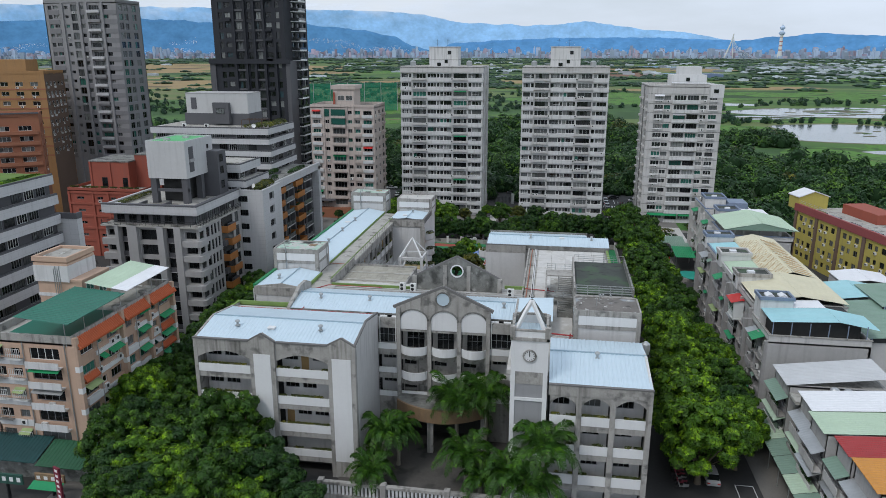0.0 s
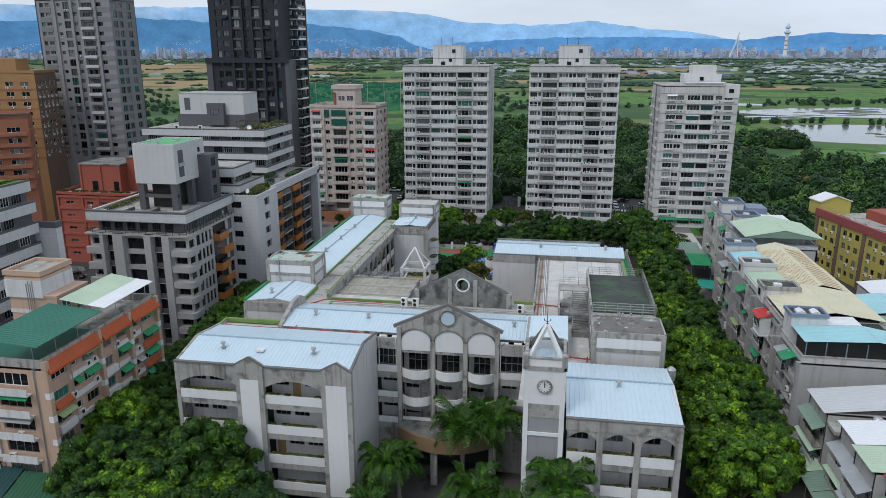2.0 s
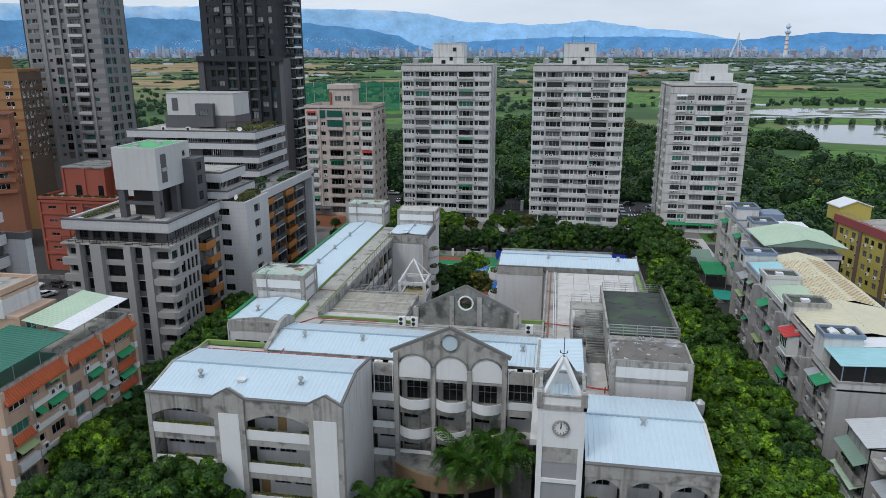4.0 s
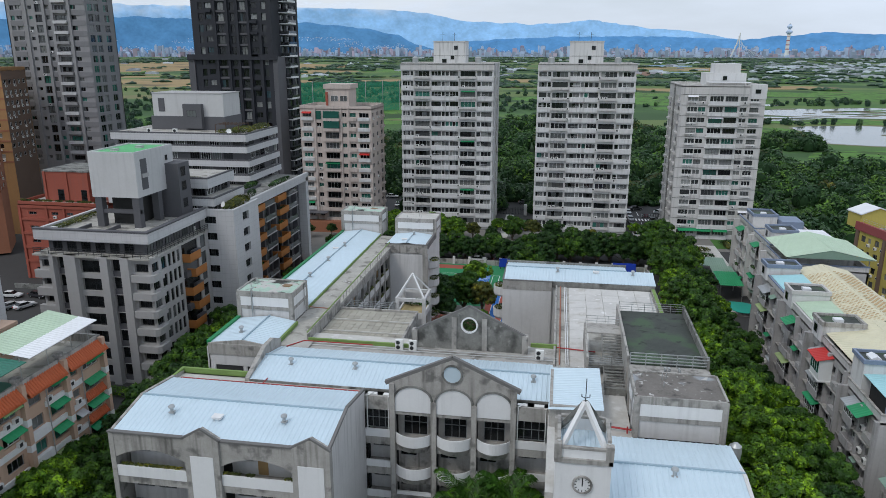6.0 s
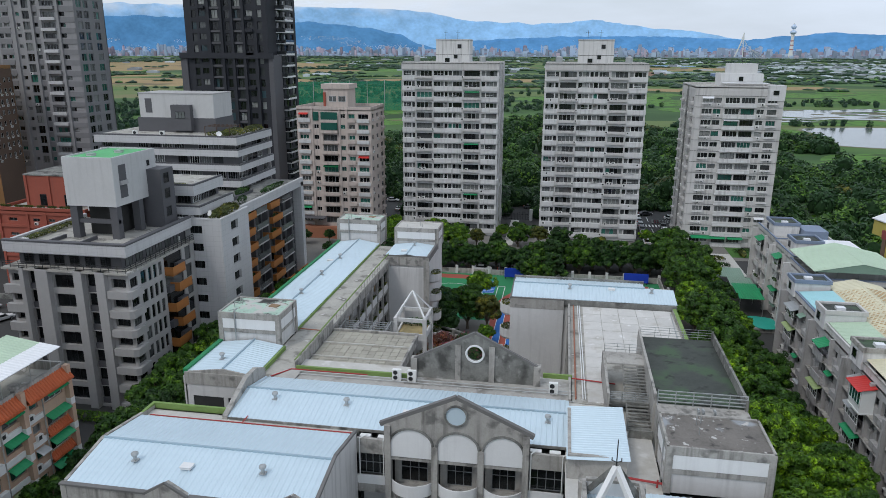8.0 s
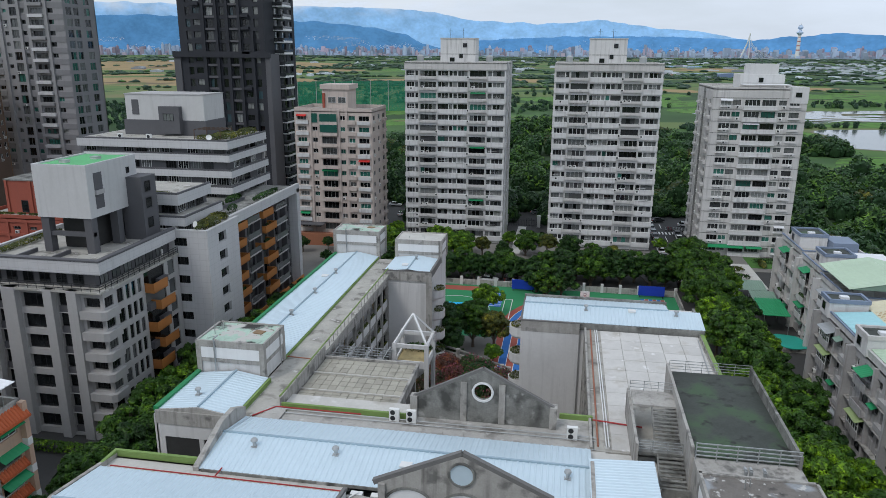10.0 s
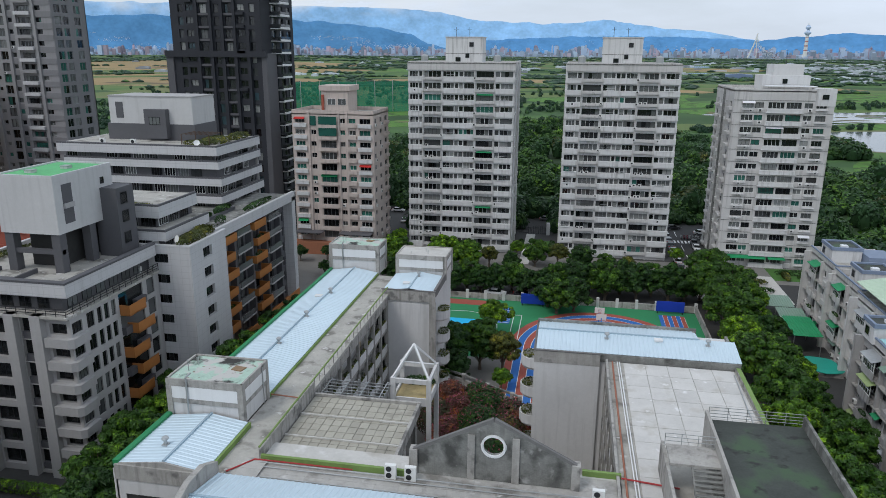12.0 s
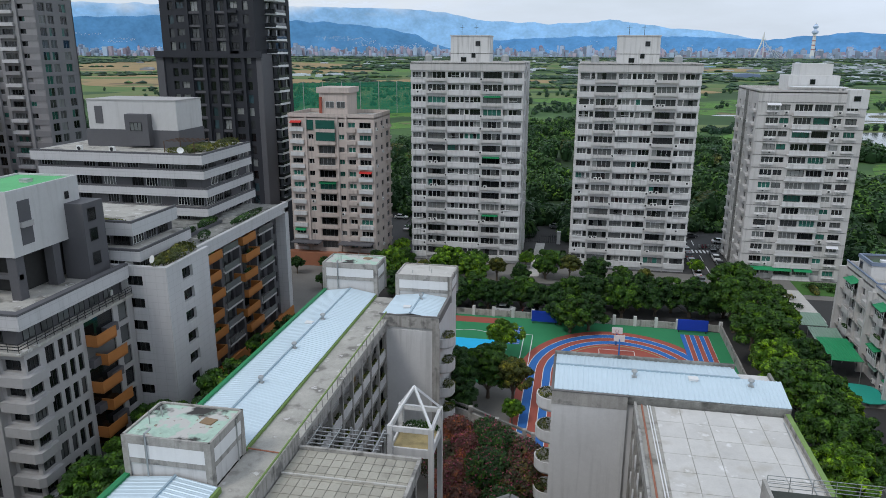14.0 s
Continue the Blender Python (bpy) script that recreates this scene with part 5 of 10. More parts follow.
for w in "SEWN":
    m = side(w, CX0, CX1, CY0, CY1)
    wd = CX1 - CX0
    part("clock_panel", box(0.5, wd - 0.5, 0.05, 0.3, 19.7, CZ - 0.35), M_clean, ct, "white tiled panel", m)
    part("band", box(0.5, wd - 0.5, 0.08, 0.3, 18.2, 19.7), M_conc, ct, "bare concrete band", m)
    part("wall_panel", box(0.5, wd - 0.5, 0.14, 0.3, 0, 18.2), M_greyrender, ct, "grey rendered panel", m)
    for z in (16.2, 12.7, 9.2):
        part("string_course", box(0.5, wd - 0.5, -0.02, 0.3, z, z + 0.35), M_clean, ct, "", m)
    part("cornice", box(-0.1, wd + 0.1, -0.1, 0.2, CZ - 0.35, CZ), M_conc, ct, "", m)
    hp = 0.7 if w == "S" else 1.3
    part("parapet", box(0.35, wd - 0.35, 0.1, 0.3, CZ, CZ + hp), M_clean, ct, "", m)
    part("top_beam", box(0.35, wd - 0.35, 0.06, 0.34, CZ + hp, CZ + hp + 0.2), M_conc, ct, "", m)
part("top_sheet", ribbed(bmesh.new(), CX1 - CX0 - 0.6, CY1 - CY0 - 0.6, CZ + 0.1, CZ + 0.3, 0.4), M_bluesheet, ct, "pale blue ribbed sheet", pose(CX0 + 0.3, CY0 + 0.3, 0))
ap = ((CX0 + CX1) / 2, (CY0 + CY1) / 2, 27.45)
for x in (CX0 + 0.15, CX1 - 0.15):
    for y in (CY0 + 0.15, CY1 - 0.15):
        part("spire_rib", bar(bmesh.new(), (x, y, CZ + 0.1), ap, 0.24, 4), M_clean if y < 51 else M_concdark, ct)
        part("corner_cap", box(x - 0.28, x + 0.28, y - 0.28, y + 0.28, CZ, CZ + 1.2), M_conc, ct)
bm = bmesh.new()
bar(bm, ap, (ap[0], ap[1], ap[2] + 1.9), 0.035)
for s in (-1, 1):
    bar(bm, (ap[0] - 0.3 * s, ap[1], ap[2] + 0.42), (ap[0], ap[1], ap[2] + 0.3), 0.03)
    bar(bm, (ap[0] - 0.3 * s, ap[1], ap[2] + 0.4), (ap[0] - 0.3 * s, ap[1], ap[2] + 0.62), 0.035)
part("finial", bm, M_darkmetal, ct, "dark lightning rod with red lamps")
clk = part("clock_face", prism(bmesh.new(), [(0.68 * math.cos(2 * math.pi * i / 32), 0.68 * math.sin(2 * math.pi * i / 32)) for i in range(32)], -0.06, 0), M_clean, ct, "white clock face", pose(ap[0], CY0, 21.68))
bm = bmesh.new()
for i in range(32):
    p, q = (2 * math.pi * j / 32 for j in (i, i + 1))
    bar(bm, (0.68 * math.cos(p), -0.06, 0.68 * math.sin(p)), (0.68 * math.cos(q), -0.06, 0.68 * math.sin(q)), 0.10, 4)
put("clock_rim", mesh_of("clock_rim", bm, M_conc), clk)
bm = bmesh.new()
for i in range(12):
    a = math.pi * i / 6
    bar(bm, (0.46 * math.sin(a), -0.075, 0.46 * math.cos(a)), (0.57 * math.sin(a), -0.075, 0.57 * math.cos(a)), 0.035, 4)
put("hour_marks", mesh_of("hour_marks", bm, M_darkmetal), clk)
bm = bmesh.new()
bar(bm, (0, -0.09, -0.1), (0.0, -0.09, 0.5), 0.04, 4)
bar(bm, (0, -0.09, 0), (0.02, -0.09, 0.34), 0.05, 4)
put("clock_arms", mesh_of("clock_arms", bm, M_darkmetal), clk)

# front east wing
rw = thing("school_wing", "white school wing with arched top balconies beside the clock tower", "school wing", group="school wings")
RX0, RX1, RY0, RY1 = 4.7, 16.0, 49.8, 62.4
RF = [(14.8, 13.7), (11.2, 10.1), (7.4, 6.2), (3.7, 2.6)]
for a, b, sd in ((4.9, 7.8, 11), (8.4, 11.5, 12), (12.1, 15.4, 13)):
    corridor_bay(rw, pose(0, RY0, 0), a, b, RF, seed=sd, arch=18.3)
    bm = bmesh.new()
    arch_fascia(bm, a, b, 18.45, 16.2, 17.1, RY0, RY0 + 0.35)
    part("arched_lintel", bm, M_conc, rw)
for a, b in ((7.8, 8.4), (11.5, 12.1), (15.4, 16.0)):
    part("pier", box(a, b, RY0 - 0.12, RY0 + 0.5, 0, 18.3), M_conc, rw)
part("fascia", box(RX0, RX1, RY0 - 0.1, RY0, 17.3, 18.5), M_conc, rw, "streaked concrete fascia")
part("coping", box(RX0, RX1 + 0.06, RY0 - 0.16, RY0 + 0.25, 18.5, 18.62), M_slate, rw)
m = side("E", RX0, RX1, RY0, RY1)
part("end_wall", prism(bmesh.new(), [(0, 0), (12.6, 0), (12.6, 18.7), (7, 19.5), (0, 18.5)], 0, 0.3), M_paint, rw, "", m)
part("core", box(RX0, RX1 - 0.4, RY0 + 2.4, 70, 0, 17.2), M_inside, rw)
gable_roof(rw, RX0, RX1 - 0.05, RY0 + 0.25, RY1, 18.55, 19.4, 57.2, z1=18.9)
roof_vent(rw, 10.2, 56.2, 19.2)
part("roof_deck", box(-0.3, 7.6, 54.2, 78.5, 17.3, 17.9), M_roofpale, rw, "pale stained roof deck")
part("small_roof", ribbed(bmesh.new(), 9.4, 5.2, 20.3, 20.0, 0.4), M_bluesheet, rw, "white ribbed canopy roof", pose(4.9, 64.5, 0, 0, 0, 90))
part("small_roof_wall", box(-0.2, 4.7, 65.0, 65.3, 17.8, 20.2), M_conc, rw)
part("small_roof_wall", box(-0.2, 0.1, 65.3, 73.4, 17.8, 20.1), M_conc, rw)
part("small_roof_wall", box(4.4, 4.7, 65.3, 73.4, 17.8, 20.0), M_conc, rw)
bm = bmesh.new()
bar(bm, (4.8, 65.3, 18.3), (7.6, 64.9, 18.3), 0.1)
bar(bm, (7.2, 64.9, 17.9), (7.2, 64.9, 18.6), 0.08)
part("red_pipe", bm, M_redpipe, rw)
part("tank", lathe(bmesh.new(), [(0.5, 17.2), (0.58, 17.8), (0.54, 18.5), (0.2, 18.8)], 14, 16.6, 63.2), M_steel, rw, "round steel water tank")


def stair_block(name_label, x0, x1, y0, y1, z0, z1, top, pipe=True, east=True):
    b = thing("stair_block", name_label, "stair block", group="roof stair blocks")
    part("core", box(x0 + 0.15, x1 - 0.15, y0 + 0.15, y1 - 0.15, z0, z1 - 0.5), M_paint, b)
    for w in "SEWN":
        m = side(w, x0, x1, y0, y1)
        wd = x1 - x0 if w in "SN" else y1 - y0
        part("rim", box(0, wd, -0.003, 0.2, z1 - 0.75, z1), M_conc, b, "", m)
        for u in (0, wd - 0.55):
            part("corner_pier", box(u, u + 0.55, -0.02, 0.2, z0, z1 - 0.75), M_conc, b, "", m)
        part("tile_band", box(0.55, wd - 0.55, 0.02, 0.2, z1 - 2.0, z1 - 0.75), M_clean, b, "", m)
        part("band", box(0.55, wd - 0.55, 0.05, 0.2, z1 - 2.5, z1 - 2.0), M_conc, b, "", m)
        if w in "EW":
            part("drain_pipe", bar(bmesh.new(), (wd * 0.75, -0.06, z0), (wd * 0.75, -0.06, z1 - 0.2), 0.06), M_steel, b, "", m)
    part("roof_top", box(x0 + 0.2, x1 - 0.2, y0 + 0.2, y1 - 0.2, z1 - 0.5, z1 - 0.15), top, b, "stained flat roof")
    rs = random.Random(int(x0 * 10))
    for k in range(3):
        u, v = rs.uniform(x0 + 1, x1 - 1), rs.uniform(y0 + 1, y1 - 1)
        part("roof_pipe", bar(bmesh.new(), (u, v, z1 - 0.2), (u, v, z1 + rs.uniform(0.3, 1.0)), 0.05), M_steel, b)
    if pipe:
        part("roof_debris", slab(bmesh.new(), [(x0 + 5.2, y0 + 3.1), (x0 + 6.3, y0 + 2.9), (x0 + 6.5, y0 + 3.8), (x0 + 5.3, y0 + 4.0)], z1 - 0.15, z1 - 0.05), M_tan, b, "rusty loose board")
    if pipe:
        bm = bmesh.new()
        px = x0 + (x1 - x0) * 0.28
        bar(bm, (px, y0 - 0.1, z0), (px, y0 - 0.1, z1 + 0.3), 0.09)
        bar(bm, (px, y0 - 0.1, z1 + 0.3), (px, y0 + 0.8, z1 + 0.3), 0.09)
        bar(bm, (px - 0.3, y0 - 0.3, z0 + 0.4), (px + 0.5, y0 - 0.3, z0 + 0.4), 0.18)
        part("pump_pipe", bm, M_steel, b)
    return b


M_litter = mk("littered_wet_roof", (0.165, 0.15, 0.135), 0.7, 0.3, 0.5, 2.5, 0.02, patch=[((0.30, 0.32, 0.34), 0.55, 0.35, 0.08), ((0.50, 0.49, 0.47), 0.62, 1.3, 0.04), ((0.06, 0.055, 0.05), 0.60, 0.9, 0.08)])
M_peeling = mk("peeling_green_roof_coat", (0.40, 0.54, 0.45), 0.8, 0.2, 0.55, 2.2, 0.01, patch=[((0.50, 0.49, 0.46), 0.50, 0.7, 0.06), ((0.045, 0.043, 0.04), 0.56, 0.42, 0.08), ((0.25, 0.20, 0.16), 0.64, 1.6, 0.05)])
stair_block("concrete stair block with white tile band and littered flat roof", 7.6, 16.0, 64.4, 70.2, 17.8, 22.1, M_litter, pipe=False)
stair_block("concrete stair block with peeling green roof coat", -42.0, -34.2, 86.4, 92.2, 18.0, 22.2, M_peeling)
stair_block("concrete stair block with pale green roof", -42.4, -34.2, 134.6, 139.6, 17.8, 22.6, M_peeling)
stair_block("concrete stair block with pale flat roof", -31.4, -23.3, 134.2, 140.0, 17.8, 21.6, M_roofpale, pipe=False)

# raised terrace over the east wing with its outside stair
te = thing("roof_terrace", "dark green roof terrace with steel railings and outside stairs", "roof terrace")
part("terrace_block", box(7.9, 16.0, 70.6, 90.2, 17.5, 21.0), M_conc, te, "stained concrete block")
part("terrace_floor", box(8.1, 15.8, 74.0, 90.0, 21.0, 21.15), M_roofdark, te, "dark mossy roof membrane")
part("east_parapet", box(15.75, 16.0, 73.6, 90.2, 21.0, 22.1), M_concdark, te)
part("side_parapet", bx(box(7.7, 7.95, 74.0, 90.2, 17.5, 21.9), 3.6, 3.85, 76.0, 86.5, 17.5, 20.6), M_conc, te)
bm = bmesh.new()
for z in (21.4, 21.75, 22.1, 22.45):
    bar(bm, (8.0, 73.7, z), (15.9, 73.7, z), 0.06, 4)
for i in range(6):
    bar(bm, (8.0 + i * 1.58, 73.7, 21.0), (8.0 + i * 1.58, 73.7, 22.5), 0.05, 4)
part("front_railing", bm, M_steel, te)
part("north_railing", rail(bmesh.new(), [(8.0, 90.1, 21.1), (15.9, 90.1, 21.1)], 1.2, 1.6, 4), M_steel, te)
part("landing", box(3.85, 7.7, 82.4, 85.4, 20.82, 21.0), M_conc, te)
part("landing", box(3.85, 7.7, 76.8, 79.0, 19.2, 19.42), M_concdark, te)
part("landing_wall", box(5.5, 7.7, 72.6, 72.85, 17.8, 18.7), M_concdark, te, "dark concrete stair wall")
for i in range(8):
    part("stair_step", box(5.6, 7.68, 79.05 + i * 0.42, 79.38 + i * 0.42, 19.5 + i * 0.165, 19.57 + i * 0.165), M_concdark, te)
for i in range(7):
    part("stair_step", box(5.6, 7.68, 73.9 + i * 0.42, 74.23 + i * 0.42, 18.1 + i * 0.17, 18.17 + i * 0.17), M_concdark, te)
for a, b in (((79.0, 19.3), (82.5, 20.85)), ((73.8, 17.95), (76.8, 19.25))):
    part("stair_string", bar(bmesh.new(), (5.55, a[0], a[1]), (5.55, b[0], b[1]), 0.1, 4), M_concdark, te)
part("stair_railing", rail(bmesh.new(), [(3.75, 85.3, 21.0), (7.7, 85.3, 21.0)], 1.0, 1.3, 3), M_steel, te)
part("stair_railing", rail(bmesh.new(), [(3.9, 76.9, 19.42), (7.6, 76.9, 19.42)], 1.0, 1.3, 4), M_steel, te)
bm = bmesh.new()
for i, x in enumerate((11.2, 11.6, 12.6)):
    bar(bm, (x, 71.2, 21), (x, 71.2, 21.9), 0.14)
    bar(bm, (x, 71.2, 21.9), (x, 71.6, 21.9), 0.14)
part("vent_pipes", bm, M_steel, te)

# rear east wing: pale flat roof, white end block, blue roof
re = thing("school_wing", "rear school wing with pale slab roof and blue steel end roof", "school wing", group="school wings")
part("core", box(0.6, 14.6, 86, 108.4, 0, 17.4), M_inside, re)
part("lower_wall", box(0.5, 14.8, 78.6, 86.0, 0, 17.5), M_paint, re)
corridor_bay(re, pose(0.2, 108.4, 0, 0, 0, -90), 0, 22, [(13.9, 12.8), (10.1, 9.0), (6.3, 5.2), (2.5, 1.4)], 1.6, 21, plants=False, parapet=M_paint, cap=16.6)
part("fascia", box(0.1, 0.5, 86.4, 108.3, 16.2, 17.4), M_conc, re)
for i in range(8):
    part("corridor_pier", box(0.05, 0.45, 86.6 + i * 3.1, 87.0 + i * 3.1, 0, 17.2), M_conc, re)
part("east_wall", box(14.5, 14.85, 78.6, 108.4, 0, 17.9), M_paint, re)
part("green_edge", box(14.3, 14.75, 90.5, 108.2, 17.9, 18.25), M_greenpaint, re, "mossy green roof edge")
part("slab_bed", box(0.1, 14.3, 79, 108.3, 17.4, 17.75), M_roofconc, re)
part("roof_edge", bx(box(0.0, 0.25, 79, 108.3, 17.4, 18.1), 14.25, 14.5, 79, 108.3, 17.4, 18.2), M_conc, re)
bm = bmesh.new()
bar(bm, (0.75, 79.5, 17.95), (0.75, 108, 17.95), 0.09)
part("rust_pipe", bm, M_rustpipe, re)
bm = bmesh.new()
bar(bm, (1.5, 79.5, 17.95), (1.3, 108, 17.95), 0.06)
bar(bm, (1.75, 79.5, 17.95), (1.55, 108, 17.95), 0.06)
part("white_pipe", bm, M_clean, re)
bm = bmesh.new()
bar(bm, (0.4, 84.2, 18.0), (5.0, 83.6, 18.0), 0.08)
bar(bm, (4.0, 83.7, 17.8), (4.0, 83.7, 18.5), 0.07)
part("red_pipe", bm, M_redpipe, re)
part("drain_pipe", bar(bmesh.new(), (13.3, 92, 17.9), (13.9, 107, 17.9), 0.07), M_steel, re)
part("end_wall", box(-8.2, -0.6, 108.4, 108.8, 0, 17.0), M_paint, re, "tall blank white end wall")
part("end_band", box(-8.2, -0.6, 108.36, 108.8, 17.0, 18.5), M_conc, re, "streaked concrete band")
part("end_core", box(-8.1, 14.8, 108.8, 116.8, 0, 18.2), M_paint, re)
part("coping", bx(box(-8.3, -0.5, 108.3, 108.6, 18.5, 18.6), -8.3, -8.0, 108.4, 117, 18.4, 18.65), M_slate, re)
part("north_parapet", box(-8.2, 11.2, 116.8, 117.2, 17.5, 19.2), M_concdark, re)
gable_roof(re, -8.0, 11.0, 108.7, 116.8, 18.6, 19.3, 113.2, z1=18.9)
part("roof_sheet", ribbed(bmesh.new(), 4.0, 4.5, 18.6, 19.3, 0.4), M_bluesheet, re, "", pose(11.0, 108.7, 0))
part("notch_wall", bx(box(10.75, 10.98, 113.3, 116.8, 18.2, 18.95), 11.0, 14.9, 113.0, 113.2, 18.2, 19.15), M_conc, re)
part("notch_kerb", box(14.6, 14.9, 113.2, 116.8, 18.2, 18.6), M_concdark, re)
part("eave_bed", box(-0.6, 14.9, 108.5, 108.8, 17.6, 18.5), M_concdark, re)
for x in (0.2, 11.8):
    roof_vent(re, x, 112.0, 19.1)
roof_hatch(re, 6.2, 112.3, 19.15)
for z in (16.8, 13.0, 9.2, 5.4):
    bm = bmesh.new()
    lathe(bm, [(0.1, z - 1.7), (1.5, z - 1.7), (1.7, z - 1.4), (1.7, z - 0.2), (1.55, z - 0.2)], 14, -8.2, 111.6, 90, 270)
    part("round_balcony", bm, M_paint, re, "white half-round balcony")
    bm = bmesh.new()
    leaf_cloud(bm, [(-8.9, 111.6, z - 0.1, 0.8, 1.3, 0.2)], 160, 0.16, rng)
    part("planting", bm, M_leafolive, re)

# rear west wing: long blue roof with a walkway
rl = thing("school_wing", "long rear school wing with blue roof and railed roof walkway", "school wing", group="school wings")
part("core", box(-41.8, -33.0, 77.8, 134.4, 0, 17.5), M_inside, rl)
part("west_wall", box(-42.1, -41.75, 77.7, 134.4, 0, 17.9), M_paint, rl)
part("south_wall", sheet(bmesh.new(), 9.2, 0, 17.0, [(0.8, 4.4, 13.2, 15.6), (0.8, 4.4, 9.4, 11.8), (4.9, 8.4, 13.2, 15.6)], 0.3), M_paint, rl, "", pose(-41.9, 77.7, 0))
for a, b, c, d in ((0.8, 4.4, 13.2, 15.6), (0.8, 4.4, 9.4, 11.8), (4.9, 8.4, 13.2, 15.6)):
    window(rl, pose(-41.9, 77.7, 0), a, b, c, d, 3, 2, 0.2, M_frame, M_glassgrey)
part("south_band", box(-41.9, -32.7, 77.6, 77.9, 17.0, 18.4), M_conc, rl, "stained concrete band")
corridor_bay(rl, pose(-30.6, 92.2, 0, 0, 0, 90), 0, 34, [(13.9, 12.8), (10.2, 9.1), (6.5, 5.4), (2.8, 1.7)], 1.8, 31, plants=True, parapet=M_paint, soff=0.5, cap=16.6)
part("fascia", box(-31.0, -30.55, 92.2, 126, 16.3, 17.5), M_conc, rl)
bm = bmesh.new()
for i in range(10):
    part("corridor_pier", box(-30.9, -30.5, 93 + i * 3.6, 93.4 + i * 3.6, 0, 17.5), M_conc, rl)
part("walkway", box(-34.3, -30.45, 78.0, 134.4, 17.5, 17.9), M_roofconc, rl, "cracked concrete roof walkway")
part("green_kerb", box(-34.5, -34.25, 92.4, 134.4, 17.9, 18.2), M_greenpaint, rl, "lime green kerb")
part("green_kerb", box(-33.8, -33.55, 78.2, 86.4, 17.9, 18.4), M_greenpaint, rl)
bm = bmesh.new()
rail(bm, [(-30.55, 81.6, 17.9), (-30.55, 126.0, 17.9)], 1.0, 1.55, 1, 0.045)
part("walkway_railing", bm, M_conc, rl)
part("green_rail", bar(bmesh.new(), (-30.55, 81.6, 18.95), (-30.55, 126.0, 18.95), 0.09, 4), M_greenpaint, rl, "lime green top rail")
gable_roof(rl, -41.9, -34.4, 92.3, 134.5, 18.3, 18.95, -38.2, axis="y", z1=18.4)
gable_roof(rl, -41.6, -33.8, 77.9, 86.3, 18.45, 19.0, -37.4, axis="y")
part("gutter", bx(box(-42.25, -41.85, 92.3, 134.5, 18.1, 18.7), -42.1, -41.6, 77.8, 86.4, 18.1, 18.7), M_greenrail, rl, "green gutter board")
for y in (103.5, 112.5, 122.0):
    roof_vent(rl, -37.9, y, 18.9)
roof_vent(rl, -38.8, 80.6, 18.85)
part("gable_fill", prism(bmesh.new(), [(-41.7, 18.3), (-33.7, 18.3), (-33.7, 18.42), (-37.4, 18.98), (-41.7, 18.42)], 77.75, 78.0), M_conc, rl)
part("walkway_panel", box(-30.52, -30.42, 81.6, 95.0, 16.6, 18.7), M_conc, rl, "stained concrete side of the walkway")
roof_hatch(rl, -39.2, 120.6, 18.75)
part("red_pipe", bar(bmesh.new(), (-34.2, 92.6, 18.15), (-31.2, 92.4, 18.15), 0.07), M_rustpipe, rl)

# stair wing with round balconies
sw = thing("school_wing", "blank white stair wing with round planted balconies", "school wing", group="school wings")
part("core", box(-31.3, -23.6, 126.2, 140, 0, 17.8), M_paint, sw)
part("front_band", box(-31.4, -23.5, 125.95, 126.2, 17.0, 18.6), M_conc, sw, "streaked concrete band")
part("corner_pier", box(-24.4, -23.4, 125.9, 126.2, 0, 17.0), M_conc, sw)
part("tile_panel", box(-31.0, -24.4, 126.02, 126.2, 1.5, 16.6), M_paint, sw)
part("coping", bx(box(-31.5, -23.4, 125.9, 126.2, 18.6, 18.72), -23.75, -23.4, 126.2, 134.2, 17.8, 18.9), M_slate, sw)
gable_roof(sw, -31.3, -23.8, 126.1, 134.2, 18.5, 18.95, -27.4, axis="y")
roof_vent(sw, -27.2, 132.0, 18.9)
roof_hatch(sw, -28.3, 128.4, 18.85)
for z in (15.2, 11.6, 8.0, 4.4):
    bm = bmesh.new()
    lathe(bm, [(0.1, z - 1.6), (1.6, z - 1.6), (1.8, z - 1.3), (1.8, z - 0.1), (1.65, z - 0.1)], 14, -23.6, 129.0, -90, 90)
    part("round_balcony", bm, M_paint, sw, "white half-round balcony")
    bm = bmesh.new()
    leaf_cloud(bm, [(-22.7, 129.0, z, 0.9, 1.4, 0.2)], 170, 0.16, rng)
    part("planting", bm, M_leafolive, sw)

# gridded terrace roof and pyramid pavilion
gt = thing("grid_terrace", "sloping tiled terrace roof in a steel grid", "terrace roof")
for x in (-30.0, -19.6):
    for y in (83.0, 88.6, 94.2):
        part("column", box(x - 0.25, x + 0.25, y - 0.25, y + 0.25, 0, 16.2), M_conc, gt)
part("terrace_base", box(-30.4, -19.2, 82.4, 94.8, 16.2, 17.1), M_conc, gt)
part("joint_bed", box(-30.3, -19.3, 82.5, 94.7, 17.1, 17.22), M_concdark, gt)
part("edge_beam", bx(box(-30.4, -19.0, 94.7, 95.0, 17.1, 17.55), -19.3, -19.0, 82.4, 94.7, 16.4, 17.5), M_conc, gt)
bm = bmesh.new()
for y in (86.5, 90.6):
    bx(bm, -30.3, -19.3, y, y + 0.16, 17.3, 17.46)
part("cross_beam", bm, M_roofpale, gt)
for i in range(6):
    part("pergola_bar", bar(bmesh.new(), (-30.4, 95.6 + i * 0.72, 17.0), (-23.2, 95.6 + i * 0.72, 17.0), 0.06, 4), M_steel, gt)
for i in range(4):
    part("pergola_bar", bar(bmesh.new(), (-30.0 + i * 2.1, 95.0, 17.1), (-30.0 + i * 2.1, 99.6, 17.1), 0.06, 4), M_steel, gt)
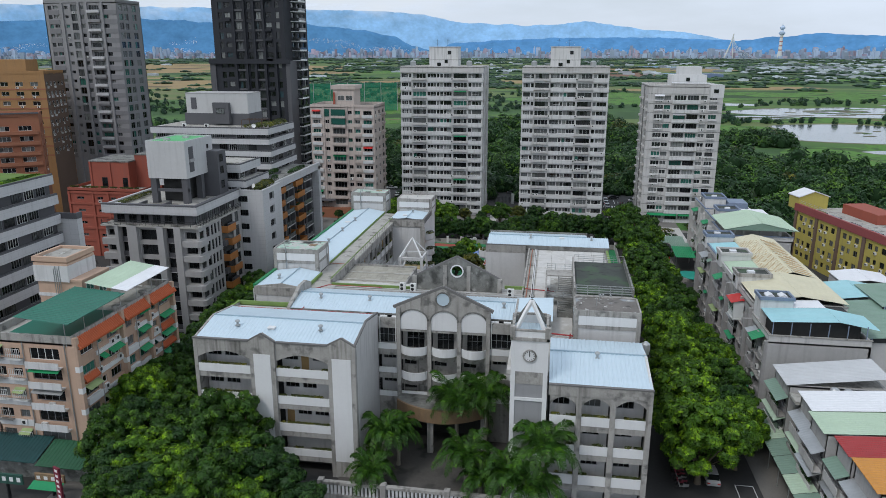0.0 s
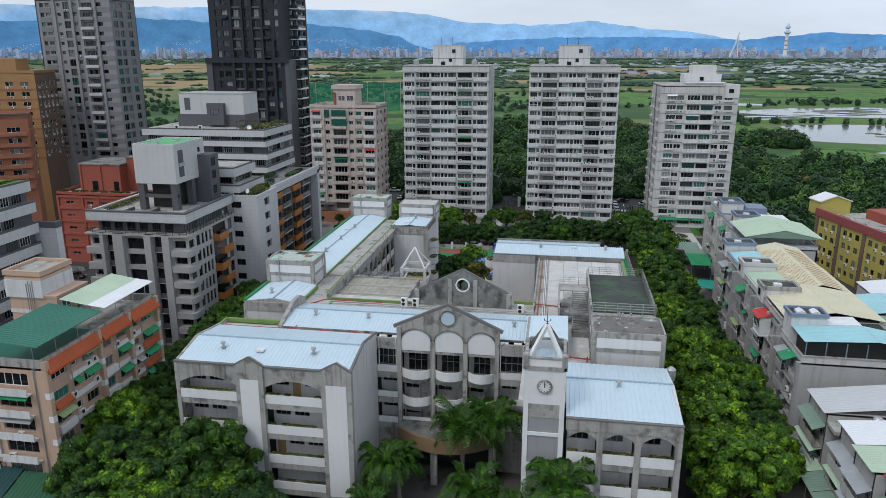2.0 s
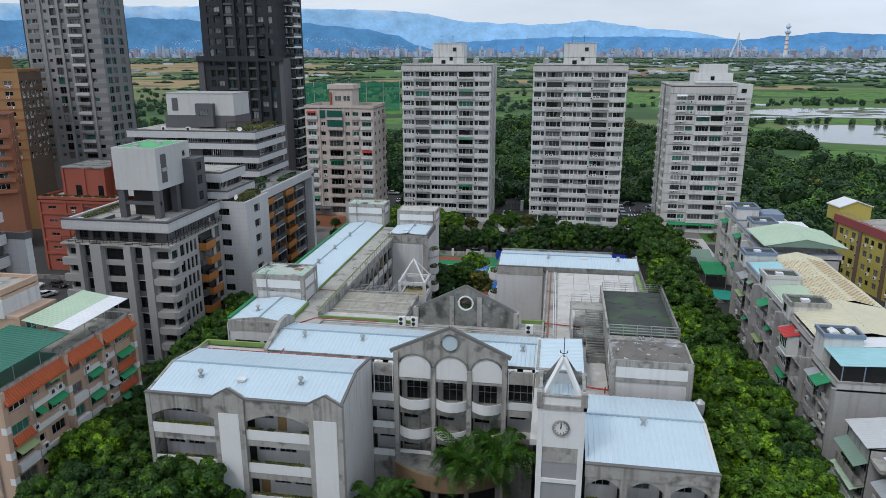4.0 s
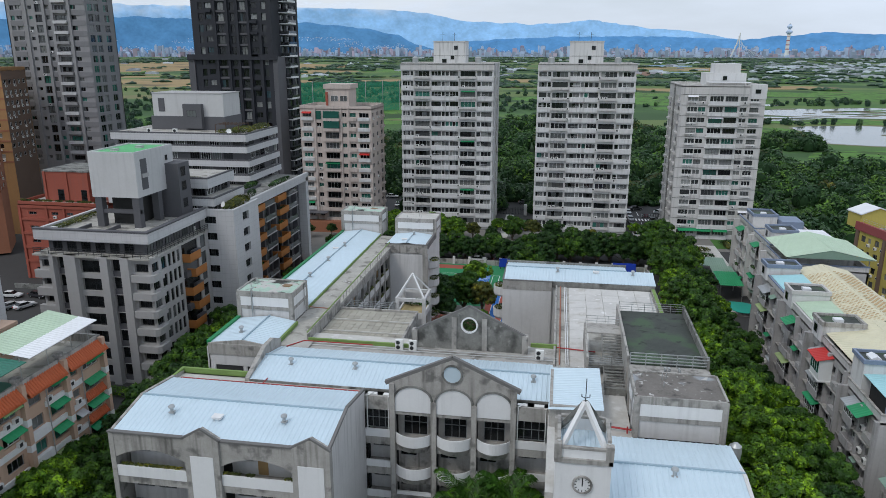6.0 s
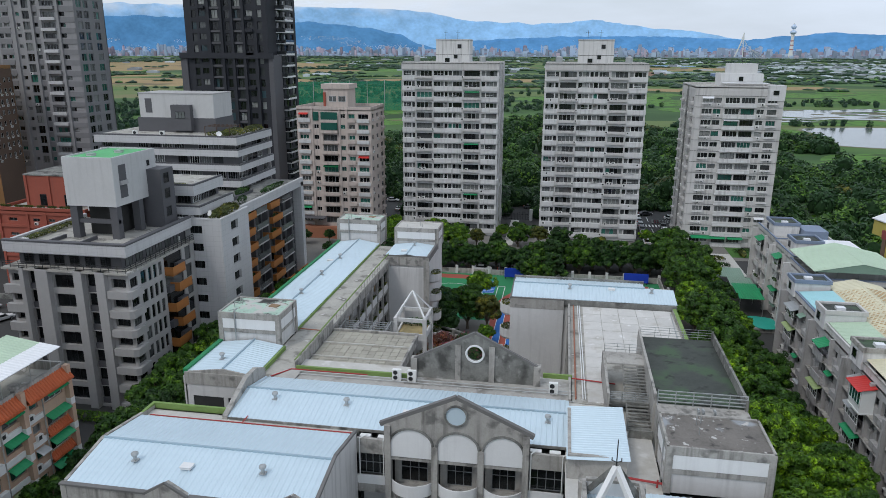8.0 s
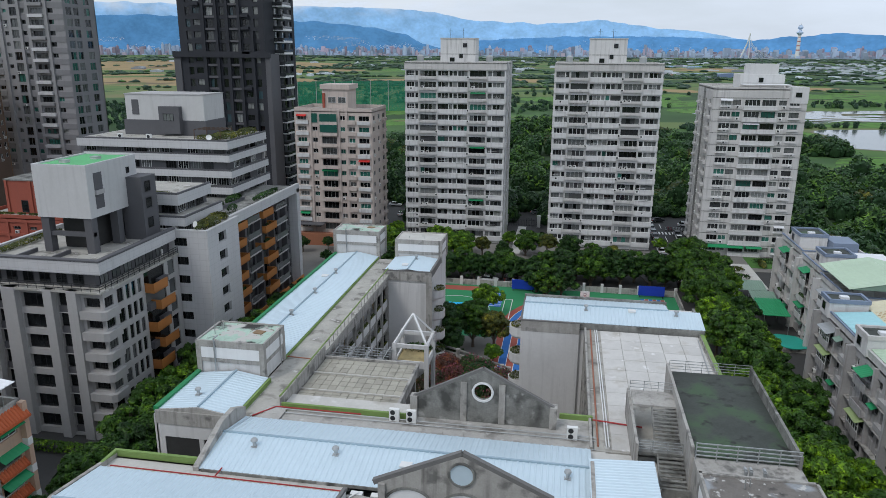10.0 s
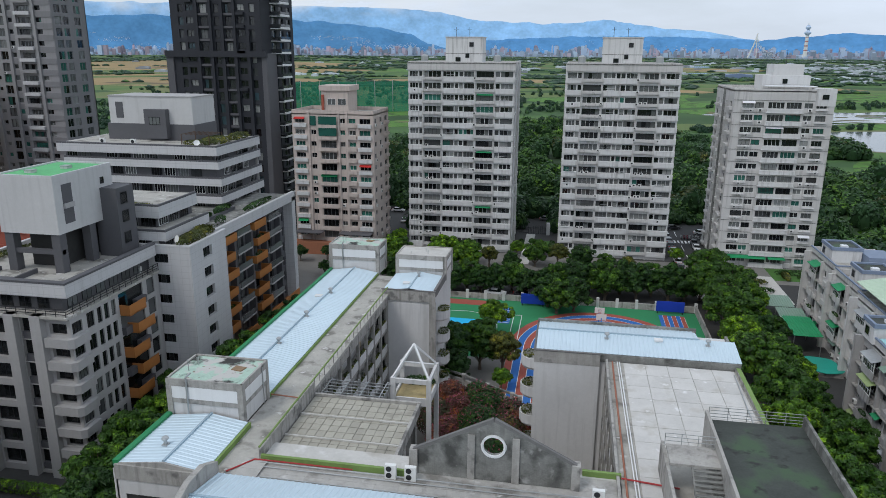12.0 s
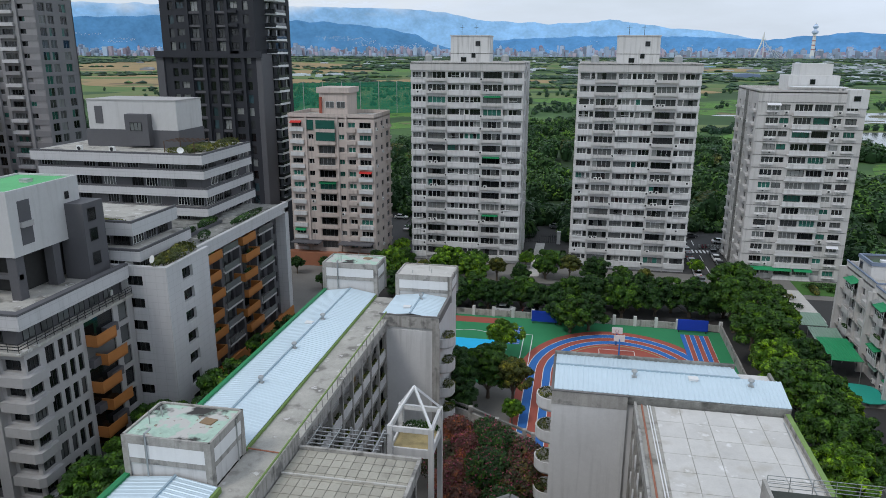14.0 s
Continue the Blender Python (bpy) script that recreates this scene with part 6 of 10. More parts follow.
for x, y in ((-30.2, 99.6), (-23.6, 99.6), (-27, 99.6)):
    part("pergola_post", bar(bmesh.new(), (x, y, 0), (x, y, 17.1), 0.12, 4), M_steel, gt)
pv = thing("pavilion", "white post pavilion with an open pyramid frame", "pavilion")
PX0, PX1, PY0, PY1 = -23.1, -19.1, 99.6, 104.0
for x in (PX0, PX1):
    for y in (PY0, PY1):
        part("post", box(x - 0.25, x + 0.25, y - 0.25, y + 0.25, 0, 17.8), M_paint, pv)
        part("rafter", bar(bmesh.new(), (x, y, 17.8), (-21.2, 101.8, 20.9), 0.15, 4), M_clean, pv)
for w in "SEWN":
    m = side(w, PX0, PX1, PY0, PY1)
    wd = PX1 - PX0 if w in "SN" else PY1 - PY0
    part("ring_beam", box(0.2, wd - 0.2, -0.15, 0.15, 17.2, 17.7), M_paint, pv, "", m)
    part("parapet", box(0.2, wd - 0.2, -0.1, 0.1, 14.6, 15.5), M_paint, pv, "", m)
part("floor", box(PX0, PX1, PY0, PY1, 15.0, 15.2), mk("dry_grass_litter", (0.38, 0.30, 0.15), 0.9, 0.35, 0.6, 3.0, 0.02), pv, "straw-coloured littered floor")
bm = bmesh.new()
leaf_cloud(bm, [(-21, 103.4, 15.7, 1.9, 0.4, 0.7)], 500, 0.16, rng)
part("planting", bm, M_leafdark, pv)

# entrance canopy, front wall with balusters, forecourt
en = thing("entrance_canopy", "tan tiled curved entrance canopy on a concrete pillar", "canopy")
k = 16
ring = [(-16.2 + 12.4 * i / k, 62.6 + 2.6 * (2 * i / k - 1) ** 2) for i in range(k + 1)]
bm = slab(bmesh.new(), [*ring, *[(x, y + 0.35) for x, y in ring[::-1]]], 5.2, 7.1)
part("fascia", bm, M_tan, en, "tan tiled curved fascia")
bm = bmesh.new()
slab(bm, [*[(x, y + 0.36) for x, y in ring], (-3.8, 67.9), (-16.2, 67.9)], 6.3, 6.9)
part("canopy_top", bm, M_concdark, en)
part("pillar", box(-11.6, -10.8, 63.5, 64.3, 0, 5.8), M_conc, en)
part("pillar", box(-16.2, -15.6, 65.4, 67, 0, 5.7), M_conc, en)
part("pillar", box(-4.4, -3.8, 65.4, 67, 0, 5.7), M_conc, en)
part("orange_jamb", box(-15.6, -15.1, 65.3, 65.9, 0, 5.6), M_tan, en)
# paving colour darkened to include the shade between the palms
fc = part("pavement", box(-22, 3, 52.2, 68, 0.0, 0.14), mk("shade_dark_forecourt_paving", (0.105, 0.098, 0.09), 0.85, 0.25, 0.25, 2.5, 0.01, patch=[((0.05, 0.05, 0.045), 0.55, 0.3, 0.12)]), None)
tagged(fc, "grey paved school forecourt with shade in its dark colour", "pavement", kind="structure")
fw = thing("front_wall", "low weathered wall with white balusters before the school", "wall")
part("plinth", box(-23, 6, 51.4, 51.9, 0, 0.6), M_conc, fw)
part("top_rail", box(-23, 6, 51.35, 51.95, 2.0, 2.35), M_conc, fw)
for i in range(58):
    put("baluster", kept("bal", lambda: mesh_of("baluster", box(-0.13, 0.13, -0.11, 0.11, 0.6, 2.0), M_clean)), fw, pose(-22.6 + i * 0.49, 51.65, 0))
for x in (-23, -15, -7, 1, 6):
    part("pier", box(x - 0.35, x + 0.35, 51.2, 52.1, 0, 2.6), M_conc, fw)

# ---- apartment blocks ----
M_tile = mk("grey_white_tiles", (0.625, 0.62, 0.615), 0.7, 0.09, 0.12, 2.0, 0.01, streak=0.42)
M_tile2 = mk("pale_grey_tiles", (0.555, 0.54, 0.525), 0.7, 0.09, 0.12, 2.0, 0.01, streak=0.45)
M_pinktile = mk("pinkish_beige_tiles", (0.54, 0.46, 0.415), 0.7, 0.07, 0.12, 2.0, 0.01, streak=0.35)
M_darktile = mk("charcoal_tiles", (0.026, 0.028, 0.035), 0.7, 0.12, 0.15, 1.5, 0.01)
M_midtile = mk("dark_grey_tiles", (0.10, 0.099, 0.107), 0.6, 0.10, 0.15, 1.5, 0.01)
M_plaster = mk("pale_grey_plaster", (0.53, 0.525, 0.52), 0.8, 0.07, 0.2, 1.5, 0.01, streak=0.15)
M_greytile = mk("mid_grey_tiles", (0.395, 0.385, 0.38), 0.65, 0.07, 0.15, 1.5, 0.01, streak=0.12)
M_towergrey = mk("tower_grey_tiles", (0.27, 0.265, 0.27), 0.65, 0.07, 0.15, 1.5, 0.01, streak=0.15)
M_towerdark = mk("darker_grey_tower_tiles", (0.20, 0.197, 0.205), 0.65, 0.1, 0.15, 1.5, 0.01, streak=0.15)
M_lightstone = mk("light_grey_stone_panels", (0.54, 0.535, 0.54), 0.65, 0.05, 0.15, 1.5, 0.01, streak=0.15, joints=(1.5, 0.9, (0.25, 0.25, 0.25)))
M_orange = mk("orange_brown_panels", (0.42, 0.165, 0.045), 0.55, 0.10, 0.3, 2.0, 0.005)
M_brick = mk("orange_brown_tiles", (0.33, 0.135, 0.075), 0.75, 0.10, 0.2, 2.0, 0.01, streak=0.2)
M_tanbrick = mk("tan_orange_tiles", (0.36, 0.20, 0.085), 0.75, 0.10, 0.2, 2.0, 0.01, streak=0.25)
M_brown = mk("brown_tiles", (0.17, 0.115, 0.085), 0.75, 0.10, 0.2, 2.0, 0.01, streak=0.2)
M_terra = mk("terracotta_render", (0.33, 0.085, 0.055), 0.75, 0.10, 0.2, 2.0, 0.01, streak=0.2)
M_peach = mk("peach_tiles", (0.53, 0.365, 0.27), 0.7, 0.07, 0.2, 2.0, 0.01, streak=0.22)
M_yellow = mk("mustard_render", (0.48, 0.40, 0.10), 0.75, 0.08, 0.2, 2.0, 0.01, streak=0.25)
M_maroon = mk("maroon_band", (0.28, 0.07, 0.07), 0.7, 0.1, 0.2, 2.0, 0.01)
M_redtile = mk("red_roof_tiles", (0.50, 0.11, 0.035), 0.6, 0.14, 0.4, 3.0, 0.01)
M_awngreen = mk("bright_green_awning", (0.015, 0.26, 0.10), 0.5, 0.15, 0.4, 3.0, 0.0)
M_awnlime = mk("faded_lime_awning", (0.30, 0.38, 0.17), 0.6, 0.15, 0.4, 3.0, 0.0)
M_awnred = mk("red_awning", (0.50, 0.03, 0.025), 0.5, 0.12, 0.4, 3.0, 0.0)
M_sheetgreen = mk("deep_green_sheet", (0.025, 0.15, 0.105), 0.5, 0.12, 0.3, 2.0, 0.0)
M_sheetpale = mk("pale_green_sheet", (0.44, 0.56, 0.42), 0.5, 0.10, 0.3, 2.0, 0.0)
M_sheetaqua = mk("aqua_sheet", (0.34, 0.60, 0.64), 0.45, 0.08, 0.3, 2.0, 0.0)
M_sheetcream = mk("cream_sheet", (0.62, 0.58, 0.42), 0.55, 0.10, 0.3, 2.0, 0.0)
M_sheetwhite = mk("white_sheet", (0.74, 0.75, 0.77), 0.5, 0.07, 0.3, 2.0, 0.0)
M_sheetred = mk("red_sheet", (0.34, 0.035, 0.035), 0.5, 0.10, 0.3, 2.0, 0.0)
M_sheetorange = mk("orange_sheet", (0.56, 0.25, 0.05), 0.5, 0.10, 0.3, 2.0, 0.0)
M_sheetgreygreen = mk("grey_green_sheet", (0.20, 0.30, 0.235), 0.5, 0.10, 0.3, 2.0, 0.0)
M_bluetrim = mk("dusty_blue_trim", (0.20, 0.25, 0.34), 0.6, 0.10, 0.3, 2.0, 0.0)


def ac_box(parent, m, u, v):
    def mesh():
        bm = bmesh.new()
        bx(bm, -0.4, 0.4, -0.34, 0, 0, 0.6)
        bx(bm, -0.3, 0.15, -0.36, -0.34, 0.08, 0.52, 1)
        return mesh_of("air_conditioner", bm, M_whitemetal, M_darkmetal)

    return put("air_conditioner", kept("acbox", mesh), parent, m @ Matrix.Translation((u, 0, v)))


def awning(parent, m, u0, u1, v, mat, out=0.9, drop=0.45):
    w = round(u1 - u0, 1)

    def mesh():
        bm = bmesh.new()
        k = max(2, int(w / 0.25))
        t = [bm.verts.new((w * i / k, 0, 0.02 * (i % 2))) for i in range(k + 1)]
        b = [bm.verts.new((w * i / k, -out, -drop + 0.02 * (i % 2))) for i in range(k + 1)]
        t2 = [bm.verts.new((w * i / k, 0, 0.02 * (i % 2) - 0.04)) for i in range(k + 1)]
        b2 = [bm.verts.new((w * i / k, -out, -drop + 0.02 * (i % 2) - 0.04)) for i in range(k + 1)]
        for i in range(k):
            bm.faces.new((b[i], b[i + 1], t[i + 1], t[i]))
            bm.faces.new((t2[i], t2[i + 1], b2[i + 1], b2[i]))
            bm.faces.new((b2[i], b2[i + 1], b[i + 1], b[i]))
        return mesh_of("awning", bm, mat)

    return put("awning", kept(("awn", w, mat.name, out, drop), mesh), parent, m @ Matrix.Translation((u0, 0, v)))


def facade(parent, m, width, z0, z1, floors, cols, wall, seed=0, depth=0.35, frames=None, glasses=None, ac=0.15, awn=0.0, awn_mats=None, label="", joined=False):
    """One side of a block. cols: (u0, u1, lo, hi, panes) above each floor level."""
    r = random.Random(seed)
    frames = frames or [M_frame]
    glasses = glasses or [M_glass]
    holes = [(u0, u1, fl + lo, fl + hi) for fl in floors for u0, u1, lo, hi, _ in cols if fl + hi < z1 - 0.05]
    part("wall", sheet(bmesh.new(), width, z0, z1, holes, depth), wall, parent, label, m)
    for fl in floors:
        for u0, u1, lo, hi, n in cols:
            if fl + hi >= z1 - 0.05:
                continue
            window(parent, m, u0, u1, fl + lo, fl + hi, n, 1, depth * 0.6, r.choice(frames), r.choice(glasses), 0.07, joined)
            if r.random() < ac:
                ac_box(parent, m, u0 + 0.5 + r.random() * max(0.1, u1 - u0 - 1), fl + lo - 0.75)
            if awn and r.random() < awn:
                awning(parent, m, u0 - 0.1, u1 + 0.1, fl + hi + 0.25, r.choice(awn_mats))


# filler box behind the openings, coloured as unlit interior by default
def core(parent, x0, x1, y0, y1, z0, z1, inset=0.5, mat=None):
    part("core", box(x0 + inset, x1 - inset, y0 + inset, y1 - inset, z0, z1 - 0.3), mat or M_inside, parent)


def flat_roof(parent, x0, x1, y0, y1, z, top, rim, h=0.8, t=0.3):
    part("roof_slab", box(x0 + t, x1 - t, y0 + t, y1 - t, z - 0.25, z - 0.02), top, parent)
    for w in "SEWN":
        wd = x1 - x0 if w in "SN" else y1 - y0
        part("roof_parapet", box(0 if w in "SN" else t, wd if w in "SN" else wd - t, 0, t, z - 0.25, z + h), rim, parent, "", side(w, x0, x1, y0, y1))


def white_tower(label, x0, x1, y0, y1, seed):
    """A sixteen-storey slab tower with ribbon parapets and enclosed balconies."""
    r = random.Random(seed)
    t = thing("apartment_tower", label, "apartment tower", group="white apartment towers")
    top = 49.3
    floors = [2.0 + 2.93 * i - 0.55 for i in range(16)]
    core(t, x0, x1, y0, y1, 0, top, 1.0)
    W = x1 - x0
    s = W / 27.4
    cols = [(0.3, 2.5, 0.5, 1.85, 3), (2.75, 3.7, 0.5, 1.85, 1), (4.1, 8.5, 0.3, 1.9, 4), (9.0, 11.9, 0.5, 1.85, 3), (12.1, 13.05, 0.5, 1.85, 1), (13.2, 14.3, 0.5, 1.85, 1), (14.5, 17.15, 0.5, 1.85, 3), (17.7, 22.2, 0.3, 1.9, 4), (22.6, 23.7, 0.5, 1.85, 1), (23.9, 27.0, 0.5, 1.85, 3)]
    cols = [(a * s, b * s, c, d, n) for a, b, c, d, n in cols]
    ms = side("S", x0, x1, y0, y1)
    facade(t, ms, W, 0, top - 0.3, floors, cols, M_tile, seed, 0.5, [M_frame, M_framewhite, M_framewhite, M_framedark], [M_glass] * 5 + [M_glassmid] * 5 + [M_glassgrey] * 4 + [M_glasspale] * 2 + [M_glassgreen], 0.12, joined=True)
    for i, fl in enumerate(floors):
        for a, b, out, lo, hi in ((-0.1, 3.9, 0.32, -0.75, 0.5), (8.9, 17.3, 0.42, -0.75, 0.5), (22.4, 27.5, 0.32, -0.75, 0.5)):
            bm = bmesh.new()
            a, b = a * s, b * s
            c = 0.5
            slab(bm, [(a, 0.0), (a, -out * 0.35), (a + c, -out), (b - c, -out), (b, -out * 0.35), (b, 0.0)], fl + lo, fl + hi)
            part("parapet_band", bm, M_tile, t, "", ms)
        for a, b in ((3.9, 8.7), (17.5, 22.3)):
            part("balcony_ledge", bx(bx(box(a * s, b * s, -0.62, 0, fl - 0.28, fl - 0.12), a * s, b * s, -0.62, -0.55, fl - 0.12, fl + 0.18), a * s + 0.2, b * s - 0.2, -0.2, 0, fl - 0.1, fl + 0.42), M_tile2, t, "", ms)
        if r.random() < 0.10:
            u = r.choice([4.2, 18.0]) * s
            awning(t, ms, u, u + 4, fl + 2.15, r.choice([M_awngreen, M_steel]), 0.7, 0.3)
        for u in (8.75, 17.35):
            if r.random() < 0.5:
                ac_box(t, ms, u * s, fl - 0.1)
        for u in (4.6, 18.2):
            if r.random() < 0.28:
                for k in range(r.randrange(1, 3)):
                    ac_box(t, ms, (u + r.uniform(0, 0.5) + 1.15 * k) * s, fl + 0.19)
        for u, w in ((0.2, 3.6), (9.2, 3.6), (13.4, 3.6), (22.8, 4.0)):
            if r.random() < 0.3:
                a = u + r.uniform(0, 1.0)
                part("window_grille", bx(box(a * s, (a + w * 0.6) * s, -0.5, -0.44, fl + 0.5, fl + 0.62), a * s, (a + w * 0.6) * s, -0.5, -0.46, fl + 1.0, fl + 1.06), r.choice([M_framewhite, M_steel]), t, "", ms)
    for u in (3.8, 8.72, 17.28, 22.3):
        part("pier", box(u * s - 0.14, u * s + 0.14, -0.3, 0, 0, top - 1.7), M_tile2, t, "", ms)
    part("top_band", box(-0.15, W + 0.15, -0.35, 0.1, top - 1.75, top), M_tile2, t, "blank pale fascia band", ms)
    part("top_line", box(-0.2, W + 0.2, -0.45, 0.1, top - 0.12, top + 0.1), M_concdark, t, "", ms)
    for w in "EW":
        m = side(w, x0, x1, y0, y1)
        wd = y1 - y0
        cl = [(1.5, 2.7, 0.55, 1.8, 1), (5.6, 7.6, 0.55, 1.8, 2), (10.5, 12.0, 0.55, 1.8, 1), (15.5, 17.6, 0.55, 1.8, 2)]
        facade(t, m, wd, 0, top, floors, cl, M_tile2, seed + 3, 0.3, None, None, 0.15, joined=True)
        for u in (3.8, 13.2):
            part("pipe_shaft", box(u, u + 0.8, -0.35, 0, 0, top), M_tile, t, "", m)
    part("north_wall", box(0, W, 0, 0.3, 0, top), M_tile2, t, "", side("N", x0, x1, y0, y1))
    flat_roof(t, x0, x1, y0, y1, top, M_roofconc, M_tile2, 0.35)
    px0, px1, py0, py1 = x0 + 8.7, x0 + 18.4, y0 + 6, y0 + 13
    part("penthouse", box(px0, px1, py0, py1, top - 0.1, top + 6.3), M_tile, t, "pale rooftop stair and tank room")
    part("penthouse_rim", box(px0 - 0.15, px1 + 0.15, py0 - 0.15, py1 + 0.15, top + 6.3, top + 6.55), M_tile2, t)
    part("penthouse_line", box(px0 - 0.03, px1 + 0.03, py0 - 0.03, py1 + 0.03, top + 2.2, top + 2.35), M_concdark, t)
    for a, b, z in ((5.2, 6.3, 1.2), (6.2, 7.4, 4.0), (2.6, 4.0, 0.2)):
        window(t, pose(px0, py0 - 0.06, 0), a, b, top + z, top + z + 1.2, 1, 1, 0.0, M_frame, M_glass)
    bm = bmesh.new()
    for dx in (2.5, 6.0):
        bar(bm, (px0 + dx, py0 + 2, top + 6.5), (px0 + dx, py0 + 2, top + 9), 0.05, 4)
        bar(bm, (px0 + dx - 0.6, py0 + 2, top + 8.4), (px0 + dx + 0.6, py0 + 2, top + 8.4), 0.04, 4)
    part("aerial", bm, M_darkmetal, t)
    for k in range(2):
        part("roof_tank", lathe(bmesh.new(), [(0.9, top), (0.95, top + 0.2), (0.95, top + 1.7), (0.3, top + 2.1)], 12, x0 + 3.5 + 19 * k, y0 + 4), M_steel, t, "steel water tank")
    return t


white_tower("white sixteen-storey apartment tower with ribbon balconies and rooftop room", -47.8, -20.3, 215.0, 235.0, 101)
white_tower("white sixteen-storey apartment tower with green-glazed top balconies", -7.4, 20.1, 215.6, 235.5, 202)

# the third tower
t3 = thing("apartment_tower", "pale grey apartment tower with bay balconies and green awnings", "apartment tower", group="white apartment towers")
A0, A1, B0, B1, TZ = 32.6, 55.2, 214.5, 237.0, 43.6
core(t3, A0, A1, B0, B1, 0, TZ, 1.0)
fl3 = [0.4 + 2.95 * i for i in range(14)]
m = side("S", A0, A1, B0, B1)
facade(t3, m, A1 - A0, 0, TZ, fl3, [(2.0, 4.7, 0.75, 2.15, 3), (4.9, 6.9, 0.8, 2.1, 2), (7.9, 11.6, 0.65, 2.2, 4), (12.0, 15.4, 0.7, 2.2, 4), (16.0, 17.9, 0.85, 2.1, 2), (18.6, 21.0, 0.8, 2.1, 3)], M_tile2, 303, 0.45, [M_frame, M_framewhite, M_framewhite, M_framedark], [M_glass, M_glass, M_glassmid, M_glassmid, M_glassgrey, M_glasspale, M_glassgreen], 0.35, 0.07, [M_awngreen, M_sheetwhite])
for fl in fl3:
    part("bay_parapet", bx(box(7.6, 15.7, -0.75, -0.05, fl - 0.25, fl + 0.62), 7.4, 15.9, -0.85, 0, fl - 0.35, fl - 0.2), M_tile, t3, "", m)
    for u in (1.9, 18.5):
        part("window_ledge", box(u, u + 2.7, -0.5, 0, fl + 0.35, fl + 0.55), M_tile, t3, "", m)
    part("floor_line", box(0, 22.6, -0.08, 0, fl + 2.55, fl + 2.66), M_concdark, t3, "", m)
awning(t3, m, 2.2, 11.4, 3.0, M_awngreen, 1.8, 0.5)
awning(t3, m, 12.0, 16.0, 3.0, M_awngreen, 1.8, 0.5)
m = side("W", A0, A1, B0, B1)
facade(t3, m, B1 - B0, 0, TZ, fl3, [(2.0, 4.0, 0.8, 2.1, 2), (7.0, 8.2, 0.9, 2.0, 1), (13.0, 14.2, 0.9, 2.0, 1), (18.0, 20.5, 0.8, 2.1, 2)], M_tile2, 304, 0.4, [M_frame, M_framewhite], None, 0.3)
for fl in fl3:
    part("bay_parapet", box(1.5, 4.6, -0.6, 0, fl + 0.1, fl + 0.7), M_tile2, t3, "", m)
    part("bay_parapet", box(17.4, 21.0, -0.6, 0, fl + 0.1, fl + 0.7), M_tile2, t3, "", m)
# flat strip on the wall, dark colour in place of a light-well's shade
part("shaft_recess", box(9.2, 12.0, -0.04, 0, 0, TZ), M_concdark, t3, "flat dark strip painted as light-well shade", m)
for w in "EN":
    part("wall", box(0.5, 22.0, 0.02, 0.3, 0, TZ), M_tile2, t3, "", side(w, A0, A1, B0, B1))
flat_roof(t3, A0, A1, B0, B1, TZ, M_roofconc, M_tile2, 0.4)
part("corner_turret", box(A1 - 4.4, A1 + 0.1, B0 - 0.15, B0 + 4, TZ - 3.4, TZ + 0.6), M_tile, t3)
window(t3, pose(A1 - 3.0, B0 - 0.2, 0), 0, 1.5, TZ - 1.9, TZ - 0.7, 1, 1, 0.0, M_frame, M_glass)
part("penthouse", bx(box(40.0, 51.0, 221, 229, TZ - 0.1, TZ + 3.4), 42.5, 49.5, 222, 229, TZ + 3.4, TZ + 6.0), M_tile, t3, "stepped rooftop tank room")
window(t3, pose(44.6, 220.9, 0), 0, 1.2, TZ + 1.4, TZ + 2.6, 1, 1, 0.0, M_frame, M_glass)
part("canopy", box(40.2, 51.5, 216.5, 220.5, TZ + 0.9, TZ + 1.05), M_sheetwhite, t3, "white metal roof canopy")
for i in range(4):
    part("canopy_post", bar(bmesh.new(), (40.5 + 3.5 * i, 216.7, TZ), (40.5 + 3.5 * i, 216.7, TZ + 0.9), 0.06, 4), M_steel, t3)
part("aerial", bar(bmesh.new(), (46, 225, TZ + 6), (46, 225, TZ + 9.5), 0.05, 4), M_darkmetal, t3)

# pinkish block
pk = thing("apartment_block", "pinkish-beige twelve-storey block with enclosed balconies and rooftop room", "apartment block")
P0, P1, Q0, Q1, PZ = -76.6, -54.9, 206.0, 221.0, 36.6
core(pk, P0, P1, Q0, Q1, 0, PZ, 1.2)
flp = [0.6 + 2.98 * i for i in range(12)]
m = side("S", P0, P1, Q0, Q1)
facade(pk, m, P1 - P0, 0, PZ, flp, [(0.8, 3.4, 0.9, 2.1, 3), (5.0, 6.4, 0.9, 2.1, 2), (7.6, 11.8, 0.5, 2.3, 4), (12.8, 14.2, 0.9, 2.1, 2), (15.2, 17.0, 0.9, 2.1, 2), (18.0, 20.9, 0.8, 2.1, 3)], M_pinktile, 401, 0.6, [M_frame, M_framewhite], [M_glass, M_glass, M_glassgrey, M_glassgreen], 0.25, 0.06, [M_awnred, M_awngreen])
for fl in flp:
    part("balcony_front", bx(box(7.2, 12.2, -1.0, -0.88, fl - 0.1, fl + 0.55), 7.2, 12.2, -1.0, 0, fl - 0.25, fl - 0.1), M_pinktile, pk, "", m)
    for u in (0.5, 17.7):
        part("bay_parapet", box(u, u + 3.5, -0.5, 0, fl - 0.2, fl + 0.75), M_tile, pk, "", m)
    part("side_bay", box(14.9, 17.2, -0.4, 0, fl - 0.2, fl + 0.8), M_pinktile, pk, "", m)
for u in (4.3, 12.3, 14.5):
    part("pilaster", box(u, u + 0.5, -0.35, 0, 0, PZ + 0.4), M_pinktile, pk, "", m)
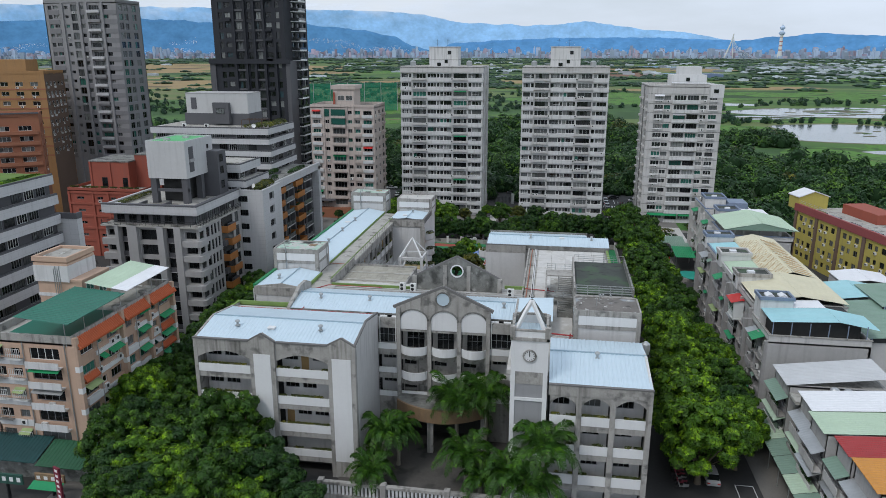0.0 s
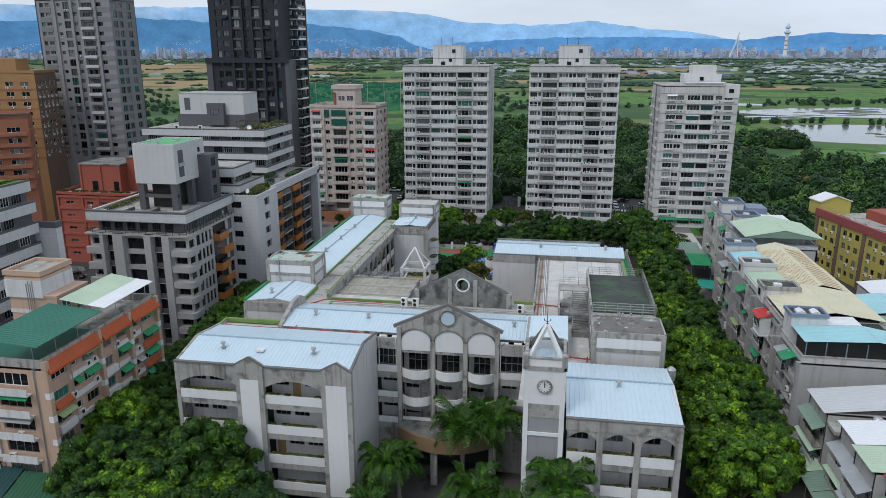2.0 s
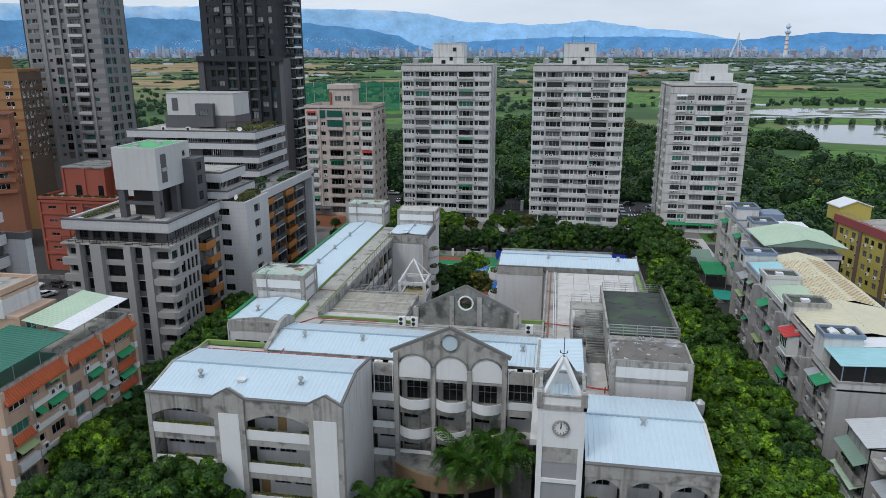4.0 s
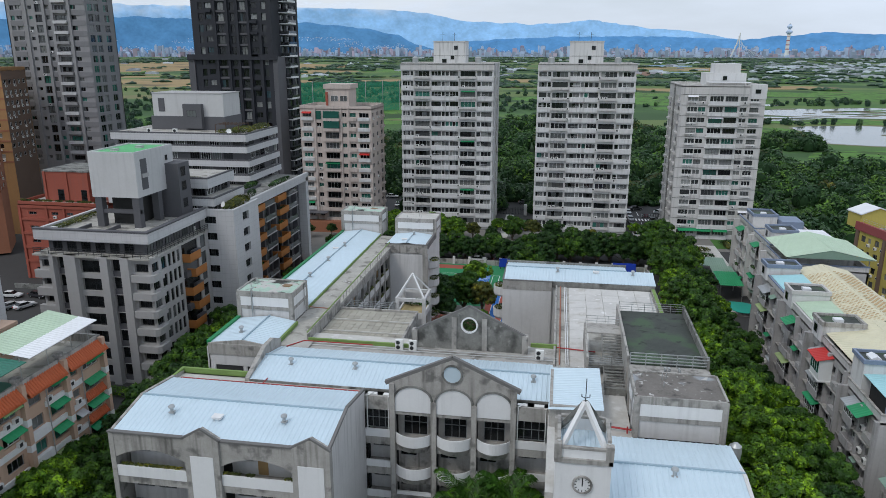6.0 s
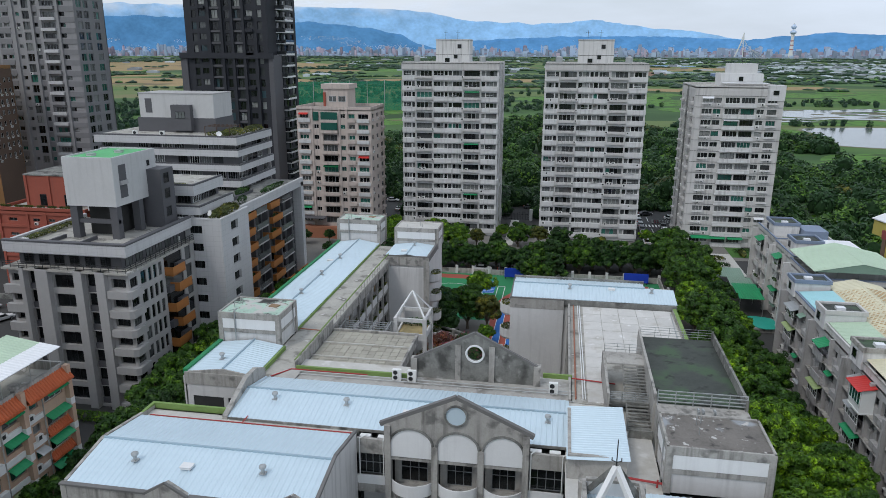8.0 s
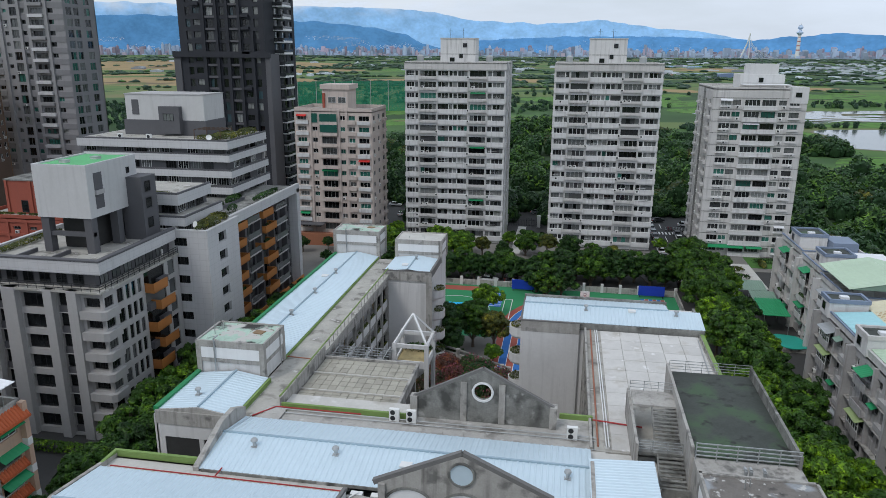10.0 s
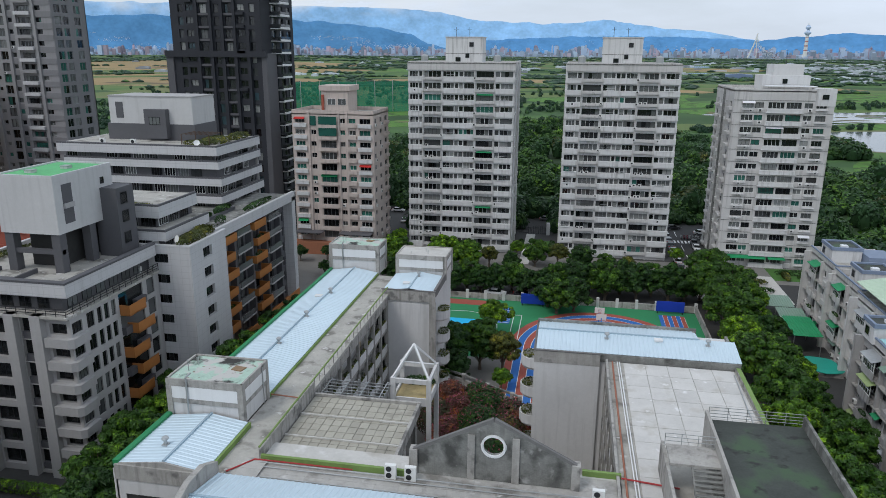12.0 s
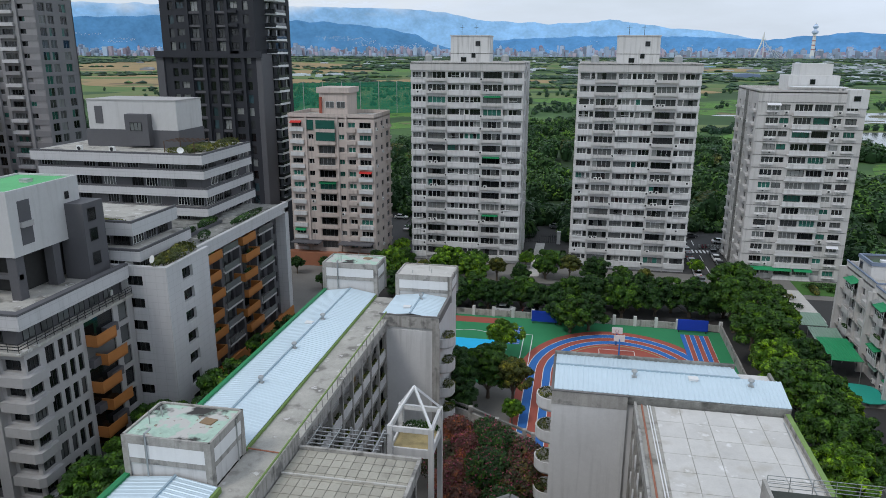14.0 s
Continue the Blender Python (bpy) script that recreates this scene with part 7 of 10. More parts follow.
part("green_glazing", bx(box(7.4, 12.2, -0.95, -0.85, PZ - 5.5, PZ - 0.6), 4.9, 6.5, -0.2, -0.1, PZ - 3.0, PZ - 0.6), M_glassgreen, pk, "green glazed top balconies", m)
m = side("E", P0, P1, Q0, Q1)
facade(pk, m, Q1 - Q0, 0, PZ, flp, [(1.2, 3.0, 0.9, 2.1, 2), (6.0, 8.0, 0.9, 2.1, 2), (11.0, 13.5, 0.8, 2.1, 3)], M_pinktile, 402, 0.4, None, None, 0.35)
for fl in flp:
    part("bay_parapet", box(10.6, 14.0, -0.6, 0, fl - 0.1, fl + 0.7), M_pinktile, pk, "", m)
for w in "WN":
    part("wall", box(0.5, 21.2 if w == "N" else 14.5, 0.02, 0.3, 0, PZ), M_pinktile, pk, "", side(w, P0, P1, Q0, Q1))
flat_roof(pk, P0, P1, Q0, Q1, PZ, M_roofconc, M_pinktile, 0.9)
part("penthouse", bx(box(-69.6, -62.4, 209.4, 217, PZ, PZ + 5.6), -70.1, -61.9, 209.0, 217.4, PZ + 5.6, PZ + 6.9), M_pinktile, pk, "beige rooftop room")
for u in (1.6, 4.4):
    window(pk, pose(-69.6, 209.3, 0), u, u + 2.2, PZ + 2.0, PZ + 3.6, 2, 1, 0.0, M_framewhite, M_glassgrey)
part("red_post", box(-69.5, -68.9, 208.9, 209.4, PZ, PZ + 4.6), M_terra, pk, "red painted roof post")
part("canopy", box(P0 + 0.5, P0 + 8, Q0 - 3.5, Q0, 5.8, 6.0), M_midtile, pk, "dark entrance canopy")
part("canopy", box(P1 - 9, P1 - 0.5, Q0 - 3.5, Q0, 5.8, 6.0), M_midtile, pk, "dark entrance canopy")
part("podium", box(P0 - 1, P1 + 1, Q0 - 3, Q0 - 0.7, 0, 3.4), M_brick, pk, "brick-tiled podium")

# charcoal tower
dk = thing("charcoal_tower", "very tall charcoal tower with white edge balconies", "apartment tower")
D0, D1, E0, E1, DS, DZ = -110.4, -85.5, 210.0, 232.0, 51.3, 104.0
core(dk, D0 + 2.2, D1, E0, E1, 0, DZ, 1.0)
fld = [0.6 + 3.18 * i for i in range(4, 32)]
m = side("S", D0, D1, E0, E1)
colsd = [(2.2, 3.6, 0.5, 2.6, 1), (4.4, 6.4, 0.9, 2.5, 2), (8.2, 10.2, 0.3, 2.6, 2), (12.2, 13.6, 0.3, 2.6, 1), (15.2, 17.0, 0.3, 2.6, 2), (18.6, 20.6, 0.9, 2.5, 2), (22.0, 23.4, 0.5, 2.6, 1)]
facade(dk, m, D1 - D0, 0, DZ, fld, colsd, M_darktile, 501, 0.5, [M_framedark], [M_glass, M_glass, M_glassmid, M_glassblue], 0.0, joined=True)
for u in (7.2, 11.0, 14.2, 17.6, 21.2):
    part("fin", box(u, u + 0.7, -0.7, 0, 0, DZ if u != 21.2 else DS + 6), M_darktile, dk, "", m)
for fl in fld:
    part("spandrel", box(7.9, 11.0, -0.35, 0, fl - 0.3, fl + 0.25), M_midtile, dk, "", m)
    part("spandrel", box(14.9, 17.6, -0.35, 0, fl - 0.3, fl + 0.25), M_midtile, dk, "", m)
    if rng.random() < 0.4:
        u = rng.choice([4.3, 18.5])
        part("balcony_front", box(u, u + 2.2, -0.9, 0, fl - 0.2, fl + 0.5), M_darktile, dk, "", m)
part("lower_side", box(D0 - 2.0, D0, E0 - 0.4, E1, 0, DS), M_midtile, dk)
part("step_band", box(D0 - 2.1, D1 + 1.5, E0 - 0.9, E0, DS - 1.0, DS + 0.6), M_darktile, dk)
part("east_bay", box(D1, D1 + 1.4, E0 - 0.4, E0 + 6, 0, DS), M_midtile, dk)
m = side("E", D0, D1, E0, E1)
facade(dk, m, E1 - E0, 0, DZ, fld, [(7, 10, 0.3, 2.6, 3), (12, 15, 0.3, 2.6, 3), (17, 20, 0.3, 2.6, 3)], M_darktile, 502, 0.4, [M_framedark], None, 0.0, joined=True)
for fl in fld:
    part("white_balcony", bx(box(6.2, 12.5, -3.0, 0, fl - 0.3, fl - 0.1), 6.2, 12.5, -3.0, -2.85, fl - 0.1, fl + 0.25), M_clean, dk, "white balcony slab", m)
    part("balcony_glass", bx(box(6.3, 12.4, -2.98, -2.92, fl + 0.25, fl + 0.95), 6.3, 6.36, -2.9, 0, fl, fl + 0.95), M_glassmid, dk, "", m)
for w in "WN":
    part("wall", box(0.5, 21.5 if w == "W" else 24.4, 0.02, 0.3, 0, DZ), M_darktile, dk, "", side(w, D0, D1, E0, E1))
part("roof_slab", box(D0, D1, E0, E1, DZ - 0.2, DZ + 0.4), M_midtile, dk)

# tall grey tower
gy = thing("grey_tower", "tall grey apartment tower with green-tinted corner windows", "apartment tower")
G0, G1, H0, H1, GZ = -168.0, -141.5, 205.0, 219.0, 70.0
core(gy, G0, G1, H0, H1, 0, GZ, 0.8)
flg = [1.0 + 3.0 * i for i in range(6, 23)]
m = side("S", G0, G1, H0, H1)
facade(gy, m, G1 - G0, 0, GZ, flg, [(1.4, 2.8, 0.8, 2.1, 1), (3.4, 5.2, 1.0, 2.1, 2), (7.6, 8.8, 1.0, 2.0, 1), (9.8, 12.0, 0.2, 2.4, 2), (13.2, 14.6, 0.9, 2.1, 1), (16.4, 20.2, 0.7, 2.1, 4), (21.6, 23.4, 0.9, 2.1, 2)], M_towergrey, 601, 0.5, [M_framedark, M_frame], [M_glass, M_glass, M_glassgreen, M_glassgrey], 0.05, joined=True)
for u in (6.2, 12.4, 15.2, 20.8):
    part("rib", box(u, u + 0.9, -0.5, 0, 0, GZ), M_towergrey, gy, "", m)
for i, fl in enumerate(flg):
    part("balcony_front", box(16.0, 20.6, -1.0, 0, fl - 0.25, fl + 0.6), M_lightstone if i % 3 else M_towergrey, gy, "", m)
for fl in flg:
    for a, b in ((1.2, 5.4), (13.0, 15.0), (21.4, 26.4)):
        put("spandrel_panel", kept(("spandrel", a), lambda: mesh_of("spandrel_panel", box(0, b - a, -0.1, 0, 0, 1.5), M_towerdark)), gy, m @ Matrix.Translation((a, 0, fl - 0.9)))
m = side("E", G0, G1, H0, H1)
facade(gy, m, H1 - H0, 0, GZ, flg, [(1.2, 3.6, 0.4, 2.5, 2), (4.4, 6.6, 0.4, 2.5, 2), (9.0, 11.5, 0.4, 2.5, 2)], M_towergrey, 602, 0.3, [M_frame], [M_glassgreen, M_glassgreen, M_glass], 0.0, joined=True)
for w in "WN":
    part("wall", box(0, 14 if w == "W" else 26.5, 0, 0.3, 0, GZ), M_towergrey, gy, "", side(w, G0, G1, H0, H1))
flat_roof(gy, G0, G1, H0, H1, GZ, M_roofconc, M_towergrey, 1.0)
part("crown", box(G0 + 7, G1 - 5, H0 + 3, H1 - 2, GZ, GZ + 4), M_towergrey, gy)

# brown and orange-brown blocks


def tiled_block(label, x0, x1, y0, y1, z1, wall, floors, cols, ecols, seed, frames=None, ac=0.2, rim=0.8, top=None, name="apartment_block", lap=None, ewall=None):
    b = thing(name, label, "apartment block")
    core(b, x0, x1, y0, y1, 0, z1, 0.7)
    facade(b, side("S", x0, x1, y0, y1), x1 - x0, 0, z1, floors, cols, wall, seed, 0.35, frames, [M_glass, M_glass, M_glassgrey], ac, joined=True)
    facade(b, side("E", x0, x1, y0, y1), y1 - y0, 0, z1, floors, ecols, ewall or wall, seed + 1, 0.35, frames, [M_glass, M_glass, M_glassgrey], ac, joined=True)
    for w in "WN":
        part("wall", box(0, (y1 - y0) if w == "W" else (x1 - x0), 0, 0.3, 0, z1), wall, b, "", side(w, x0, x1, y0, y1))
    flat_roof(b, x0, x1, y0, y1, z1, top or M_roofconc, wall, rim)
    if lap:
        for fl in floors:
            part("floor_band", box(0, x1 - x0, -0.12, 0, fl - 0.35, fl + 0.1), lap, b, "", side("S", x0, x1, y0, y1))
    return b


b1 = tiled_block("tall brown-tiled apartment block with orange panels", -178, -154.0, 186, 200, 47.5, M_tanbrick, [0.8 + 3 * i for i in range(7, 15)], [(1 + 4.6 * i, 3.4 + 4.6 * i, 0.8, 2.1, 2) for i in range(5)], [(0.8 + 2.7 * i, 2.4 + 2.7 * i, 0.8, 2.1, 2) for i in range(5)], 701, [M_framewhite], 0.6, lap=M_brick, ewall=M_brown)
part("penthouse", box(-172, -160, 188, 196, 47.5, 51.8), M_tanbrick, b1, "orange-brown rooftop room")
b2 = tiled_block("orange-brown apartment block with stepped balconies", -178, -143.5, 165, 178, 35.6, M_brick, [0.8 + 3 * i for i in range(5, 11)], [(1 + 5.6 * i, 4.4 + 5.6 * i, 0.7, 2.1, 3) for i in range(6)], [(1.5, 4, 0.8, 2.1, 2), (6, 9, 0.8, 2.1, 3)], 703, [M_framewhite])
for fl in [0.8 + 3 * i for i in range(5, 11)]:
    part("balcony_front", box(22.6, 34.0, -1.0, 0, fl - 0.3, fl + 0.6), M_brick, b2, "", side("S", -178, -143.5, 165, 178))

b1.matrix_basis = pose(-157.0, 186, 0, 0, 0, 13) @ Matrix.Translation((154.0, -186, 0))
b2.matrix_basis = pose(-144.5, 165, 0.6, 0, 0, 34) @ Matrix.Translation((143.5, -165, 0))
part("coping", box(-178, -143.4, 164.6, 165.2, 36.3, 36.7), M_midtile, b2)

wl = part("low_wall", box(-123.4, -114.6, 140.6, 141.0, 0, 1.1), M_concdark, None)
tagged(wl, "low stained wall beside the parking ground", "wall", kind="structure")
rd = tiled_block("terracotta red block with planted roof terrace", -125.5, -104, 148, 163, 18.2, M_terra, [1.0 + 3.4 * i for i in range(5)], [(2.5, 4.6, 1.2, 1.9, 2), (8.5, 10.2, 1.2, 1.9, 2), (12.4, 14.0, 1.2, 1.9, 2)], [(2, 4, 1, 2, 2), (8, 10, 1, 2, 2)], 705, rim=0.7)
part("upper_block", box(-121, -109.3, 152, 164, 18, 25.4), M_terra, rd)
part("upper_coping", box(-121.2, -109.1, 151.8, 164, 25.4, 25.7), M_concdark, rd)
part("rear_block", box(-109.3, -102, 155, 164, 18, 27.0), M_terra, rd)
part("rear_coping", box(-109.3, -101.8, 154.8, 164, 27.0, 27.3), M_concdark, rd)
for u in (-121, -115.3, -109.9):
    part("upper_pilaster", box(u, u + 0.6, 151.75, 152, 18, 25.4), M_terra, rd)
for u in (3.4, 9.5):
    window(rd, pose(-121, 151.95, 0), u, u + 1.6, 18.6, 21.2, 1, 1, 0.0, M_framedark, M_glass)
m = side("S", -125.5, -104, 148, 163)
for z in (4.2, 7.6, 11.0, 14.4, 17.4):
    part("floor_band", box(0, 21.5, -0.25, 0, z, z + 0.6), M_terra, rd, "", m)
for u in (0, 7.0, 11.5, 17, 21):
    part("pilaster", box(u, u + 0.6, -0.3, 0, 0, 18), M_terra, rd, "", m)
planter(rd, -125, -105, 148.5, 19.1, I4, 91, M_leafolive, 0.3)

# ---- the grey terraced apartment complex ----
ga = thing("terraced_apartments", "grey terraced apartment block with white roof bands and tank tower", "apartment block", group="grey terraced apartments")
x0, x1, y0, y1 = -82.0, -62.6, 100.0, 118.8
core(ga, x0, x1, y0, y1, 0, 21.6, 1.6)
fla = [0.9 + 2.98 * i for i in range(7)]
m = side("E", x0, x1, y0, y1)
wide = y1 - y0
colsE = [(0.3, 2.1, 0.45, 1.9, 3), (3.0, 4.4, 0.2, 2.2, 2), (5.0, 5.9, 0.1, 2.2, 1), (6.4, 7.3, 0.1, 2.2, 1), (7.8, 8.7, 0.1, 2.2, 1), (15.8, 17.6, 0.2, 2.5, 1)]
facade(ga, m, wide, 0, 21.8, fla, colsE + [(9.4, 14.8, -0.4, 2.5, 1)], M_greytile, 801, 0.35, [M_framedark], [M_glass, M_glass, M_glassgrey], 0.0)
for i, fl in enumerate(fla):
    if i >= 1:
        a, b = ((9.5, 13.2), (11.0, 14.9))[i % 2]
        part("orange_balcony", bx(bx(box(a, b, -1.4, -1.28, fl - 0.45, fl + 0.95), a, b, -1.4, 0.3, fl - 0.5, fl - 0.35), a, a + 0.12, -1.3, 0.3, fl - 0.4, fl + 0.95), M_orange, ga, "orange-brown balcony front", m)
        a, b = ((12.6, 14.9), (9.6, 11.2))[i % 2]
        part("grey_balcony", box(a, b, -0.5, 0.3, fl - 0.35, fl + 0.7), M_midtile, ga, "", m)
m = side("S", x0, x1, y0, y1)
facade(ga, m, x1 - x0, 0, 21.8, fla, [(0.4, 2.0, 0.7, 1.9, 2), (3.2, 4.9, -0.4, 2.5, 1), (7.2, 11.0, 0.0, 2.1, 2), (12.6, 14.6, -0.4, 2.5, 1), (16.6, 18.9, 0.5, 1.9, 3)], M_greytile, 803, 0.9, [M_framedark], [M_glass], 0.0)
for fl in fla:
    part("corner_band", slab(bmesh.new(), [(16.2, 0), (16.2, -0.75), (19.4, -0.75), (20.0, -0.3), (20.0, 2.6), (19.4, 2.6), (19.4, 0)], fl - 0.95, fl + 0.2), M_greytile, ga, "", m)
    part("niche_balcony", box(3.3, 4.8, 0.15, 0.9, fl - 0.4, fl + 0.5), M_midtile, ga, "", m)
    part("niche_balcony", box(12.7, 14.5, 0.15, 0.9, fl - 0.4, fl + 0.5), M_midtile, ga, "", m)
    part("left_band", box(-0.6, 2.3, -0.7, 0, fl - 1.0, fl + 0.3), M_greytile, ga, "", m)
for a, b in ((2.4, 3.1), (5.0, 7.0), (11.2, 12.5), (14.7, 16.1)):
    part("pier", box(a, b, -0.9, 0, 0, 21.8), M_greytile, ga, "", m)
part("terrace_floor", box(x0 - 0.5, x1 + 0.3, y0 - 0.8, y1, 21.5, 21.8), M_roofconc, ga)
part("terrace_rail", rail(bmesh.new(), [(x0 - 0.3, y0 - 0.6, 21.8), (x1 + 0.1, y0 - 0.6, 21.8), (x1 + 0.1, y1, 21.8)], 1.0, 1.3, 3, 0.05), M_darkmetal, ga, "dark terrace railing")
part("set_back_wall", box(x0 + 1.2, x1 - 1.6, y0 + 1.2, y1, 21.8, 24.0), M_midtile, ga, "dark set-back storey")
for i in range(6):
    window(ga, side("E", x0 + 1.2, x1 - 1.6, y0 + 1.2, y1), 0.8 + 2.7 * i, 2.6 + 2.7 * i, 22.0, 23.7, 2, 1, -0.06, M_framedark, M_glassgrey)
    window(ga, side("S", x0 + 1.2, x1 - 1.6, y0 + 1.2, y1), 0.8 + 2.5 * i, 2.4 + 2.5 * i, 22.0, 23.7, 2, 1, -0.06, M_framedark, M_glass)
part("roof_band", bx(bx(bx(box(x0 - 0.4, x1, y0, y0 + 0.6, 24.0, 25.6), x1 - 0.6, x1, y0 + 0.6, y1, 24.0, 25.6), x0 - 0.4, x0 + 0.2, y0 + 0.6, y1, 24.0, 25.6), x0, x1 - 0.3, y0 + 0.3, y1, 23.8, 24.1), M_lightstone, ga, "light stone roof band")
part("roof_coping", bx(box(x0 - 0.45, x1 + 0.05, y0 - 0.05, y0 + 0.8, 25.6, 25.85), x1 - 0.8, x1 + 0.05, y0 + 0.8, y1, 25.6, 25.85), M_midtile, ga)
part("roof_floor", box(x0 + 0.2, x1 - 0.6, y0 + 0.6, y1, 24.6, 24.85), M_roofconc, ga)
part("roof_planting", leaf_cloud(bmesh.new(), [(-80.6, 109, 25.3, 0.8, 7.5, 0.35)], 900, 0.22, rng), M_leafolive, ga)
part("roof_kerb", bx(bx(box(-76.5, -71.0, 102.0, 102.3, 24.85, 25.4), -76.5, -76.2, 102.3, 106, 24.85, 25.4), -71.3, -71.0, 102.3, 106, 24.85, 25.4), M_midtile, ga)
part("tank_tower", box(-75.4, -67.2, 106.0, 117.5, 29.9, 37.0), M_plaster, ga, "pale plastered tank tower")
part("tank_rim", bx(bx(bx(box(-75.4, -67.2, 106.0, 106.3, 37.0, 37.3), -75.4, -67.2, 117.2, 117.5, 37.0, 37.3), -75.4, -75.1, 106.3, 117.2, 37.0, 37.3), -67.5, -67.2, 106.3, 117.2, 37.0, 37.3), M_lightstone, ga)
part("tank_top", box(-75.1, -67.5, 106.3, 117.2, 37.0, 37.1), M_roofgreen, ga, "bright green coated roof")
part("tank_slot", box(-67.22, -67.16, 107.4, 109.2, 31.0, 36.0), M_midtile, ga, "recessed grey slot")
part("slot_balcony", box(-67.3, -66.9, 107.4, 109.2, 33.0, 33.6), M_greytile, ga)
window(ga, side("E", -75.4, -67.2, 106, 117.5), 8.9, 9.6, 34.8, 35.7, 1, 1, -0.05, M_framedark, M_glass)
for a, b in ((-75.2, 106.2), (-68.6, 106.2), (-75.2, 111), (-68.6, 112)):
    part("tank_pillar", box(a, a + 1.2, b, b + 1.2, 24.8, 29.9), M_midtile, ga)
part("tank_beam", box(-75.2, -67.4, 106.4, 107, 27.2, 27.8), M_midtile, ga)
part("lift_core", box(-74, -69.5, 109, 117.5, 24.8, 29.9), M_inside, ga)
part("lift_shaft", box(-68.2, -64.8, 114.6, 118.4, 24.8, 34.3), M_midtile, ga, "dark grey lift shaft")
for z in (26.5, 29.5, 32.0):
    window(ga, side("E", -68.2, -64.8, 114.6, 118.4), 0.8, 2.2, z, z + 1.6, 1, 1, -0.05, M_framedark, M_glass)

gb = thing("terraced_apartments", "light stone apartment block with orange balconies and roof garden", "apartment block", group="grey terraced apartments")
x0, x1, y0, y1 = -70.0, -57.4, 119.0, 129.6
core(gb, -82, x1, y0, 130.0, 0, 24.2, 1.4)
part("core", box(-80, -62.4, 129, 161, 0, 24.0), M_inside, gb)
flb = [0.8 + 3.05 * i for i in range(8)]
facade(gb, side("S", x0, x1, y0, y1), x1 - x0, 0, 25.2, flb, [(6.9, 9.1, 0.7, 2.0, 3)], M_lightstone, 811, 0.3, [M_framedark], [M_glass], 0.0)
facade(gb, side("E", x0, x1, y0, y1), y1 - y0, 0, 25.2, flb, [(3.6, 6.2, 0.5, 2.1, 2)], M_lightstone, 812, 0.8, [M_framedark], [M_glass], 0.0)
part("dark_strip", box(-65.6, -64.0, 118.9, 119.0, 0, 24), M_midtile, gb)
part("coping", bx(box(-66, x1 + 0.05, y0 - 0.05, y0 + 0.5, 25.2, 25.5), x1 - 0.45, x1 + 0.05, y0 + 0.5, 129.8, 25.2, 25.5), M_lightstone, gb)
part("terrace_floor", box(-82, x1 - 0.4, y0 + 0.4, 129.6, 24.2, 24.6), M_roofconc, gb)
part("terrace_floor", box(-82, -60.3, 129.6, 162, 24.2, 24.6), M_concdark, gb)
part("terrace_planter", box(-65.6, -64.2, 133, 147, 24.6, 25.1), M_midtile, gb)
part("roof_garden", leaf_cloud(bmesh.new(), [(-64.9, 136.5, 25.4, 0.7, 3.0, 0.6), (-64.9, 143.5, 25.4, 0.7, 3.0, 0.8)], 1500, 0.2, rng), M_leafdark, gb)
part("roof_garden", leaf_cloud(bmesh.new(), [(-59.0, 124, 25.9, 1.2, 5.0, 0.8), (-58.8, 121, 26.0, 0.9, 1.2, 0.9), (-60.2, 127.5, 25.8, 1.4, 1.8, 0.6)], 1700, 0.22, rng), M_leafolive, gb, "roof garden shrubs")
part("roof_garden", leaf_cloud(bmesh.new(), [(-61.2, 150, 25.2, 0.8, 6.0, 0.5), (-61.4, 136, 25.3, 0.8, 1.5, 0.8)], 1000, 0.2, rng), M_leafdark, gb)
part("satellite_dish", lathe(bmesh.new(), [(0.05, 0), (0.35, 0.08), (0.55, 0.25)], 14), M_whitemetal, gb, "white satellite dish", pose(-59.4, 119.6, 26.3, 70, 0, -30))
# recessed front with orange balconies
ox, oy0, oy1 = -61.0, 129.6, 161.8
mo = pose(ox, oy0, 0, 0, 0, 90)
colo = [(1.0, 5.4, -0.2, 2.5, 3), (8.8, 13.2, -0.2, 2.5, 3), (15.4, 19.4, -0.2, 2.5, 3), (21.0, 25.0, -0.2, 2.5, 3), (27.4, 30.6, 0.4, 2.2, 2)]
facade(gb, mo, oy1 - oy0, 0, 24.2, flb, colo, M_midtile, 815, 0.7, [M_framedark], [M_glass, M_glassgrey], 0.1)
for i, fl in enumerate(flb):
    if 2 <= i:
        for a, b in (((0.4, 6.2), (14.6, 19.8)), ((1.8, 7.0), (13.8, 18.6)))[i % 2]:
            part("orange_balcony", bx(bx(bx(box(a, b, -2.0, -1.85, fl - 0.35, fl + 0.95), a, a + 0.15, -1.85, 0, fl - 0.35, fl + 0.95), b - 0.15, b, -1.85, 0, fl - 0.35, fl + 0.95), a, b, -2.0, 0, fl - 0.4, fl - 0.25), M_orange, gb, "orange-brown balcony box", mo)
            if rng.random() < 0.6:
                part("balcony_plants", leaf_cloud(bmesh.new(), [((a + b) / 2, -1.4, fl + 0.9, 1.2, 0.35, 0.35)], 170, 0.15, rng), M_leafdark, gb, "", mo)
        part("glass_rail", box(8.4, 13.4, -1.4, -1.34, fl - 0.2, fl + 0.8), M_glassgrey, gb, "", mo)
        part("glass_rail", box(20.6, 26.0, -1.6, -1.54, fl - 0.2, fl + 0.8), M_glassgrey, gb, "", mo)
        part("balcony_slab", box(8.2, 13.6, -1.5, 0, fl - 0.45, fl - 0.2), M_greytile, gb, "", mo)
        part("balcony_slab", box(20.4, 26.2, -1.7, 0, fl - 0.45, fl - 0.2), M_greytile, gb, "", mo)
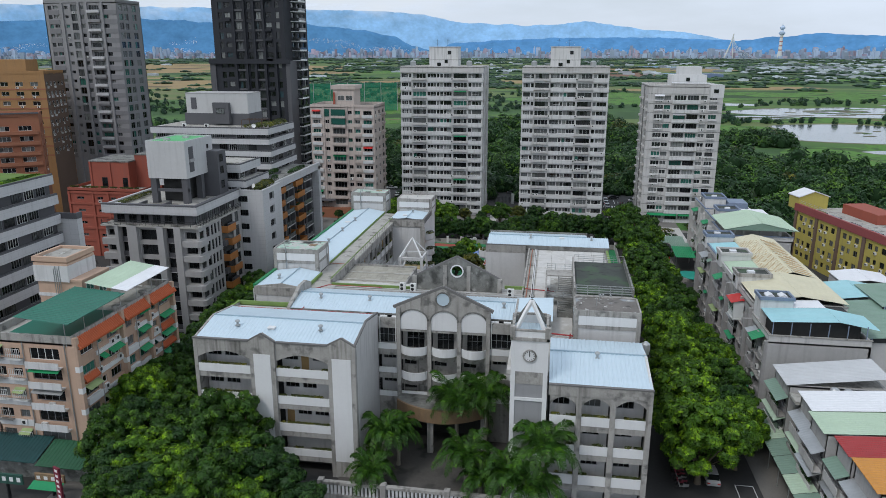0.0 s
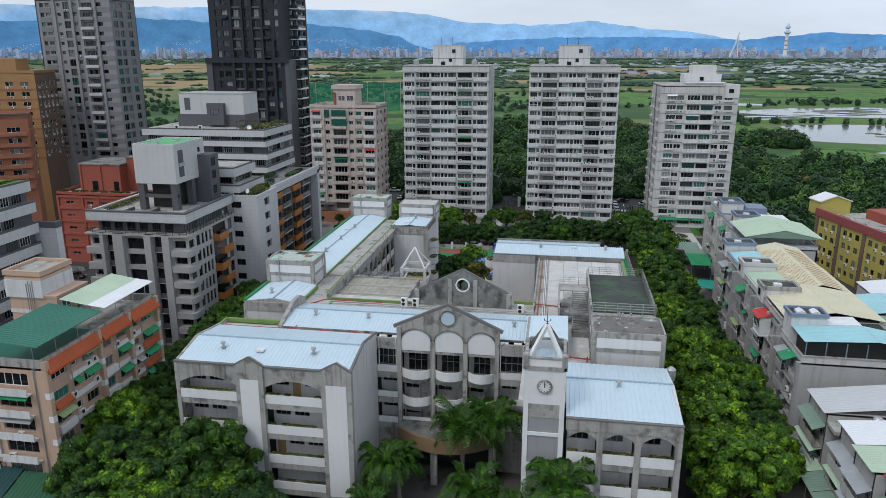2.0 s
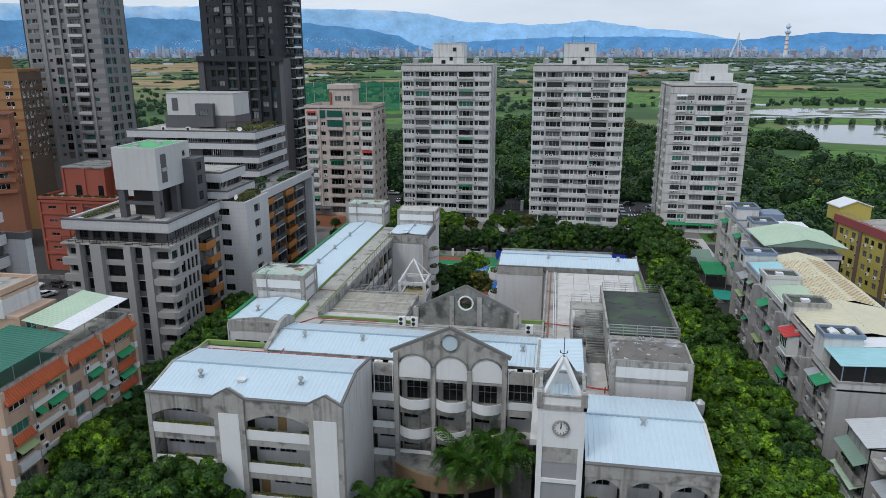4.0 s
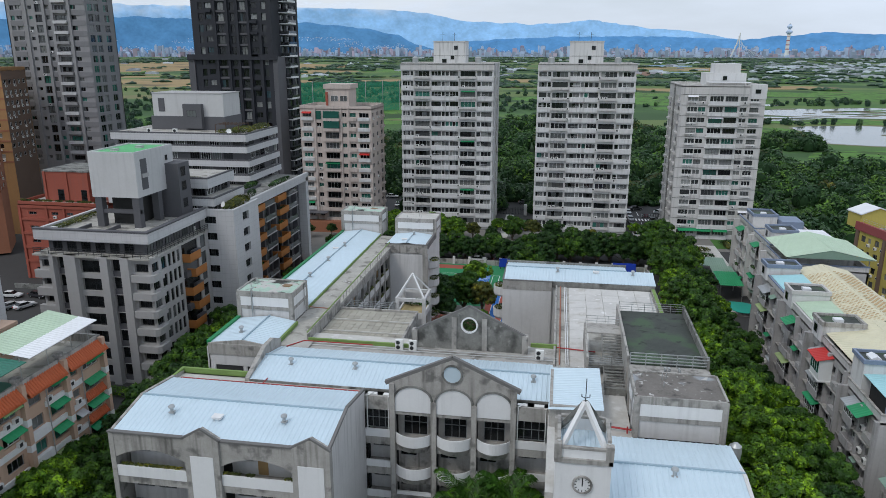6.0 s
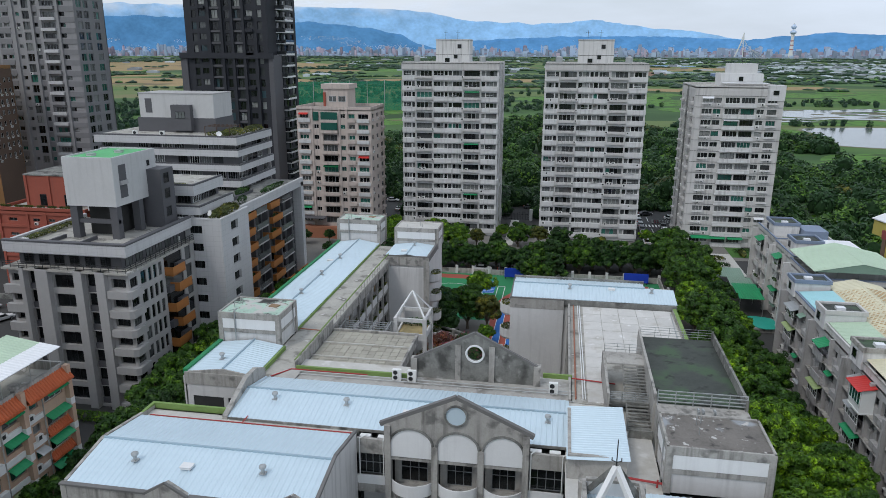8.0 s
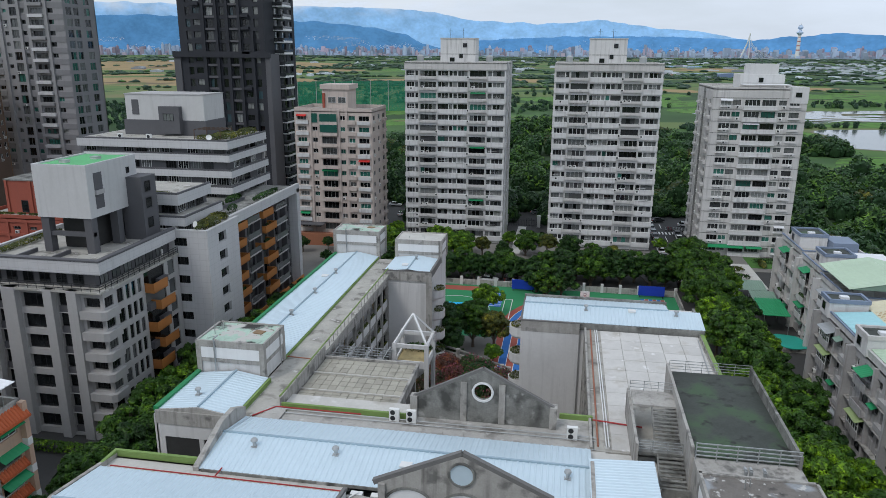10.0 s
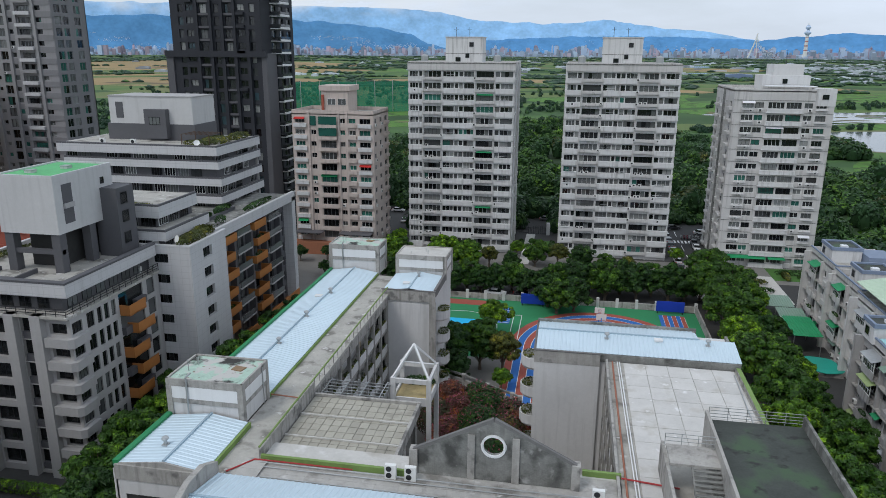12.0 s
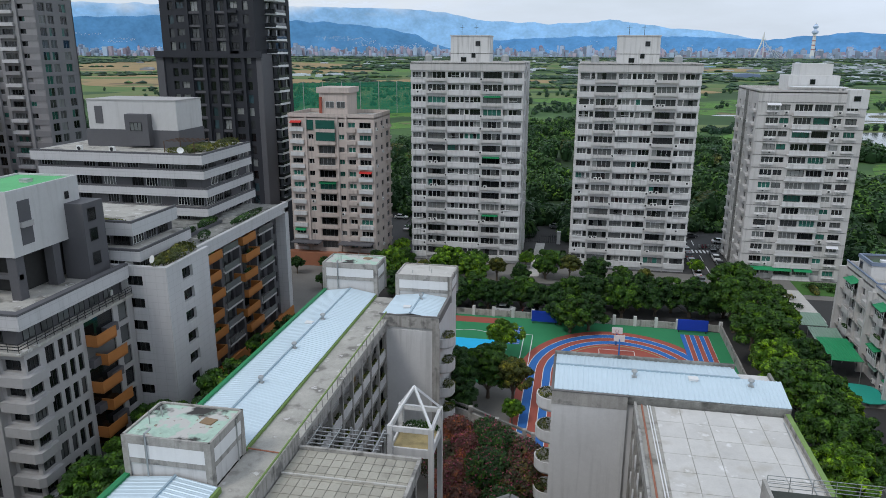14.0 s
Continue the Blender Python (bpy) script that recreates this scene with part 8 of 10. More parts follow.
for u in (7.4, 13.9, 20.0, 26.4):
    part("pier", box(u, u + 0.7, -1.2, 0, 0, 24.2), M_midtile, gb, "", mo)
part("orange_base", bx(box(1.0, 31.5, -2.6, -2.4, 3.6, 5.4), 1.0, 31.5, -2.6, 0, 3.3, 3.6), M_orange, gb, "long orange-brown podium balcony", mo)
part("podium", box(0.5, 32, -1.8, 0, 0, 3.3), M_midtile, gb, "", mo)
part("top_band", box(0, 32.8, -1.9, -1.3, 23.4, 25.2), M_lightstone, gb, "light stone top band", mo)
part("top_slab", box(0, 32.8, -1.3, 0.5, 24.2, 24.5), M_greytile, gb, "", mo)
part("end_frame", box(31.2, 32.8, -1.9, 0, 0, 24.2), M_lightstone, gb, "", mo)
for i, fl in enumerate(flb):
    part("end_opening", box(32.78, 32.84, -1.5, -0.4, fl + 0.4, fl + 2.0), M_midtile, gb, "", mo)

gc = thing("terraced_apartments", "stacked light stone terraces with ribbon windows and roof gardens", "apartment block", group="grey terraced apartments")


def terrace_level(parent, x0, x1, y0, y1, z, band=1.35, glass_h=1.75, seed=0, sides="SE"):
    """One storey: dark ribbon windows under a light stone band with a terrace on top."""
    part("set_back_wall", box(x0 + 1.0, x1 - 1.0, y0 + 1.0, y1, z, z + glass_h), M_midtile, parent)
    part("stone_band", box(x0, x1, y0, y1, z + glass_h, z + glass_h + band), M_lightstone, parent, "light stone band")
    part("terrace_top", box(x0 + 0.5, x1 - 0.5, y0 + 0.5, y1 - 0.1, z + glass_h + band, z + glass_h + band + 0.05), M_roofconc, parent)
    part("terrace_kerb", bx(box(x0 + 0.05, x1 - 0.05, y0 + 0.05, y0 + 0.35, z + glass_h + band, z + glass_h + band + 0.3), x1 - 0.35, x1 - 0.05, y0 + 0.35, y1, z + glass_h + band, z + glass_h + band + 0.3), M_midtile, parent)
    for w in sides:
        wd = (x1 - x0 if w == "S" else y1 - y0) - 2.0
        k = max(1, int(wd / 2.6))
        mm = side(w, x0 + 1, x1 - 1, y0 + 1, y1 + 1)
        for i in range(k):
            if (i * 7 + seed) % 5 == 3:
                continue
            window(parent, mm, 0.3 + i * wd / k, (i + 1) * wd / k - 0.2, z + 0.15, z + glass_h - 0.05, 4, 1, -0.05, (M_framedark, M_frame, M_framewhite)[(i * 5 + seed) % 3], (M_glass, M_glass, M_glassmid, M_glassgrey)[(i * 3 + seed) % 4])


terrace_level(gc, -82, -61.2, 119.5, 132.0, 24.5, 1.3, 1.4, 1)
terrace_level(gc, -82, -62.9, 121.0, 131.7, 27.2, 1.7, 1.6, 2)
for k, (dx, dy, dz) in enumerate(((-63.4, 120.2, 24.5), (-71.0, 147.6, 35.4))):
    dish = thing("satellite_dish", "white satellite dish on a short post", "satellite dish", dx, dy, dz, 30, group="satellite dishes")
    part("post", bar(bmesh.new(), (0, 0, -0.05), (0, 0, 0.7), 0.04), M_steel, dish)
    part("bowl", lathe(bmesh.new(), [(0.02, 0.0), (0.3, 0.05), (0.5, 0.16), (0.55, 0.2), (0.5, 0.19), (0.3, 0.08), (0.02, 0.03)], 18), M_whitemetal, dish, "", pose(0, -0.1, 0.75, 60, 0, 0))
for ax, ay, az in ((-80, 120.2, 25.9), (-66, 119.9, 25.9), (-90, 148.2, 35.5), (-84, 148.4, 35.5), (-79.6, 101.4, 24.85), (-64.5, 117, 21.8)):
    unit = thing("condenser_unit", "white air conditioning condenser on the roof", "air conditioner", ax, ay, az, group="roof condensers")
    part("casing", box(-0.5, 0.5, -0.2, 0.2, 0.05, 0.95), M_whitemetal, unit)
    part("fan_grille", prism(bmesh.new(), [(0.32 * math.cos(math.pi * j / 8), 0.5 + 0.32 * math.sin(math.pi * j / 8)) for j in range(16)], -0.23, -0.2), M_darkmetal, unit)
    part("foot", box(-0.45, 0.45, -0.15, 0.15, 0, 0.05), M_darkmetal, unit)
for bx0, by0 in ((-72.5, 109), (-70.5, 113)):
    hatch = thing("roof_hatch", "grey hatch on the green coated roof", "roof hatch", bx0, by0, 37.1)
    part("kerb", box(-0.5, 0.5, -0.5, 0.5, 0, 0.3), M_lightstone, hatch)
    part("lid", box(-0.56, 0.56, -0.56, 0.56, 0.3, 0.38), M_steel, hatch)
part("roof_planting", leaf_cloud(bmesh.new(), [(-72, 121.9, 30.6, 7.5, 0.5, 0.3)], 900, 0.2, rng), M_leafolive, gc)
for i, z in enumerate((20.5, 23.6, 26.7, 29.8, 32.6)):
    sh = (0, 0, 0.6, 0.3, 0)[i]
    terrace_level(gc, -98.8 + (0 if i == 4 else 1.0), -67.0 + (0.6 - 0.2 * i if i < 4 else 0), 147.0 + sh, 165.0, z, 1.3 if i < 4 else 1.5, 1.75 if i < 4 else 1.4, i)
part("core", box(-97, -68.5, 149, 165, 0, 33), M_midtile, gc)
part("north_wall", box(-98, -67.5, 164.6, 165, 0, 34), M_greytile, gc)
part("roof_garden", leaf_cloud(bmesh.new(), [(-70, 153, 36.1, 2.4, 3.5, 0.8), (-72, 149, 36.0, 2.5, 1.2, 0.6), (-69, 160, 36.1, 1.6, 3.5, 0.8)], 2000, 0.24, rng), M_leafolive, gc, "roof garden shrubs and pergola plants")
bm = bmesh.new()
for i in range(7):
    bar(bm, (-75 + i * 0.9, 149.5, 37.4), (-75 + i * 0.9, 154.5, 37.4), 0.08, 4)
for x in (-75, -69.6):
    for y in (149.5, 154.5):
        bar(bm, (x, y, 35.5), (x, y, 37.4), 0.1, 4)
part("pergola", bm, mk("brown_pergola_wood", (0.10, 0.06, 0.04), 0.8, 0.2, 0.5, 3, 0.0), gc, "brown timber pergola")
part("roof_storey", box(-93, -75, 154.5, 163, 35.4, 38.6), M_midtile, gc)
part("tank_house", box(-92.3, -75.2, 154.5, 163, 38.6, 43.6), M_plaster, gc, "pale plastered tank house")
part("tank_house_slot", box(-90.9, -89.4, 154.42, 154.5, 39.6, 42.6), M_midtile, gc)
part("tank_porch", box(-84.4, -80.0, 153.2, 154.5, 36, 41.4), M_midtile, gc)
window(gc, pose(-84.4, 153.2, 0), 1.0, 3.2, 38.6, 40.0, 3, 1, -0.05, M_framedark, M_glassgrey)
part("tank_rim", box(-92.4, -75.1, 154.4, 163.1, 43.6, 43.8), M_greytile, gc)
part("roof_floor", box(-98.4, -67.5, 147.5, 164.8, 35.3, 35.5), M_roofconc, gc)

gd = thing("terraced_apartments", "grey terraced apartment block with light bands and grassed roof", "apartment block", group="grey terraced apartments")
for i in range(10):
    terrace_level(gd, -112, -77.4 + (0.0 if i < 9 else -0.4), 64.0, 82.0, 1.5 + 3.29 * i, 1.5, 1.79, i)
part("core", box(-110, -79, 66, 81.5, 0, 33.4), M_midtile, gd)
part("grass_roof", box(-111, -78.6, 64.8, 81.5, 34.4, 34.6), mk("roof_grass", (0.12, 0.20, 0.04), 0.95, 0.3, 0.3, 3.0, 0.02), gd, "grassed roof")
part("grass_tufts", leaf_cloud(bmesh.new(), [(-79.6, 73, 34.7, 0.7, 8, 0.2)], 1500, 0.2, rng), M_leafbright, gd)
part("lower_wing", box(-84.5, -74.7, 82.3, 83.6, 0, 27.0), M_lightstone, gd, "lower stone-clad wing")
part("wing_rim", bx(box(-84.5, -74.6, 82.2, 82.5, 27.0, 28.0), -75.0, -74.6, 82.5, 83.6, 27.0, 28.0), M_midtile, gd)

# ---- peach walk-up block with tiled pent roofs ----
M_sign = mk("green_sign_board", (0.03, 0.09, 0.07), 0.6, 0.1, 0.5, 3, 0.0)
M_shopteal = mk("dark_teal_sheet", (0.012, 0.055, 0.055), 0.5, 0.2, 0.5, 2, 0.0)
M_shopgreen = mk("dull_green_sheet", (0.025, 0.10, 0.05), 0.5, 0.2, 0.5, 2, 0.0)
M_signred = mk("maroon_sign_board", (0.20, 0.03, 0.05), 0.6, 0.1, 0.5, 3, 0.0)


def tile_strip(parent, m, u0, u1, v, out=0.9, drop=0.8):
    """A short pent roof of half-round red tiles."""
    w = round(u1 - u0, 2)

    def mesh():
        bm = bmesh.new()
        k = max(3, int(w / 0.36))
        for i in range(k):
            a, b = w * i / k, w * (i + 1) / k
            prof = [(a, 0), (a + (b - a) * 0.2, 0.14), (a + (b - a) * 0.5, 0.2), (a + (b - a) * 0.8, 0.14), (b, 0)]
            t = [bm.verts.new((x, 0, h)) for x, h in prof]
            d = [bm.verts.new((x, -out, h - drop)) for x, h in prof]
            for j in range(4):
                bm.faces.new((d[j], d[j + 1], t[j + 1], t[j]))
            bm.faces.new(d[::-1])
        bx(bm, 0, w, -out, 0, -drop - 0.12, -drop - 0.03)
        return mesh_of("tile_roof", bm, M_redtile)

    return put("tile_roof", kept(("tiles", w, out, drop), mesh), parent, m @ Matrix.Translation((u0, 0, v)), "red clay pent roof")


pc = thing("walk_up_block", "peach-tiled five-storey block with red tile strips and green awnings", "apartment block")
x0, x1, y0, y1, Z = -67.6, -55.2, 52.0, 76.0, 18.3
core(pc, x0, x1, y0, y1, 0, Z, 0.9)
flo = [3.4, 6.4, 9.4, 12.4, 15.2]
m = side("E", x0, x1, y0, y1)
facade(pc, m, y1 - y0, 0, Z, flo, [(1.4, 4.0, 0.9, 2.2, 3), (5.0, 6.0, 1.1, 2.1, 1), (7.0, 9.4, 0.9, 2.2, 3), (10.6, 13.0, 0.8, 2.2, 3), (14.2, 16.4, 0.9, 2.2, 2), (18.0, 19.2, 1.1, 2.1, 1), (20.2, 23.0, 0.9, 2.2, 3)], M_peach, 901, 0.35, [M_framewhite, M_frame], [M_glass, M_glassgrey, M_glassgreen], 0.22, 0.42, [M_awngreen, M_awngreen, M_awnlime, M_steel])
for a, b in ((0.3, 10.0), (10.6, 16.6), (17.2, 24.0)):
    tile_strip(pc, m, a, b, Z + 0.45, 0.95, 1.15)
for fl in flo[:-1]:
    for a, b in ((1.2, 4.2), (10.3, 13.3), (19.8, 23.4)):
        if rng.random() < 0.55:
            tile_strip(pc, m, a, b, fl + 0.75, 0.5, 0.7)
        else:
            part("bay_parapet", box(a, b, -0.5, 0, fl - 0.2, fl + 0.75), M_clean, pc, "", m)
for u in (0.0, 9.9, 16.5, 23.4):
    part("pilaster", box(u, u + 0.6, -0.6, 0, 0, Z + 0.8), M_peach, pc, "", m)
    for zz in (5.4, 8.4, 11.4, 14.4):
        part("pale_band", box(u - 0.02, u + 0.62, -0.62, 0, zz, zz + 0.8), M_clean, pc, "", m)
for fl in flo:
    for a, b in ((4.3, 9.8), (13.4, 16.4), (17.2, 19.7)):
        part("floor_band", box(a, b, -0.22, 0, fl - 0.25, fl + 0.35), M_clean, pc, "", m)
for u in (10.2, 16.8):
    part("chimney_urn", lathe(bmesh.new(), [(0.35, Z + 0.8), (0.35, Z + 1.2), (0.6, Z + 1.3), (0.6, Z + 1.6), (0.3, Z + 1.7)], 10, u, 0.3), M_conc, pc, "", m)
m = side("S", x0, x1, y0, y1)
facade(pc, m, x1 - x0, 0, Z, flo, [(0.6, 2.4, 0.9, 2.2, 2), (3.4, 4.8, 1.0, 2.1, 2), (6.2, 10.4, 0.7, 2.3, 4)], M_peach, 902, 0.35, [M_framewhite, M_frame], [M_glass, M_glassgrey], 0.2, 0.35, [M_awngreen, M_awnlime, M_steel])
for fl in flo:
    part("bay_parapet", bx(box(6.0, 10.7, -0.9, -0.78, fl - 0.15, fl + 0.7), 6.0, 10.7, -0.9, 0, fl - 0.25, fl - 0.15), M_tile, pc, "", m)
    part("side_band", box(0.2, 5.2, -0.12, 0, fl - 0.2, fl + 0.7), M_tile, pc, "", m)
tile_strip(pc, m, 6.8, 11.2, flo[0] - 0.2, 0.9, 0.7)
mw2 = pose(-79.0, 52.6, 0)
core(pc, -79.0, -67.6, 52.6, 59.0, 0, 16.2, 0.8)
facade(pc, mw2, 11.4, 0, 16.4, flo[:-1], [(1.0, 3.6, 0.8, 2.2, 3), (4.6, 7.2, 0.8, 2.2, 3), (8.4, 10.6, 0.9, 2.2, 2)], M_peach, 903, 0.35, [M_framewhite, M_frame], [M_glass, M_glassgrey], 0.2, 0.3, [M_awngreen, M_awnlime, M_steel])
for zz in (12.9, 16.3):
    tile_strip(pc, mw2, 4.0, 11.0, zz + 0.5, 0.8, 1.0)
part("wing_roof", box(-79, -67.6, 52.6, 59, 16.2, 16.5), M_roofconc, pc)
part("wing_rim", box(-79, -67.6, 52.6, 52.9, 16.5, 17.3), M_conc, pc)
for w in "WN":
    part("wall", box(0, 24 if w == "W" else 12.4, 0, 0.3, 0, Z), M_peach, pc, "", side(w, x0, x1, y0, y1))
flat_roof(pc, x0, x1, y0, y1, Z, M_roofconc, M_conc, 1.0)
part("terrace_floor", box(-66, -55.6, 52.4, 64, Z, Z + 0.06), M_sheetgreen, pc, "green painted roof terrace")
part("roof_canopy", ribbed(bmesh.new(), 12.2, 7.6, 21.4, 22.0, 0.5), M_sheetgreen, pc, "deep green ribbed roof canopy", pose(-54.6, 51.0, 0, 0, 0, 90))
part("roof_canopy", ribbed(bmesh.new(), 11.4, 4.0, 21.95, 22.55, 0.5), M_sheetpale, pc, "pale green ribbed roof canopy", pose(-56.8, 63.4, 0, 0, 0, 90))
part("roof_canopy", ribbed(bmesh.new(), 11.4, 2.4, 21.7, 21.98, 0.5), M_sheetwhite, pc, "white ribbed roof canopy", pose(-54.4, 63.4, 0, 0, 0, 90))
for y in (51.2, 55, 59, 63, 67, 71, 74):
    part("canopy_post", bar(bmesh.new(), (-55.3, y, Z), (-55.3, y, 21.45 if y < 62 else 21.8), 0.06, 4), M_steel, pc)
part("stair_tower", bx(box(-69.4, -64.4, 65.0, 70.8, Z, 25.2), -69.6, -64.2, 64.8, 71.0, 22.6, 24.8), M_peach, pc, "peach and white rooftop stair tower")
part("tower_band", bx(box(-69.65, -64.15, 64.7, 71.05, 22.0, 24.4), -69.5, -64.3, 64.9, 70.9, Z + 1.4, Z + 1.9), M_tile, pc)
part("tower_rim", bx(bx(bx(box(-69.7, -64.1, 64.7, 65.1, 25.0, 25.7), -69.7, -64.1, 70.7, 71.1, 25.0, 25.7), -69.7, -69.3, 65.1, 70.7, 25.0, 25.7), -64.5, -64.1, 65.1, 70.7, 25.0, 25.7), M_peach, pc)
part("tower_top", box(-69.3, -64.5, 65.1, 70.7, 25.1, 25.3), M_roofconc, pc)
part("stair_lobby", bx(box(-64.4, -62.4, 65.0, 71.4, Z, 22.3), -64.4, -62.3, 64.9, 71.5, 22.0, 22.35), M_peach, pc, "peach lobby beside the stair tower")
for u in (0.8, 3.6):
    window(pc, side("E", -69.4, -62.4, 65.0, 71.4), u, u + 1.7, 19.2, 21.6, 2, 2, -0.05, M_framewhite, M_glassgreen)
bm = bmesh.new()
for i in range(4):
    bar(bm, (-66.4 + i * 0.3, 64.65, Z), (-66.4 + i * 0.3, 64.65, 24.0 + 0.4 * (i % 2)), 0.05)
part("tower_pipes", bm, M_steel, pc)
part("shop_canopy", ribbed(bmesh.new(), 9.5, 4.2, 3.6, 5.0, 0.5), M_shopteal, pc, "dark teal shop canopy", pose(-69.0, 47.6, 0))
part("shop_canopy", ribbed(bmesh.new(), 6.5, 4.2, 3.4, 4.8, 0.5), M_shopgreen, pc, "dull green shop canopy", pose(-59.4, 47.4, 0))
part("shop_front", box(-70, -53.2, 49.6, 50.2, 0, 3.2), M_concdark, pc)
awning(pc, pose(-58.2, 45.6, 0), 0, 4.2, 2.6, M_awngreen, 1.2, 0.4)


def sign_board(label, x, y, z, w, h, rz, board, rows, cols):
    s = thing("shop_sign", label, "sign", x, y, 0, rz, group="shop signs")
    part("board", bx(bx(box(-w / 2, w / 2, -0.12, 0.12, z, z + h), -w / 2 - 0.06, w / 2 + 0.06, -0.14, 0.14, z + h, z + h + 0.06), -w / 2 - 0.06, w / 2 + 0.06, -0.14, 0.14, z - 0.06, z), board, s)
    part("bracket", bx(box(-0.08, 0.08, 0.1, 0.5, 0, z + 0.3), -w / 2, w / 2, 0.12, 0.2, z + 0.1, z + 0.2), M_darkmetal, s)
    for i in range(cols):
        for j in range(rows):
            cw, ch = w / cols, h / rows
            part("lettering_bar", box(-w / 2 + cw * (i + 0.25), -w / 2 + cw * (i + 0.75), -0.135, -0.12, z + ch * (j + 0.25), z + ch * (j + 0.75)), M_clean, s)
    return s


# clutter of the peach front: cages, air conditioners, pipes
mS, mE = side("S", x0, x1, y0, y1), side("E", x0, x1, y0, y1)
rc = random.Random(61)
for fl in flo:
    for u in (0.5, 3.2):
        if rc.random() < 0.55:
            bm = bmesh.new()
            for k in range(8):
                bx(bm, u + 0.28 * k, u + 0.28 * k + 0.04, -0.62, -0.58, fl + 0.7, fl + 2.2)
            for zz in (0.7, 1.4, 2.16):
                bx(bm, u, u + 2.0, -0.62, -0.58, fl + zz, fl + zz + 0.05)
            bx(bm, u, u + 2.0, -0.62, 0, fl + 0.62, fl + 0.7)
            part("window_cage", bm, rc.choice([M_steel, M_framewhite, M_darkmetal]), pc, "", mS)
        else:
            ac_box(pc, mS, u + 0.8, fl + 0.1)
    for u in (4.6, 9.0, 14.0, 17.8):
        if rc.random() < 0.6:
            ac_box(pc, mE, u, fl + 0.2)
    for u, w in ((6.8, 2.8), (14.0, 2.4), (20.0, 3.2)):
        if rc.random() < 0.45:
            awning(pc, mE, u, u + w, fl + 2.45, M_awngreen, 0.9, 0.5)
for u in (5.4, 11.4):
    part("drain_pipe", bar(bmesh.new(), (u, -0.15, 0.2), (u, -0.15, Z), 0.08), M_steel, pc, "", mS)
for u in (4.5, 13.6, 19.6):
    part("drain_pipe", bar(bmesh.new(), (u, -0.28, 0.2), (u, -0.28, Z - 0.8), 0.08), M_conc, pc, "", mE)
sign_board("dark green shop sign with pale lettering bars", -61.6, 44.9, 2.4, 5.0, 1.2, 0, M_sign, 1, 5)
sign_board("maroon upright shop sign with white edge", -53.4, 44.0, 1.6, 1.0, 4.2, -20, M_signred, 6, 1)
sign_board("tan shop sign with pale lettering bars", -56.4, 46.2, 2.2, 4.0, 1.0, 0, M_tan, 1, 4)

# ---- row of walk-up houses across the eastern street ----


M_rowwall = mk("grimy_grey_row_wall", (0.38, 0.37, 0.365), 0.8, 0.14, 0.3, 2.2, 0.01, streak=0.6)
M_rowend = mk("stained_pale_end_wall", (0.42, 0.41, 0.40), 0.8, 0.10, 0.25, 2.0, 0.01, streak=0.32)


